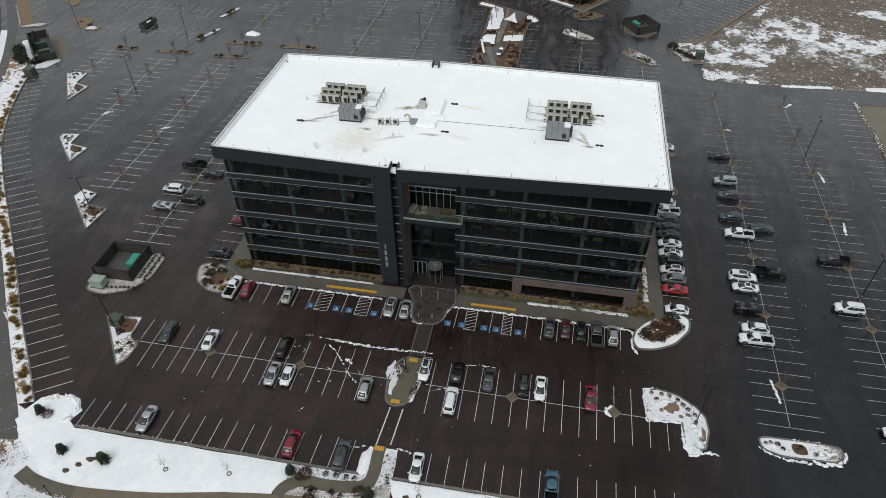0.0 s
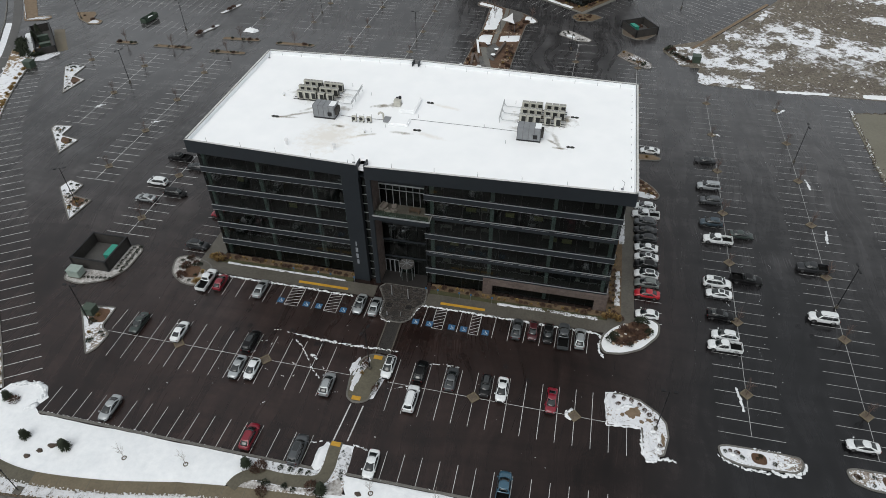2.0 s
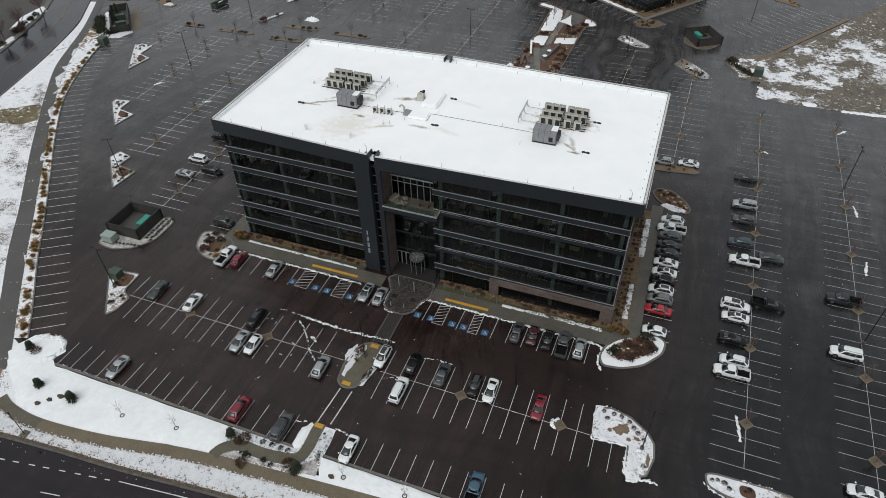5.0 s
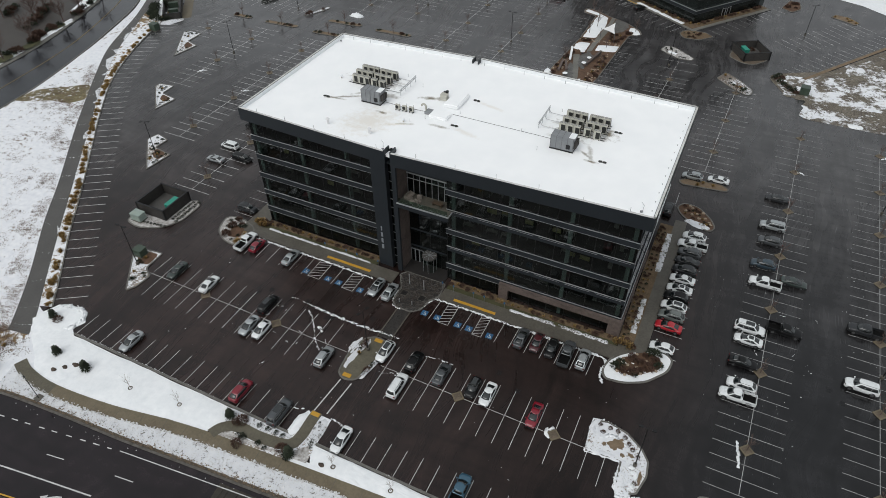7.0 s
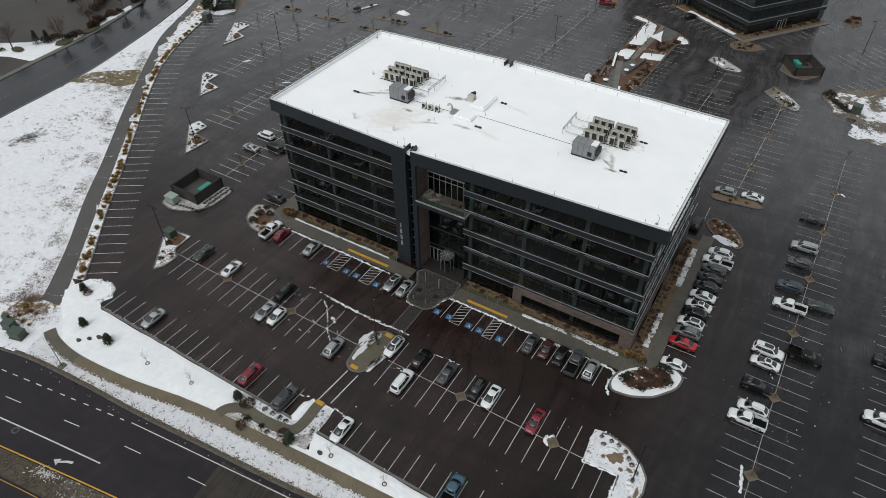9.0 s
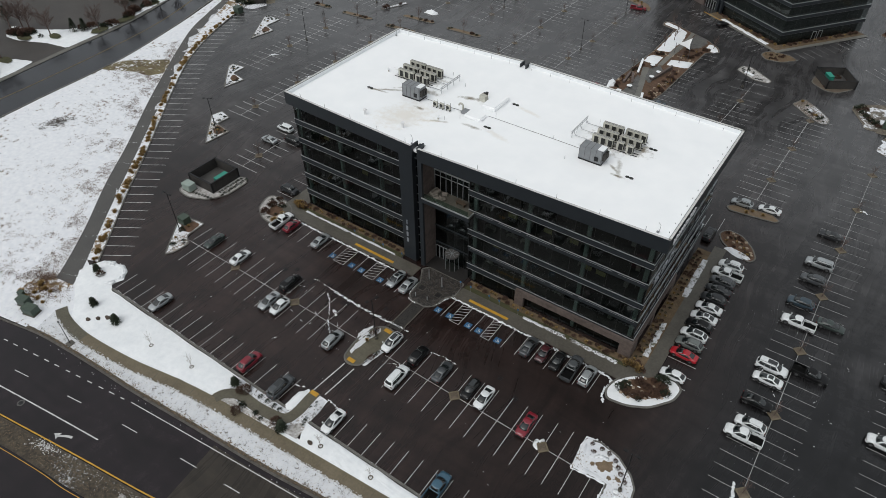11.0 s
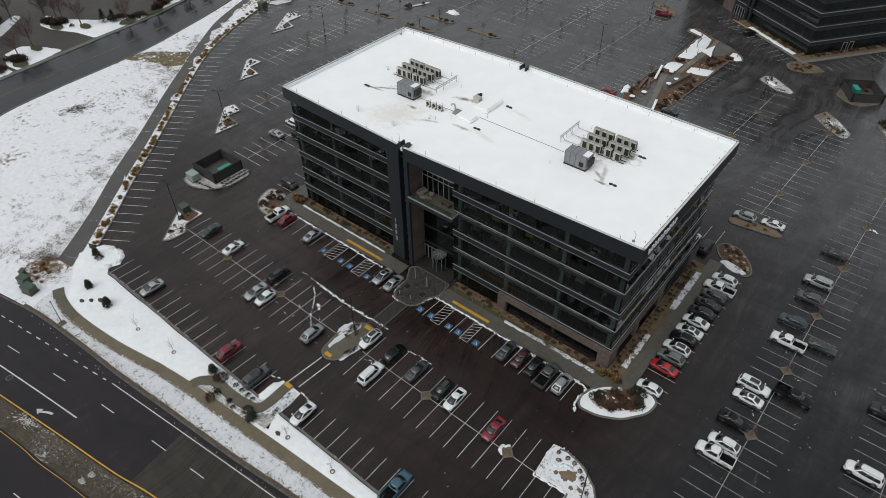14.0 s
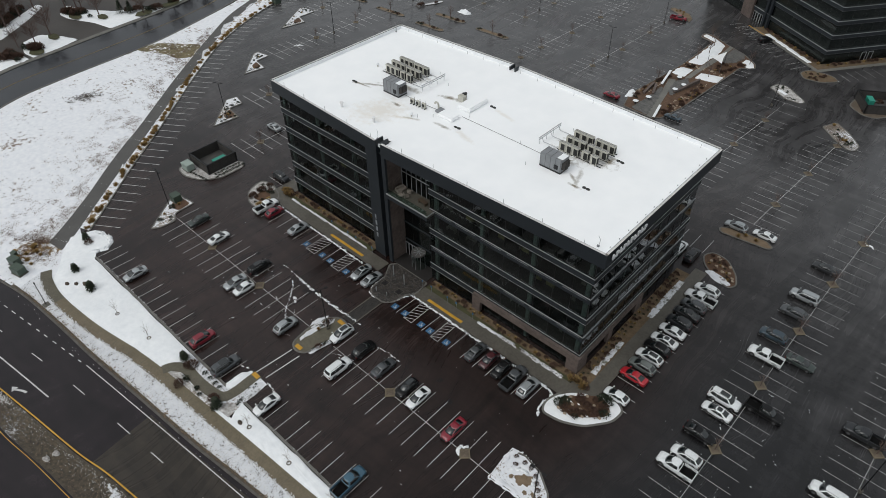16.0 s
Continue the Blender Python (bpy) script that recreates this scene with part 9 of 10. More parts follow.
# Weeds poking through the snow field, thickest beside the path.
def weeds(name, spots, mat, label):
    verts, faces = [], []
    rng_ = random.Random(len(spots))
    for x, y, s in spots:
        clump = s > 0.38
        for _ in range(22 if clump else 6):
            t, lean = rng_.uniform(0, 6.283), rng_.uniform(0.4, 1.0) * (0.22 if clump else s)
            spread = 0.55 if clump else 0.3
            p = Vector((x + rng_.gauss(0, spread) * s * 1.3, y + rng_.gauss(0, spread) * s, fall(y) + 0.05))
            d = Vector((math.cos(t) * lean, math.sin(t) * lean, rng_.uniform(0.1, 0.34) * min(s, 0.4))) * 0.7
            w_ = Vector((-math.sin(t), math.cos(t), 0)) * 0.14 * min(s, 0.42)
            k = len(verts)
            verts += [tuple(p - w_), tuple(p + w_), tuple(p + d + w_ * 0.5), tuple(p + d - w_ * 0.5)]
            faces.append((k, k + 1, k + 2, k + 3))
    me = bpy.data.meshes.new(name)
    me.from_pydata(verts, [], faces)
    me.materials.append(mat)
    tagged(new(name, me), label, "weeds", kind="stuff")


rw = random.Random(5)
spots = []
pl = [p for p in WW_L if -75 < p[1] < 50]
for _ in range(5200):
    k = rw.randrange(len(pl) - 1)
    u = rw.random()
    x, y = pl[k][0] + (pl[k + 1][0] - pl[k][0]) * u, pl[k][1] + (pl[k + 1][1] - pl[k][1]) * u
    d = 0.2 + rw.expovariate(1 / 5.5)
    x, y = x - 0.78 * d, y - 0.62 * d
    if x < -93 or noise.noise((x * 0.22, y * 0.22, 2.0)) < rw.uniform(-0.2, 0.42):
        continue
    spots.append((x, y, rw.uniform(0.12, 0.38) if rw.random() < 0.62 else rw.uniform(0.4, 0.85)))
for _ in range(700):
    x, y = rw.uniform(-92, -35), rw.uniform(-56, 14)
    if x + y > -66 or noise.noise((x * 0.12, y * 0.12, 7.0)) < -0.05:
        continue
    spots.append((x, y, rw.uniform(0.1, 0.4)))
for _ in range(320):
    spots.append((rw.gauss(-85.5, 5.5), rw.gauss(18.0, 3.6), rw.uniform(0.2, 0.5)))
weeds("field_weeds", [s for s in spots if s[0] > -95], BLADES, "dark dry weeds poking through thin snow")
weeds("corner_weeds", [(rw.gauss(-23.5, 3.0), rw.gauss(-48.6, 1.7), rw.uniform(0.4, 0.9)) for _ in range(170)], RUST_LEAF, "brown weeds round the cabinets at the path's end")
# Heap of cut branches in the field.
bm = bmesh.new()
for _ in range(150):
    x, y = rw.gauss(-78.2, 1.3), rw.gauss(-13.4, 2.2)
    x -= 0.3 * (y + 13.4) * -1
    t = rw.uniform(0, 6.283)
    d = Vector((math.cos(t), math.sin(t), rw.uniform(-0.1, 0.35))) * rw.uniform(0.5, 1.3)
    p = Vector((x, y, 0.06 + rw.random() * 0.35))
    tube(bm, p, p + d, 0.055, 0.03, 4, False)
thing("brush_heap", bm, BARK, "dark heap of cut branches lying in the snow", "brush heap", kind="stuff")
# Snow lying across and along the west path.
for n_, (i0, i1, u) in enumerate(((34, 39, 0.55), (40, 46, 0.75), (47, 52, 0.5), (27, 30, 0.4), (14, 16, 0.35))):
    edge = [WW_R[k] for k in range(i0, i1)]
    inner = [(WW_R[k][0] + (WW_L[k][0] - WW_R[k][0]) * u * (0.5 + 0.5 * math.sin(2.1 * k)), WW_R[k][1] + (WW_L[k][1] - WW_R[k][1]) * u * (0.5 + 0.5 * math.sin(2.1 * k))) for k in range(i0, i1)]
    edge = [(x - 0.0, y + 0.3) for x, y in edge]
    snow_sheet("snow_patch", edge + list(reversed(inner)), 0.14, KERB_SNOW, "thin snow lying on the footpath", 1.5, 90 + n_, 0.7)
for k in range(3, len(WW_L) - 12, 3):
    p, q = WW_L[k], WW_R[k]
    berm([p, ((p[0] + q[0]) / 2, (p[1] + q[1]) / 2), q], 0.26, 0.08, "thin line of snow across the footpath", 300 + k, 0.05)
berm([p for p in WW_R if -40 < p[1] < 64], 0.26, 0.08, "broken line of snow along the footpath", 330, 0.45)


def conifer(x, y, h):
    th = empty("conifer", pose(x, y, fall(y) + 0.1), "small dark green conifer in the snow" if h < 3 else "dark green conifer beyond the road", "tree", "conifers")
    bm = bmesh.new()
    tube(bm, (0, 0, 0), (0, 0, h), 0.14, 0.03, 6)
    part("trunk", bm, BARK, th)
    bm = bmesh.new()
    rng_ = random.Random(int(x * 7 + y))
    for i in range(900 if h > 3 else 420):
        u = rng_.random() ** 0.7
        r = (1 - u) * h * (0.3 if h > 3 else 0.30) * rng_.uniform(0.4, 1.05)
        t = rng_.uniform(0, 6.283)
        p = Vector((r * math.cos(t), r * math.sin(t), h * (0.08 + 0.92 * u)))
        d = Vector((math.cos(t), math.sin(t), rng_.uniform(-0.5, 0.2))).normalized()
        s = Vector((-math.sin(t), math.cos(t), 0)) * 0.08
        bm.faces.new([bm.verts.new(c) for c in (p - s, p + s, p + d * 0.45 + s * 0.3, p + d * 0.45 - s * 0.3)])
    part("crown", bm, NEEDLES, th)


for x, y, h in ((-10.4, -46.2, 2.0), (-3.0, -46.6, 2.3), (25.4, -43.4, 2.0), (37.9, -45.0, 2.3), (-18.2, -40.4, 1.9), (-3.9, -46.2, 1.3), (-127.0, 22.6, 4.6), (-124.4, 24.8, 4.4), (-152, 14, 6), (-110.5, 88, 5), (-109, 84, 4.2)):
    conifer(x, y, h)


for kind, (verts, faces) in JOINED.items():
    me = bpy.data.meshes.new("far_planting")
    me.from_pydata(verts, [], faces)
    me.materials.append({"dark": NEEDLES, "rust": RUST_LEAF, "straw": STRAW}[kind])
    tagged(new("far_planting", me), {"dark": "dark evergreen shrubs of the far islands", "rust": "rust-brown winter shrubs of the far beds", "straw": "tufts of dry straw grass along the edge"}[kind], "shrubs", kind="stuff")


# Clods of ploughed snow on the roadside verge, and the grit along its kerb.
def clods(name, spots, mat, label, category, rnd, tall=1.0, sides=5):
    """Many small uneven lumps at (x, y, z, half size)."""
    verts, faces = [], []
    for x, y, z, s in spots:
        n0 = len(verts)
        turn = rnd.uniform(0, 3.14)
        for k in range(sides):
            a = turn + k * math.tau / sides + rnd.uniform(-0.35, 0.35)
            r_ = s * rnd.uniform(0.65, 1.3) * (1 + (1 - tall) * 0.9 * math.cos(2 * (a - turn)))
            verts.append((x + r_ * math.cos(a), y + r_ * math.sin(a), z - 0.02))
            r_ *= rnd.uniform(0.5, 0.85)
            verts.append((x + r_ * math.cos(a), y + r_ * math.sin(a), z + tall * s * rnd.uniform(0.45, 0.95)))
        for k in range(sides):
            p0, p1 = n0 + 2 * k, n0 + 2 * ((k + 1) % sides)
            faces.append((p0, p1, p1 + 1, p0 + 1))
        faces.append(tuple(n0 + 2 * k + 1 for k in range(sides)))
    me = bpy.data.meshes.new("lumps")
    me.from_pydata(verts, [], faces)
    lumps = bmesh.new()
    lumps.from_mesh(me)
    bpy.data.meshes.remove(me)
    return thing(name, lumps, mat, label, category, kind="stuff")


def along(line, x):
    """The y of an open line at x."""
    for p, q in zip(line, line[1:]):
        if p[0] <= x <= q[0]:
            return p[1] + (q[1] - p[1]) * (x - p[0]) / max(q[0] - p[0], 1e-6)
    return None


clod_rng = random.Random(91)
PATH_EDGE, KERB_EDGE = offset_line(WALK_S[:-4], -1.05), offset_line(KERB_S, 0.8)
spots, grit = [], []
for _ in range(5200):
    x = clod_rng.uniform(-13, 80)
    ya, yb = along(PATH_EDGE, x), along(KERB_EDGE, x)
    if ya is None or yb is None or ya - yb < 0.6:
        continue
    u = clod_rng.random()
    if u < 0.16:
        y = ya + abs(clod_rng.gauss(0, 0.16)) * clod_rng.choice((-1, 1, 1))
        spots.append((x, y, 0.1 if y > ya else 0.07, clod_rng.uniform(0.05, 0.17)))
    elif u < 0.80:
        spots.append((x, yb + (ya - yb) * clod_rng.random(), 0.07, clod_rng.uniform(0.04, 0.11)))
    elif u < 0.992:
        grit.append((x, yb - 0.3 + abs(clod_rng.gauss(0, 0.45)), 0.075, clod_rng.uniform(0.04, 0.14)))
    else:
        spots.append((x, yb - 1.2 - abs(clod_rng.gauss(0, 0.35)), 0.01, clod_rng.uniform(0.03, 0.10)))
clods("snow_clods", spots, CLOD_SNOW, "broken clods of ploughed snow along the road", "snow", clod_rng)
clods("verge_grit", grit, TANMULCH, "brown grit and frozen dirt along the kerb", "grit", clod_rng)

# Stones and flecks of snow strewn over the median.
MEDIAN_A = smooth_line([(-40, -75.6), (1.6, -68.75), (16.1, -66.35), (29.4, -64.3), (38.4, -62.5), (60, -59.8)], 5)
MEDIAN_B = smooth_line([(-40, -78.6), (8.3, -71.2), (18.6, -70.0), (29.5, -68.4), (60, -65.1)], 5)
stones, flecks = [], []
for _ in range(3600):
    x = clod_rng.uniform(-20, 46)
    ya, yb = along(MEDIAN_A, x), along(MEDIAN_B, x)
    if ya is None or yb is None or ya - yb < 1.2:
        continue
    u = clod_rng.random()
    if u < 0.55:
        stones.append((x, yb + 0.4 + (ya - yb - 0.8) * clod_rng.random(), 0.13, clod_rng.uniform(0.03, 0.09)))
    elif x > 14 and u < 0.6 + 0.4 * (x - 14) / 30:
        flecks.append((x, ya - 0.3 - min(abs(clod_rng.gauss(0, 1.1)), ya - yb - 0.7), 0.13, clod_rng.uniform(0.03, 0.085)))
for _ in range(220):
    x = clod_rng.gauss(10.2, 1.3)
    flecks.append((x, -68.1 + 0.17 * (x - 10.2) + clod_rng.gauss(0, 0.42), 0.13, clod_rng.uniform(0.03, 0.12)))
FIELD_LINE = [(102.5, 101), (129, 166), (160, 212), (205, 212), (205, 101)]
earth, crust = [], []
while len(earth) < 5200:
    x, y = clod_rng.uniform(102, 205), clod_rng.uniform(101, 212)
    if not inside((x, y), FIELD_LINE) or noise.noise((x * 0.09, y * 0.09, 3.0)) < clod_rng.uniform(-0.5, 0.3):
        continue
    earth.append((x, y, fall(y) + 0.05, clod_rng.uniform(0.05, 0.2)))
    if clod_rng.random() < 0.4:
        x, y = x + clod_rng.gauss(0, 4), y + clod_rng.gauss(0, 4)
        if inside((x, y), FIELD_LINE):
            crust.append((x, y, fall(y) + 0.07, clod_rng.uniform(0.06, 0.3) * clod_rng.choice((0.6, 1.0, 1.7))))
clods("earth_clods", earth, VERGE_DIRT, "dark clods and tussocks on the rough field", "earth", clod_rng, 0.6, 6)
clods("snow_crust", crust, CLOD_SNOW, "broken crust of snow on the rough field", "snow", clod_rng, 0.25, 8)
clods("median_stones", stones, TANMULCH, "brown stones strewn over the median", "stones", clod_rng)
clods("snow_flecks", flecks, CLOD_SNOW, "flecks of snow among the median stones", "snow", clod_rng)
for x, y, s in ((27.2, -66.3, 0.6), (27.0, -67.7, 0.65)):
    bm = bmesh.new()
    lump(bm, (0, 0, 0.16), s, s * 0.65, 0.34, x, 0.5, 2)
    ob = thing("boulder", bm, GRAVEL, "pale grey boulder lying on the road median", "boulder")
    ob.matrix_basis = pose(x, y, 0.12, 0, 0, 20)
snow_sheet("snow_heap", ragged(40.4, -63.6, 2.3, 1.0, clod_rng), 0.24, DIRTY_SNOW, "heap of old snow on the road median", 0.8, 77, 0.5)


# ---- cars ----
def loft(bm, rings):
    vs = [[bm.verts.new(p) for p in r] for r in rings]
    n = len(vs[0])
    for a_, b_ in zip(vs, vs[1:]):
        for i in range(n):
            j = (i + 1) % n
            bm.faces.new((a_[i], b_[i], b_[j], a_[j]))
    bm.faces.new(list(reversed(vs[0])))
    bm.faces.new(vs[-1])
    bmesh.ops.recalc_face_normals(bm, faces=bm.faces[:])


def body_ring(x, w, top, low=0.28):
    h = top - low
    half = [(w * 0.86, low), (w * 0.97, low + 0.12), (w, low + 0.42 * h), (w * 0.985, low + 0.66 * h), (w * 0.945, low + 0.84 * h), (w * 0.87, top - 0.035), (w * 0.74, top + 0.012), (w * 0.45, top + 0.045), (w * 0.12, top + 0.06)]
    return [(x, y, z) for y, z in half] + [(x, -y, z) for y, z in reversed(half)]


CARS = {
    # length, half width, belt profile (x, half width factor, top), cabin base x0 x1, roof x0 x1, roof z, belt z, wheel r, wheel x
    "sedan": dict(prof=[(-2.40, .82, .82), (-2.34, .90, 1.0), (-1.9, .97, 1.05), (-1.2, 1, 1.02), (0, 1, .98), (1.0, 1, .98), (1.6, .99, .93), (2.0, .95, .84), (2.38, .84, .66)], w=.92, base=(-2.06, 1.52), roof=(-0.80, .30), zr=1.46, zb=.97, r=.34, wx=(-1.40, 1.42)),
    "hatch": dict(prof=[(-2.12, .84, .85), (-2.05, .92, 1.04), (-1.3, 1, 1.06), (0, 1, 1.02), (0.9, 1, 1.0), (1.45, .98, .95), (1.8, .94, .86), (2.12, .84, .66)], w=.90, base=(-2.08, 1.40), roof=(-1.15, .27), zr=1.54, zb=1.0, r=.33, wx=(-1.28, 1.3)),
    "suv": dict(prof=[(-2.32, .86, .9), (-2.28, .94, 1.12), (-1.5, 1, 1.14), (0, 1, 1.12), (.9, 1, 1.11), (1.5, .99, 1.06), (1.95, .96, .97), (2.34, .86, .76)], w=.95, base=(-2.27, 1.50), roof=(-1.45, .40), zr=1.71, zb=1.09, r=.38, wx=(-1.38, 1.42)),
    "large suv": dict(prof=[(-2.60, .88, .95), (-2.56, .96, 1.2), (-1.6, 1, 1.2), (0, 1, 1.19), (1.0, 1, 1.18), (1.8, .99, 1.14), (2.25, .96, 1.04), (2.58, .87, .82)], w=1.0, base=(-2.52, 1.52), roof=(-2.18, .74), zr=1.90, zb=1.16, r=.41, wx=(-1.6, 1.65)),
    "minivan": dict(prof=[(-2.5, .86, .9), (-2.46, .94, 1.1), (-1.5, 1, 1.12), (0, 1, 1.1), (1.2, 1, 1.06), (1.7, .98, .98), (2.15, .93, .86), (2.5, .82, .66)], w=.97, base=(-2.42, 1.85), roof=(-2.05, .70), zr=1.76, zb=1.07, r=.35, wx=(-1.5, 1.55)),
    "pickup": dict(prof=[(-.80, .98, 1.2), (-.6, 1, 1.2), (.6, 1, 1.19), (1.4, 1, 1.18), (2.1, .99, 1.14), (2.55, .96, 1.05), (2.88, .87, .84)], w=1.0, base=(-.78, 1.78), roof=(-.52, .86), zr=1.88, zb=1.16, r=.42, wx=(-1.85, 1.9)),
}
CAR_MESH = {}


def car_parts(kind):
    """Meshes of one kind of car: (name, mesh builder, material or None for paint, smooth, owner)."""
    glazed, kind = kind.endswith("*"), kind.strip("*")
    c = CARS[kind]
    w, zb, zr = c["w"], c["zb"], c["zr"]
    b0, b1 = c["base"]
    r0, r1 = c["roof"]
    out = []
    bm = bmesh.new()
    px, pf, pt = zip(*c["prof"])
    xa, xb = px[0], px[-1]
    steps = (0.0, 0.03, 0.08, 0.16, 0.28, 0.44)
    stations = sorted([xb - d for d in steps] + ([xa + d for d in steps] if kind != "pickup" else [xa, xa + 0.3]) + list(np.arange(xa + 0.62, xb - 0.6, 0.32)))
    prof = []
    for x in stations:
        # The nose and tail round off in plan and over the top.
        df, dr = xb - x, (x - xa if kind != "pickup" else 9.0)
        round_in = 1 - 0.27 * max(1 - df / 0.75, 0) ** 2.2 - 0.20 * max(1 - dr / 0.62, 0) ** 2.3
        round_up = 0.15 * max(1 - df / 0.25, 0) ** 2 + 0.12 * max(1 - dr / 0.2, 0) ** 2
        prof.append((x, min(np.interp(x, px, pf) + 0.05 * (df < 0.4 or dr < 0.3), 1.0) * round_in, np.interp(x, px, pt) - round_up))
    loft(bm, [body_ring(x, w * f, t) for x, f, t in prof])
    out.append(("body", bm, None, True, ""))
    wb, wr = w * 0.94, w * 0.72

    def rim(v):
        """Extents of the cabin at the height v (0 belt, 1 roof edge)."""
        e = v ** 1.15
        return b0 + (r0 - b0) * e, b1 + (r1 - b1) * e, wb + (wr - wb) * (0.55 * v + 0.45 * v * v), zb - 0.04 + (zr - 0.05 - zb + 0.04) * v

    def at(side, u, v, o=0.0):
        x0, x1, W, z = rim(v)
        if side in "lr":
            s = 1 if side == "l" else -1
            return Vector((x0 + 0.12 + (x1 - x0 - 0.38) * u, s * (W * (1 - 0.14 * abs(2 * u - 1) ** 3) + o), z + o * 0.3))
        y = (2 * u - 1) * W * 0.84
        if side == "f":
            return Vector((x1 - 0.02 - 0.24 * (2 * u - 1) ** 2 + o * 0.8, y, z + o * 0.8))
        return Vector((x0 + 0.12 * (2 * u - 1) ** 2 - o * 0.8, y, z + o * 0.6))
    rings = []
    for v in (0, 0.3, 0.6, 0.85, 1.0):
        rings.append([tuple(at("r", k / 6, v)) for k in range(7)] + [tuple(at("f", k / 5, v)) for k in range(6)] + [tuple(at("l", 1 - k / 6, v)) for k in range(7)] + [tuple(at("b", 1 - k / 5, v)) for k in range(6)])
    cx, n = (r0 + r1) / 2, len(rings[0])
    for f_, dz in ((0.97, 0.018), (0.9, 0.036), (0.7, 0.056), (0.3, 0.068)):
        rings.append([(cx + (x - cx) * f_, y * f_, zr - 0.05 + dz) for x, y, z in rings[4]])
    bm = bmesh.new()
    loft(bm, rings)
    out.append(("cabin", bm, None, True, ""))

    def pane(name, side, u0, u1, v0, v1):
        """A thin curved pane lying on the cabin."""
        bm = bmesh.new()
        g_ = [[[bm.verts.new(at(side, u0 + (u1 - u0) * i / 4, v0 + (v1 - v0) * j / 3, o)) for j in range(4)] for i in range(5)] for o in (0.004, 0.02)]
        for i in range(4):
            for j in range(3):
                bm.faces.new((g_[1][i][j], g_[1][i + 1][j], g_[1][i + 1][j + 1], g_[1][i][j + 1]))
        edge = [(i, 0) for i in range(4)] + [(4, j) for j in range(3)] + [(i, 3) for i in range(4, 0, -1)] + [(0, j) for j in range(3, 0, -1)]
        for (i, j), (k, m) in zip(edge, edge[1:] + edge[:1]):
            bm.faces.new((g_[0][i][j], g_[0][k][m], g_[1][k][m], g_[1][i][j]))
        bmesh.ops.recalc_face_normals(bm, faces=bm.faces[:])
        out.append((name, bm, CAR_GLASS, True, ""))
    pane("windscreen", "f", 0.02, 0.98, 0.08, 0.96)
    pane("rear_window", "b", 0.07, 0.93, 0.22, 0.90)
    for s in "lr":
        cuts = {"sedan": (.13, .50, .93), "hatch": (.10, .50, .93), "suv": (.05, .33, .62, .94), "large suv": (.04, .34, .63, .95), "minivan": (.04, .34, .62, .93), "pickup": (.08, .48, .94)}[kind]
        for u0, u1 in zip(cuts, cuts[1:]):
            pane("side_window", s, u0 + .008, u1 - .008, 0.15, 0.90)
    xf, xr = c["prof"][-1][0], (c["prof"][0][0] if kind != "pickup" else -2.92)
    for s in (-1, 1):
        bm = bmesh.new()
        lump(bm, (xf - .16, s * w * .68, (.70 if kind not in ("pickup", "large suv") else .88)), .13, .17, .055, 1, 0.1)
        out.append(("headlight", bm, HEADLAMP, True, ""))
        bm = bmesh.new()
        X = xr + .03
        box(bm, X - .02, X + .08, *sorted((s * w * .62, s * w * .86)), zb - .24, zb - .06)
        out.append(("tail_light", bm, TAILLAMP, False, ""))
        bm = bmesh.new()
        box(bm, b1 - .35, b1 - .17, *sorted((s * w * .98, s * (w * .98 + .2))), zb + .02, zb + .16)
        out.append(("wing_mirror", bm, None, False, ""))
    for bx, nm in ((xf - .06, "front_bumper"), (xr - .02 if kind == "pickup" else xr + .04, "rear_bumper")):
        bm = bmesh.new()
        box(bm, bx - .06, bx + .09, -w * .76, w * .76, .30, .50)
        out.append((nm, bm, TRIM, False, ""))
    if kind == "pickup":
        bm = bmesh.new()
        box(bm, -2.9, -.82, -w, -w + .1, .45, 1.2)
        box(bm, -2.9, -.82, w - .1, w, .45, 1.2)
        box(bm, -2.92, -2.82, -w + .1, w - .1, .45, 1.2)
        out.append(("bed_side", bm, None, False, ""))
        bm = bmesh.new()
        box(bm, -2.82, -.8, -w + .1, w - .1, .5, .68)
        box(bm, -.9, -.8, -w + .1, w - .1, .68, 1.18)
        out.append(("bed_floor", bm, BED_LINER, False, ""))
    if glazed:
        bm = bmesh.new()
        back = r1 - (1.0 if kind == "sedan" else 1.7)
        prism(bm, rounded([(back, -wr * .62), (r1 - .22, -wr * .62), (r1 - .22, wr * .62), (back, wr * .62)], .12), zr - .02, zr + .026)
        out.append(("sunroof", bm, CAR_GLASS, False, ""))
    if kind in ("suv", "large suv"):
        for s in (-1, 1):
            bm = bmesh.new()
            tube(bm, (r0 + .2, s * wr * .86, zr + .06), (r1 - .15, s * wr * .86, zr + .06), .028, .028, 5)
            out.append(("roof_rail", bm, TRIM, False, ""))
    bm = bmesh.new()
    prism(bm, rounded([(xf - .05, -w * .5), (xf + .03, -w * .42), (xf + .03, w * .42), (xf - .05, w * .5)], .02), .48, .66 if kind not in ("pickup", "large suv") else .86)
    out.append(("front_grille", bm, TRIM, False, ""))
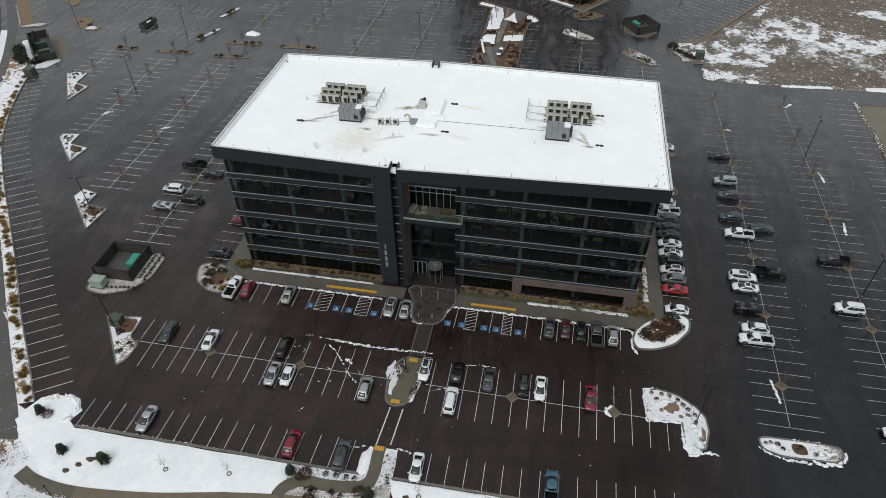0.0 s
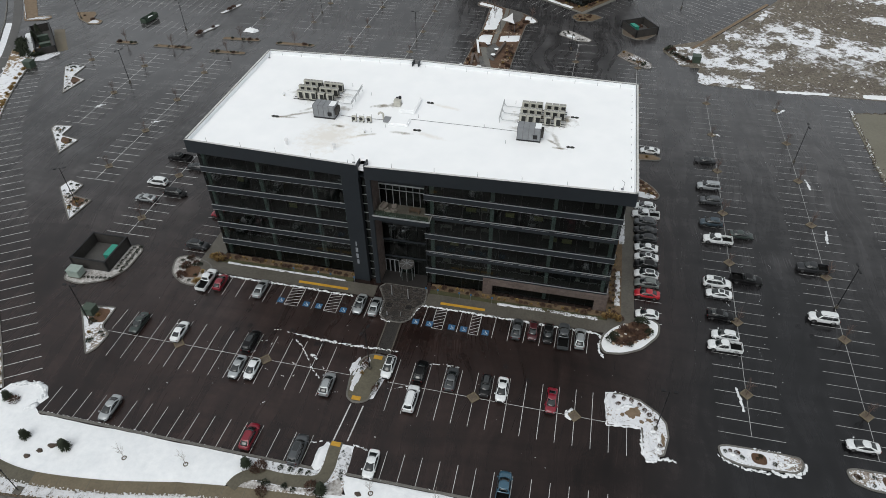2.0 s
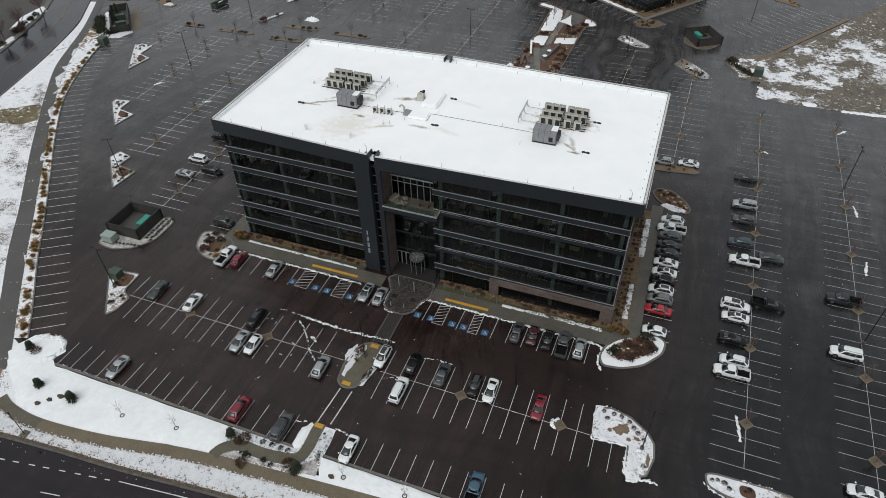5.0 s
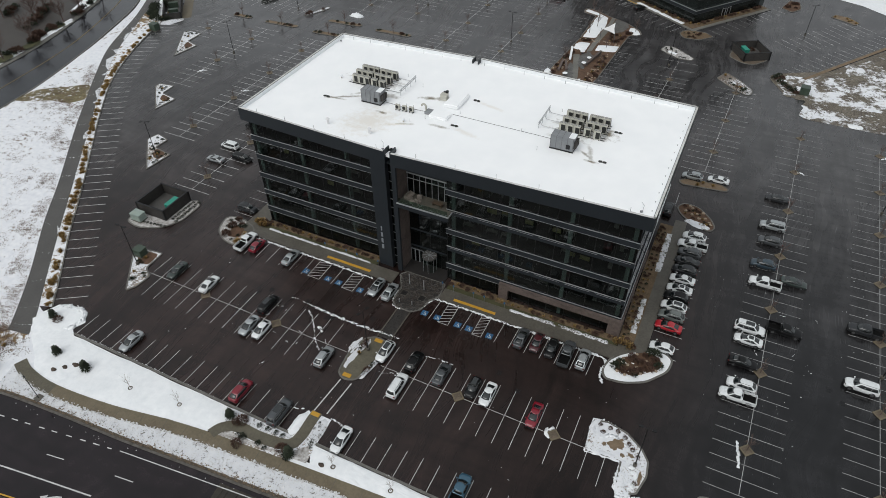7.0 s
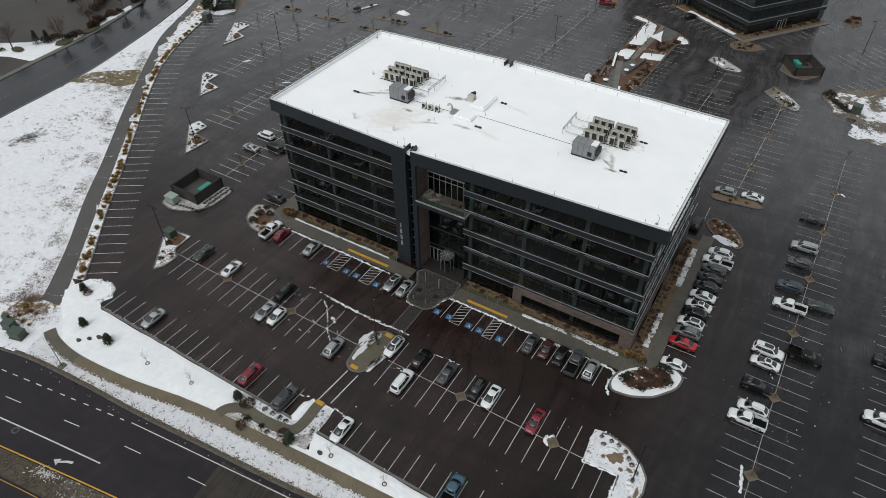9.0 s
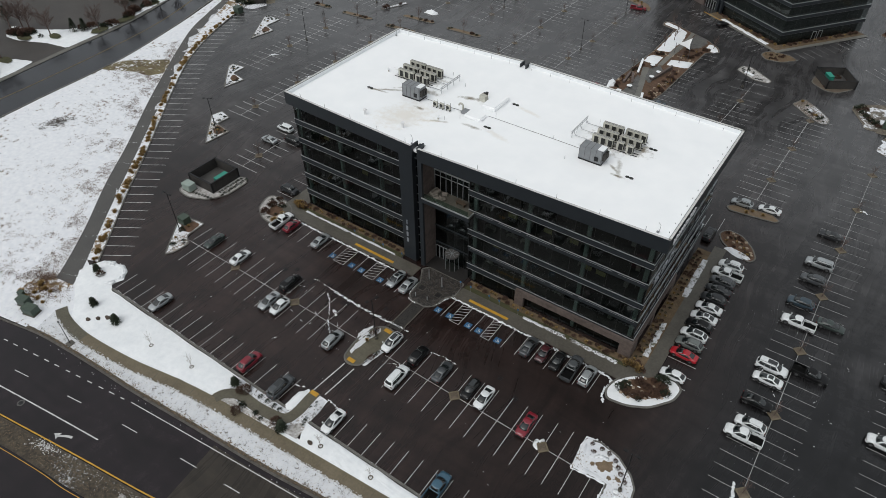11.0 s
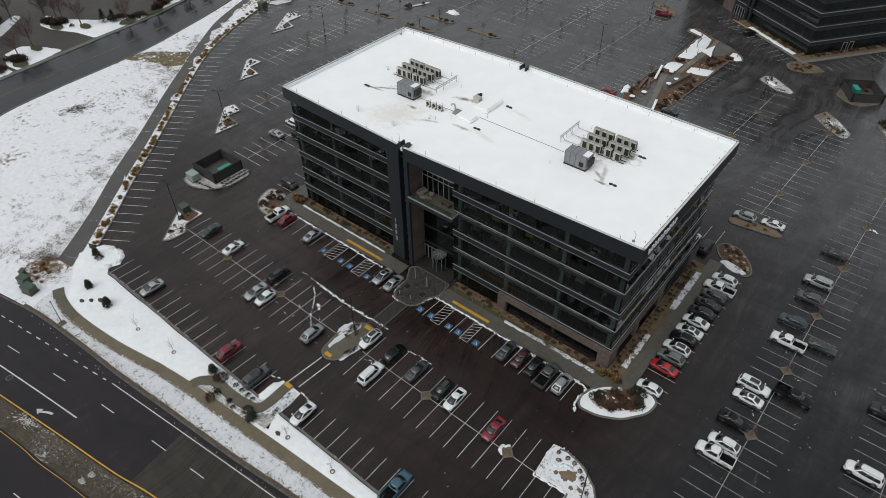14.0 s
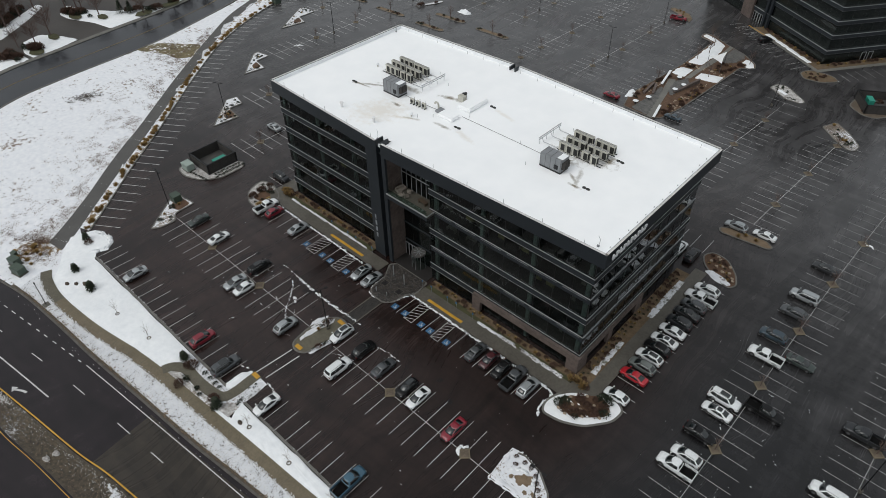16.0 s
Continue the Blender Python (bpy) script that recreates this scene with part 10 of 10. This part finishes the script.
    for s in (-1, 1):
        bm = bmesh.new()
        box(bm, c["wx"][0] + c["r"] * 1.1, c["wx"][1] - c["r"] * 1.1, *sorted((s * w * .90, s * (w * .975 + .012))), .24, .40)
        out.append(("rocker_panel", bm, TRIM, False, ""))
        for x in c["wx"]:
            # A dark lip of half a ring round each wheel.
            bm = bmesh.new()
            n_, ro, ri = 10, c["r"] * 1.20, c["r"] * 0.98
            arc_ = [(math.cos(math.pi * k / n_), math.sin(math.pi * k / n_)) for k in range(n_ + 1)]
            ys_ = sorted((s * (w - .08), s * (w + .018)))
            vs_ = [[bm.verts.new((x + r_ * a_, y_, c["r"] + r_ * b_)) for a_, b_ in arc_] for r_ in (ri, ro) for y_ in ys_]
            for k in range(n_):
                for p_, q_ in ((0, 1), (1, 3), (3, 2), (2, 0)):
                    bm.faces.new((vs_[p_][k], vs_[p_][k + 1], vs_[q_][k + 1], vs_[q_][k]))
            bmesh.ops.recalc_face_normals(bm, faces=bm.faces[:])
            out.append(("wheel_arch", bm, TRIM, True, ""))
    for x in c["wx"]:
        for s in (-1, 1):
            bm = bmesh.new()
            bmesh.ops.create_cone(bm, cap_ends=True, segments=14, radius1=c["r"], radius2=c["r"], depth=.24, matrix=Matrix.Translation((x, s * (w - .125), c["r"])) @ Matrix.Rotation(radians(90), 4, "X"))
            out.append(("wheel", bm, TYRE, False, ""))
            bm = bmesh.new()
            bmesh.ops.create_cone(bm, cap_ends=True, segments=12, radius1=c["r"] * .62, radius2=c["r"] * .62, depth=.03, matrix=Matrix.Translation((x, s * (w + .002), c["r"])) @ Matrix.Rotation(radians(90), 4, "X"))
            out.append(("rim", bm, RIM, False, "wheel"))
    return out


def car(kind, colour, x, y, turn, extra=""):
    key = (kind, colour)
    if key not in CAR_MESH:
        CAR_MESH[key] = [(nm, finish(bm, nm, mt or CAR_PAINT[colour], sm), own, mt) for nm, bm, mt, sm, own in car_parts(kind)]
    kind = kind.strip("*")
    word = {"suv": "SUV", "large suv": "large SUV"}.get(kind, kind if kind != "pickup" else "pickup truck")
    th = empty({"pickup": "pickup_truck", "suv": "suv", "large suv": "suv", "minivan": "minivan"}.get(kind, "car"), pose(x, y, fall(y), 0, 0, turn), f"{colour} {word} parked on wet asphalt{extra}", "car", "parked cars")
    last = None
    for nm, me, own, mt in CAR_MESH[key]:
        ob = new(nm, me)
        ob.parent = last if own else th
        if nm == "wheel":
            last = ob
    return th


N, S, E_, W = 90, -90, 0, 180
rc = random.Random(9)


def park(kind, colour, x, y, turn, extra=""):
    return car(kind, colour, x + rc.uniform(-0.06, 0.06), y + rc.uniform(-0.08, 0.08), turn + rc.uniform(-1.2, 1.2), extra)


NB = " before the building"
for k, c, x, t in (("pickup", "white", 1.1, N), ("hatch", "red", 4.0, N), ("sedan", "silver", 12.3, N), ("sedan*", "silver", 32.2, S), ("sedan", "silver", 35.1, N), ("sedan", "grey", 61.7, N), ("hatch", "dark red", 64.5, S), ("hatch", "black", 67.2, S), ("pickup", "grey", 70.0, N), ("suv", "silver", 72.8, N)):
    park(k, c, x, -8.7, t, NB)
for k, c, x, y, t in (("sedan", "dark green", -5.7, -21.4, S), ("sedan", "white", 2.5, -21.7, N), ("minivan*", "black", 16.1, -21.2, N), ("sedan", "silver", 16.2, -26.9, S), ("hatch", "white", 18.8, -26.8, S), ("suv", "silver", 32.5, -27.2, N), ("suv*", "white", 41.5, -21.6, S), ("suv", "black", 47.0, -21.4, N), ("large suv", "white", 46.8, -27.1, N), ("sedan", "grey", 52.4, -21.9, N), ("hatch*", "black", 58.2, -22.0, S), ("sedan", "white", 60.9, -22.2, S), ("sedan", "red", 69.1, -22.7, S), ("sedan", "silver", -0.4, -38.9, S), ("suv", "red", 24.0, -39.0, N), ("large suv*", "grey", 32.2, -39.5, N), ("sedan", "white", 43.8, -39.6, S), ("pickup", "blue", 63.8, -39.4, N)):
    park(k, c, x, y, t)
for k, c, y in (("hatch", "white", -0.4), ("sedan", "bright red", 4.9), ("suv", "sage", 7.7), ("suv*", "white", 10.2), ("suv", "black", 12.8), ("sedan*", "white", 15.3), ("sedan", "white", 18.1), ("suv", "charcoal", 20.8), ("sedan", "charcoal", 23.6), ("suv", "grey", 26.2), ("pickup", "white", 28.9), ("suv", "white", 31.8)):
    park(k, c, 84.4, y, W, " beside the east walk")
for k, c, x, y, t in (("pickup", "white", 97.5, -5.4, W), ("suv", "white", 97.8, -2.7, W), ("sedan", "black", 97.5, 2.2, E_), ("sedan*", "white", 97.6, 7.7, W), ("large suv*", "white", 97.6, 10.6, E_), ("pickup", "black", 103.2, 12.6, E_), ("pickup", "white", 98.8, 23.6, W), ("sedan", "dark green", 103.8, 26.1, E_), ("suv", "slate blue", 98.0, 29.0, W), ("suv", "grey", 98.6, 36.9, W), ("large suv", "silver", 98.5, 42.2, W), ("sedan", "charcoal", 98.7, 53.0, W), ("pickup", "charcoal", 116.2, 18.6, W), ("large suv", "white", 115.5, 5.2, W), ("sedan", "white", 116.0, -21.2, W), ("suv", "silver", 80.2, 53.9, W), ("sedan", "white", 85.8, 54.9, W), ("suv", "charcoal", 77.7, 38.9, N), ("suv", "white", 74.8, 39.2, N)):
    park(k, c, x, y, t)
for k, c, x, y, t in (("pickup", "black", -25.4, 28.5, W), ("sedan", "charcoal", -19.2, 25.7, E_), ("minivan", "white", -25.5, 18.6, W), ("sedan", "silver", -24.8, 12.3, W), ("minivan", "black", -19.3, 15.3, E_), ("hatch", "red", -5.6, 10.5, W), ("suv", "charcoal", -5.6, 0.2, E_), ("pickup", "red", 14.2, 157.6, 14), ("suv", "black", 44.2, 160.4, 57), ("sedan", "slate blue", 46.9, 90.6, W), ("sedan", "red", 28.0, 90.2, W)):
    park(k, c, x, y, t)
line_row("white stall lines beside the west walk", [((-8.4, -1.2 + 2.7 * k), (-3.3, -1.2 + 2.7 * k)) for k in range(13)])
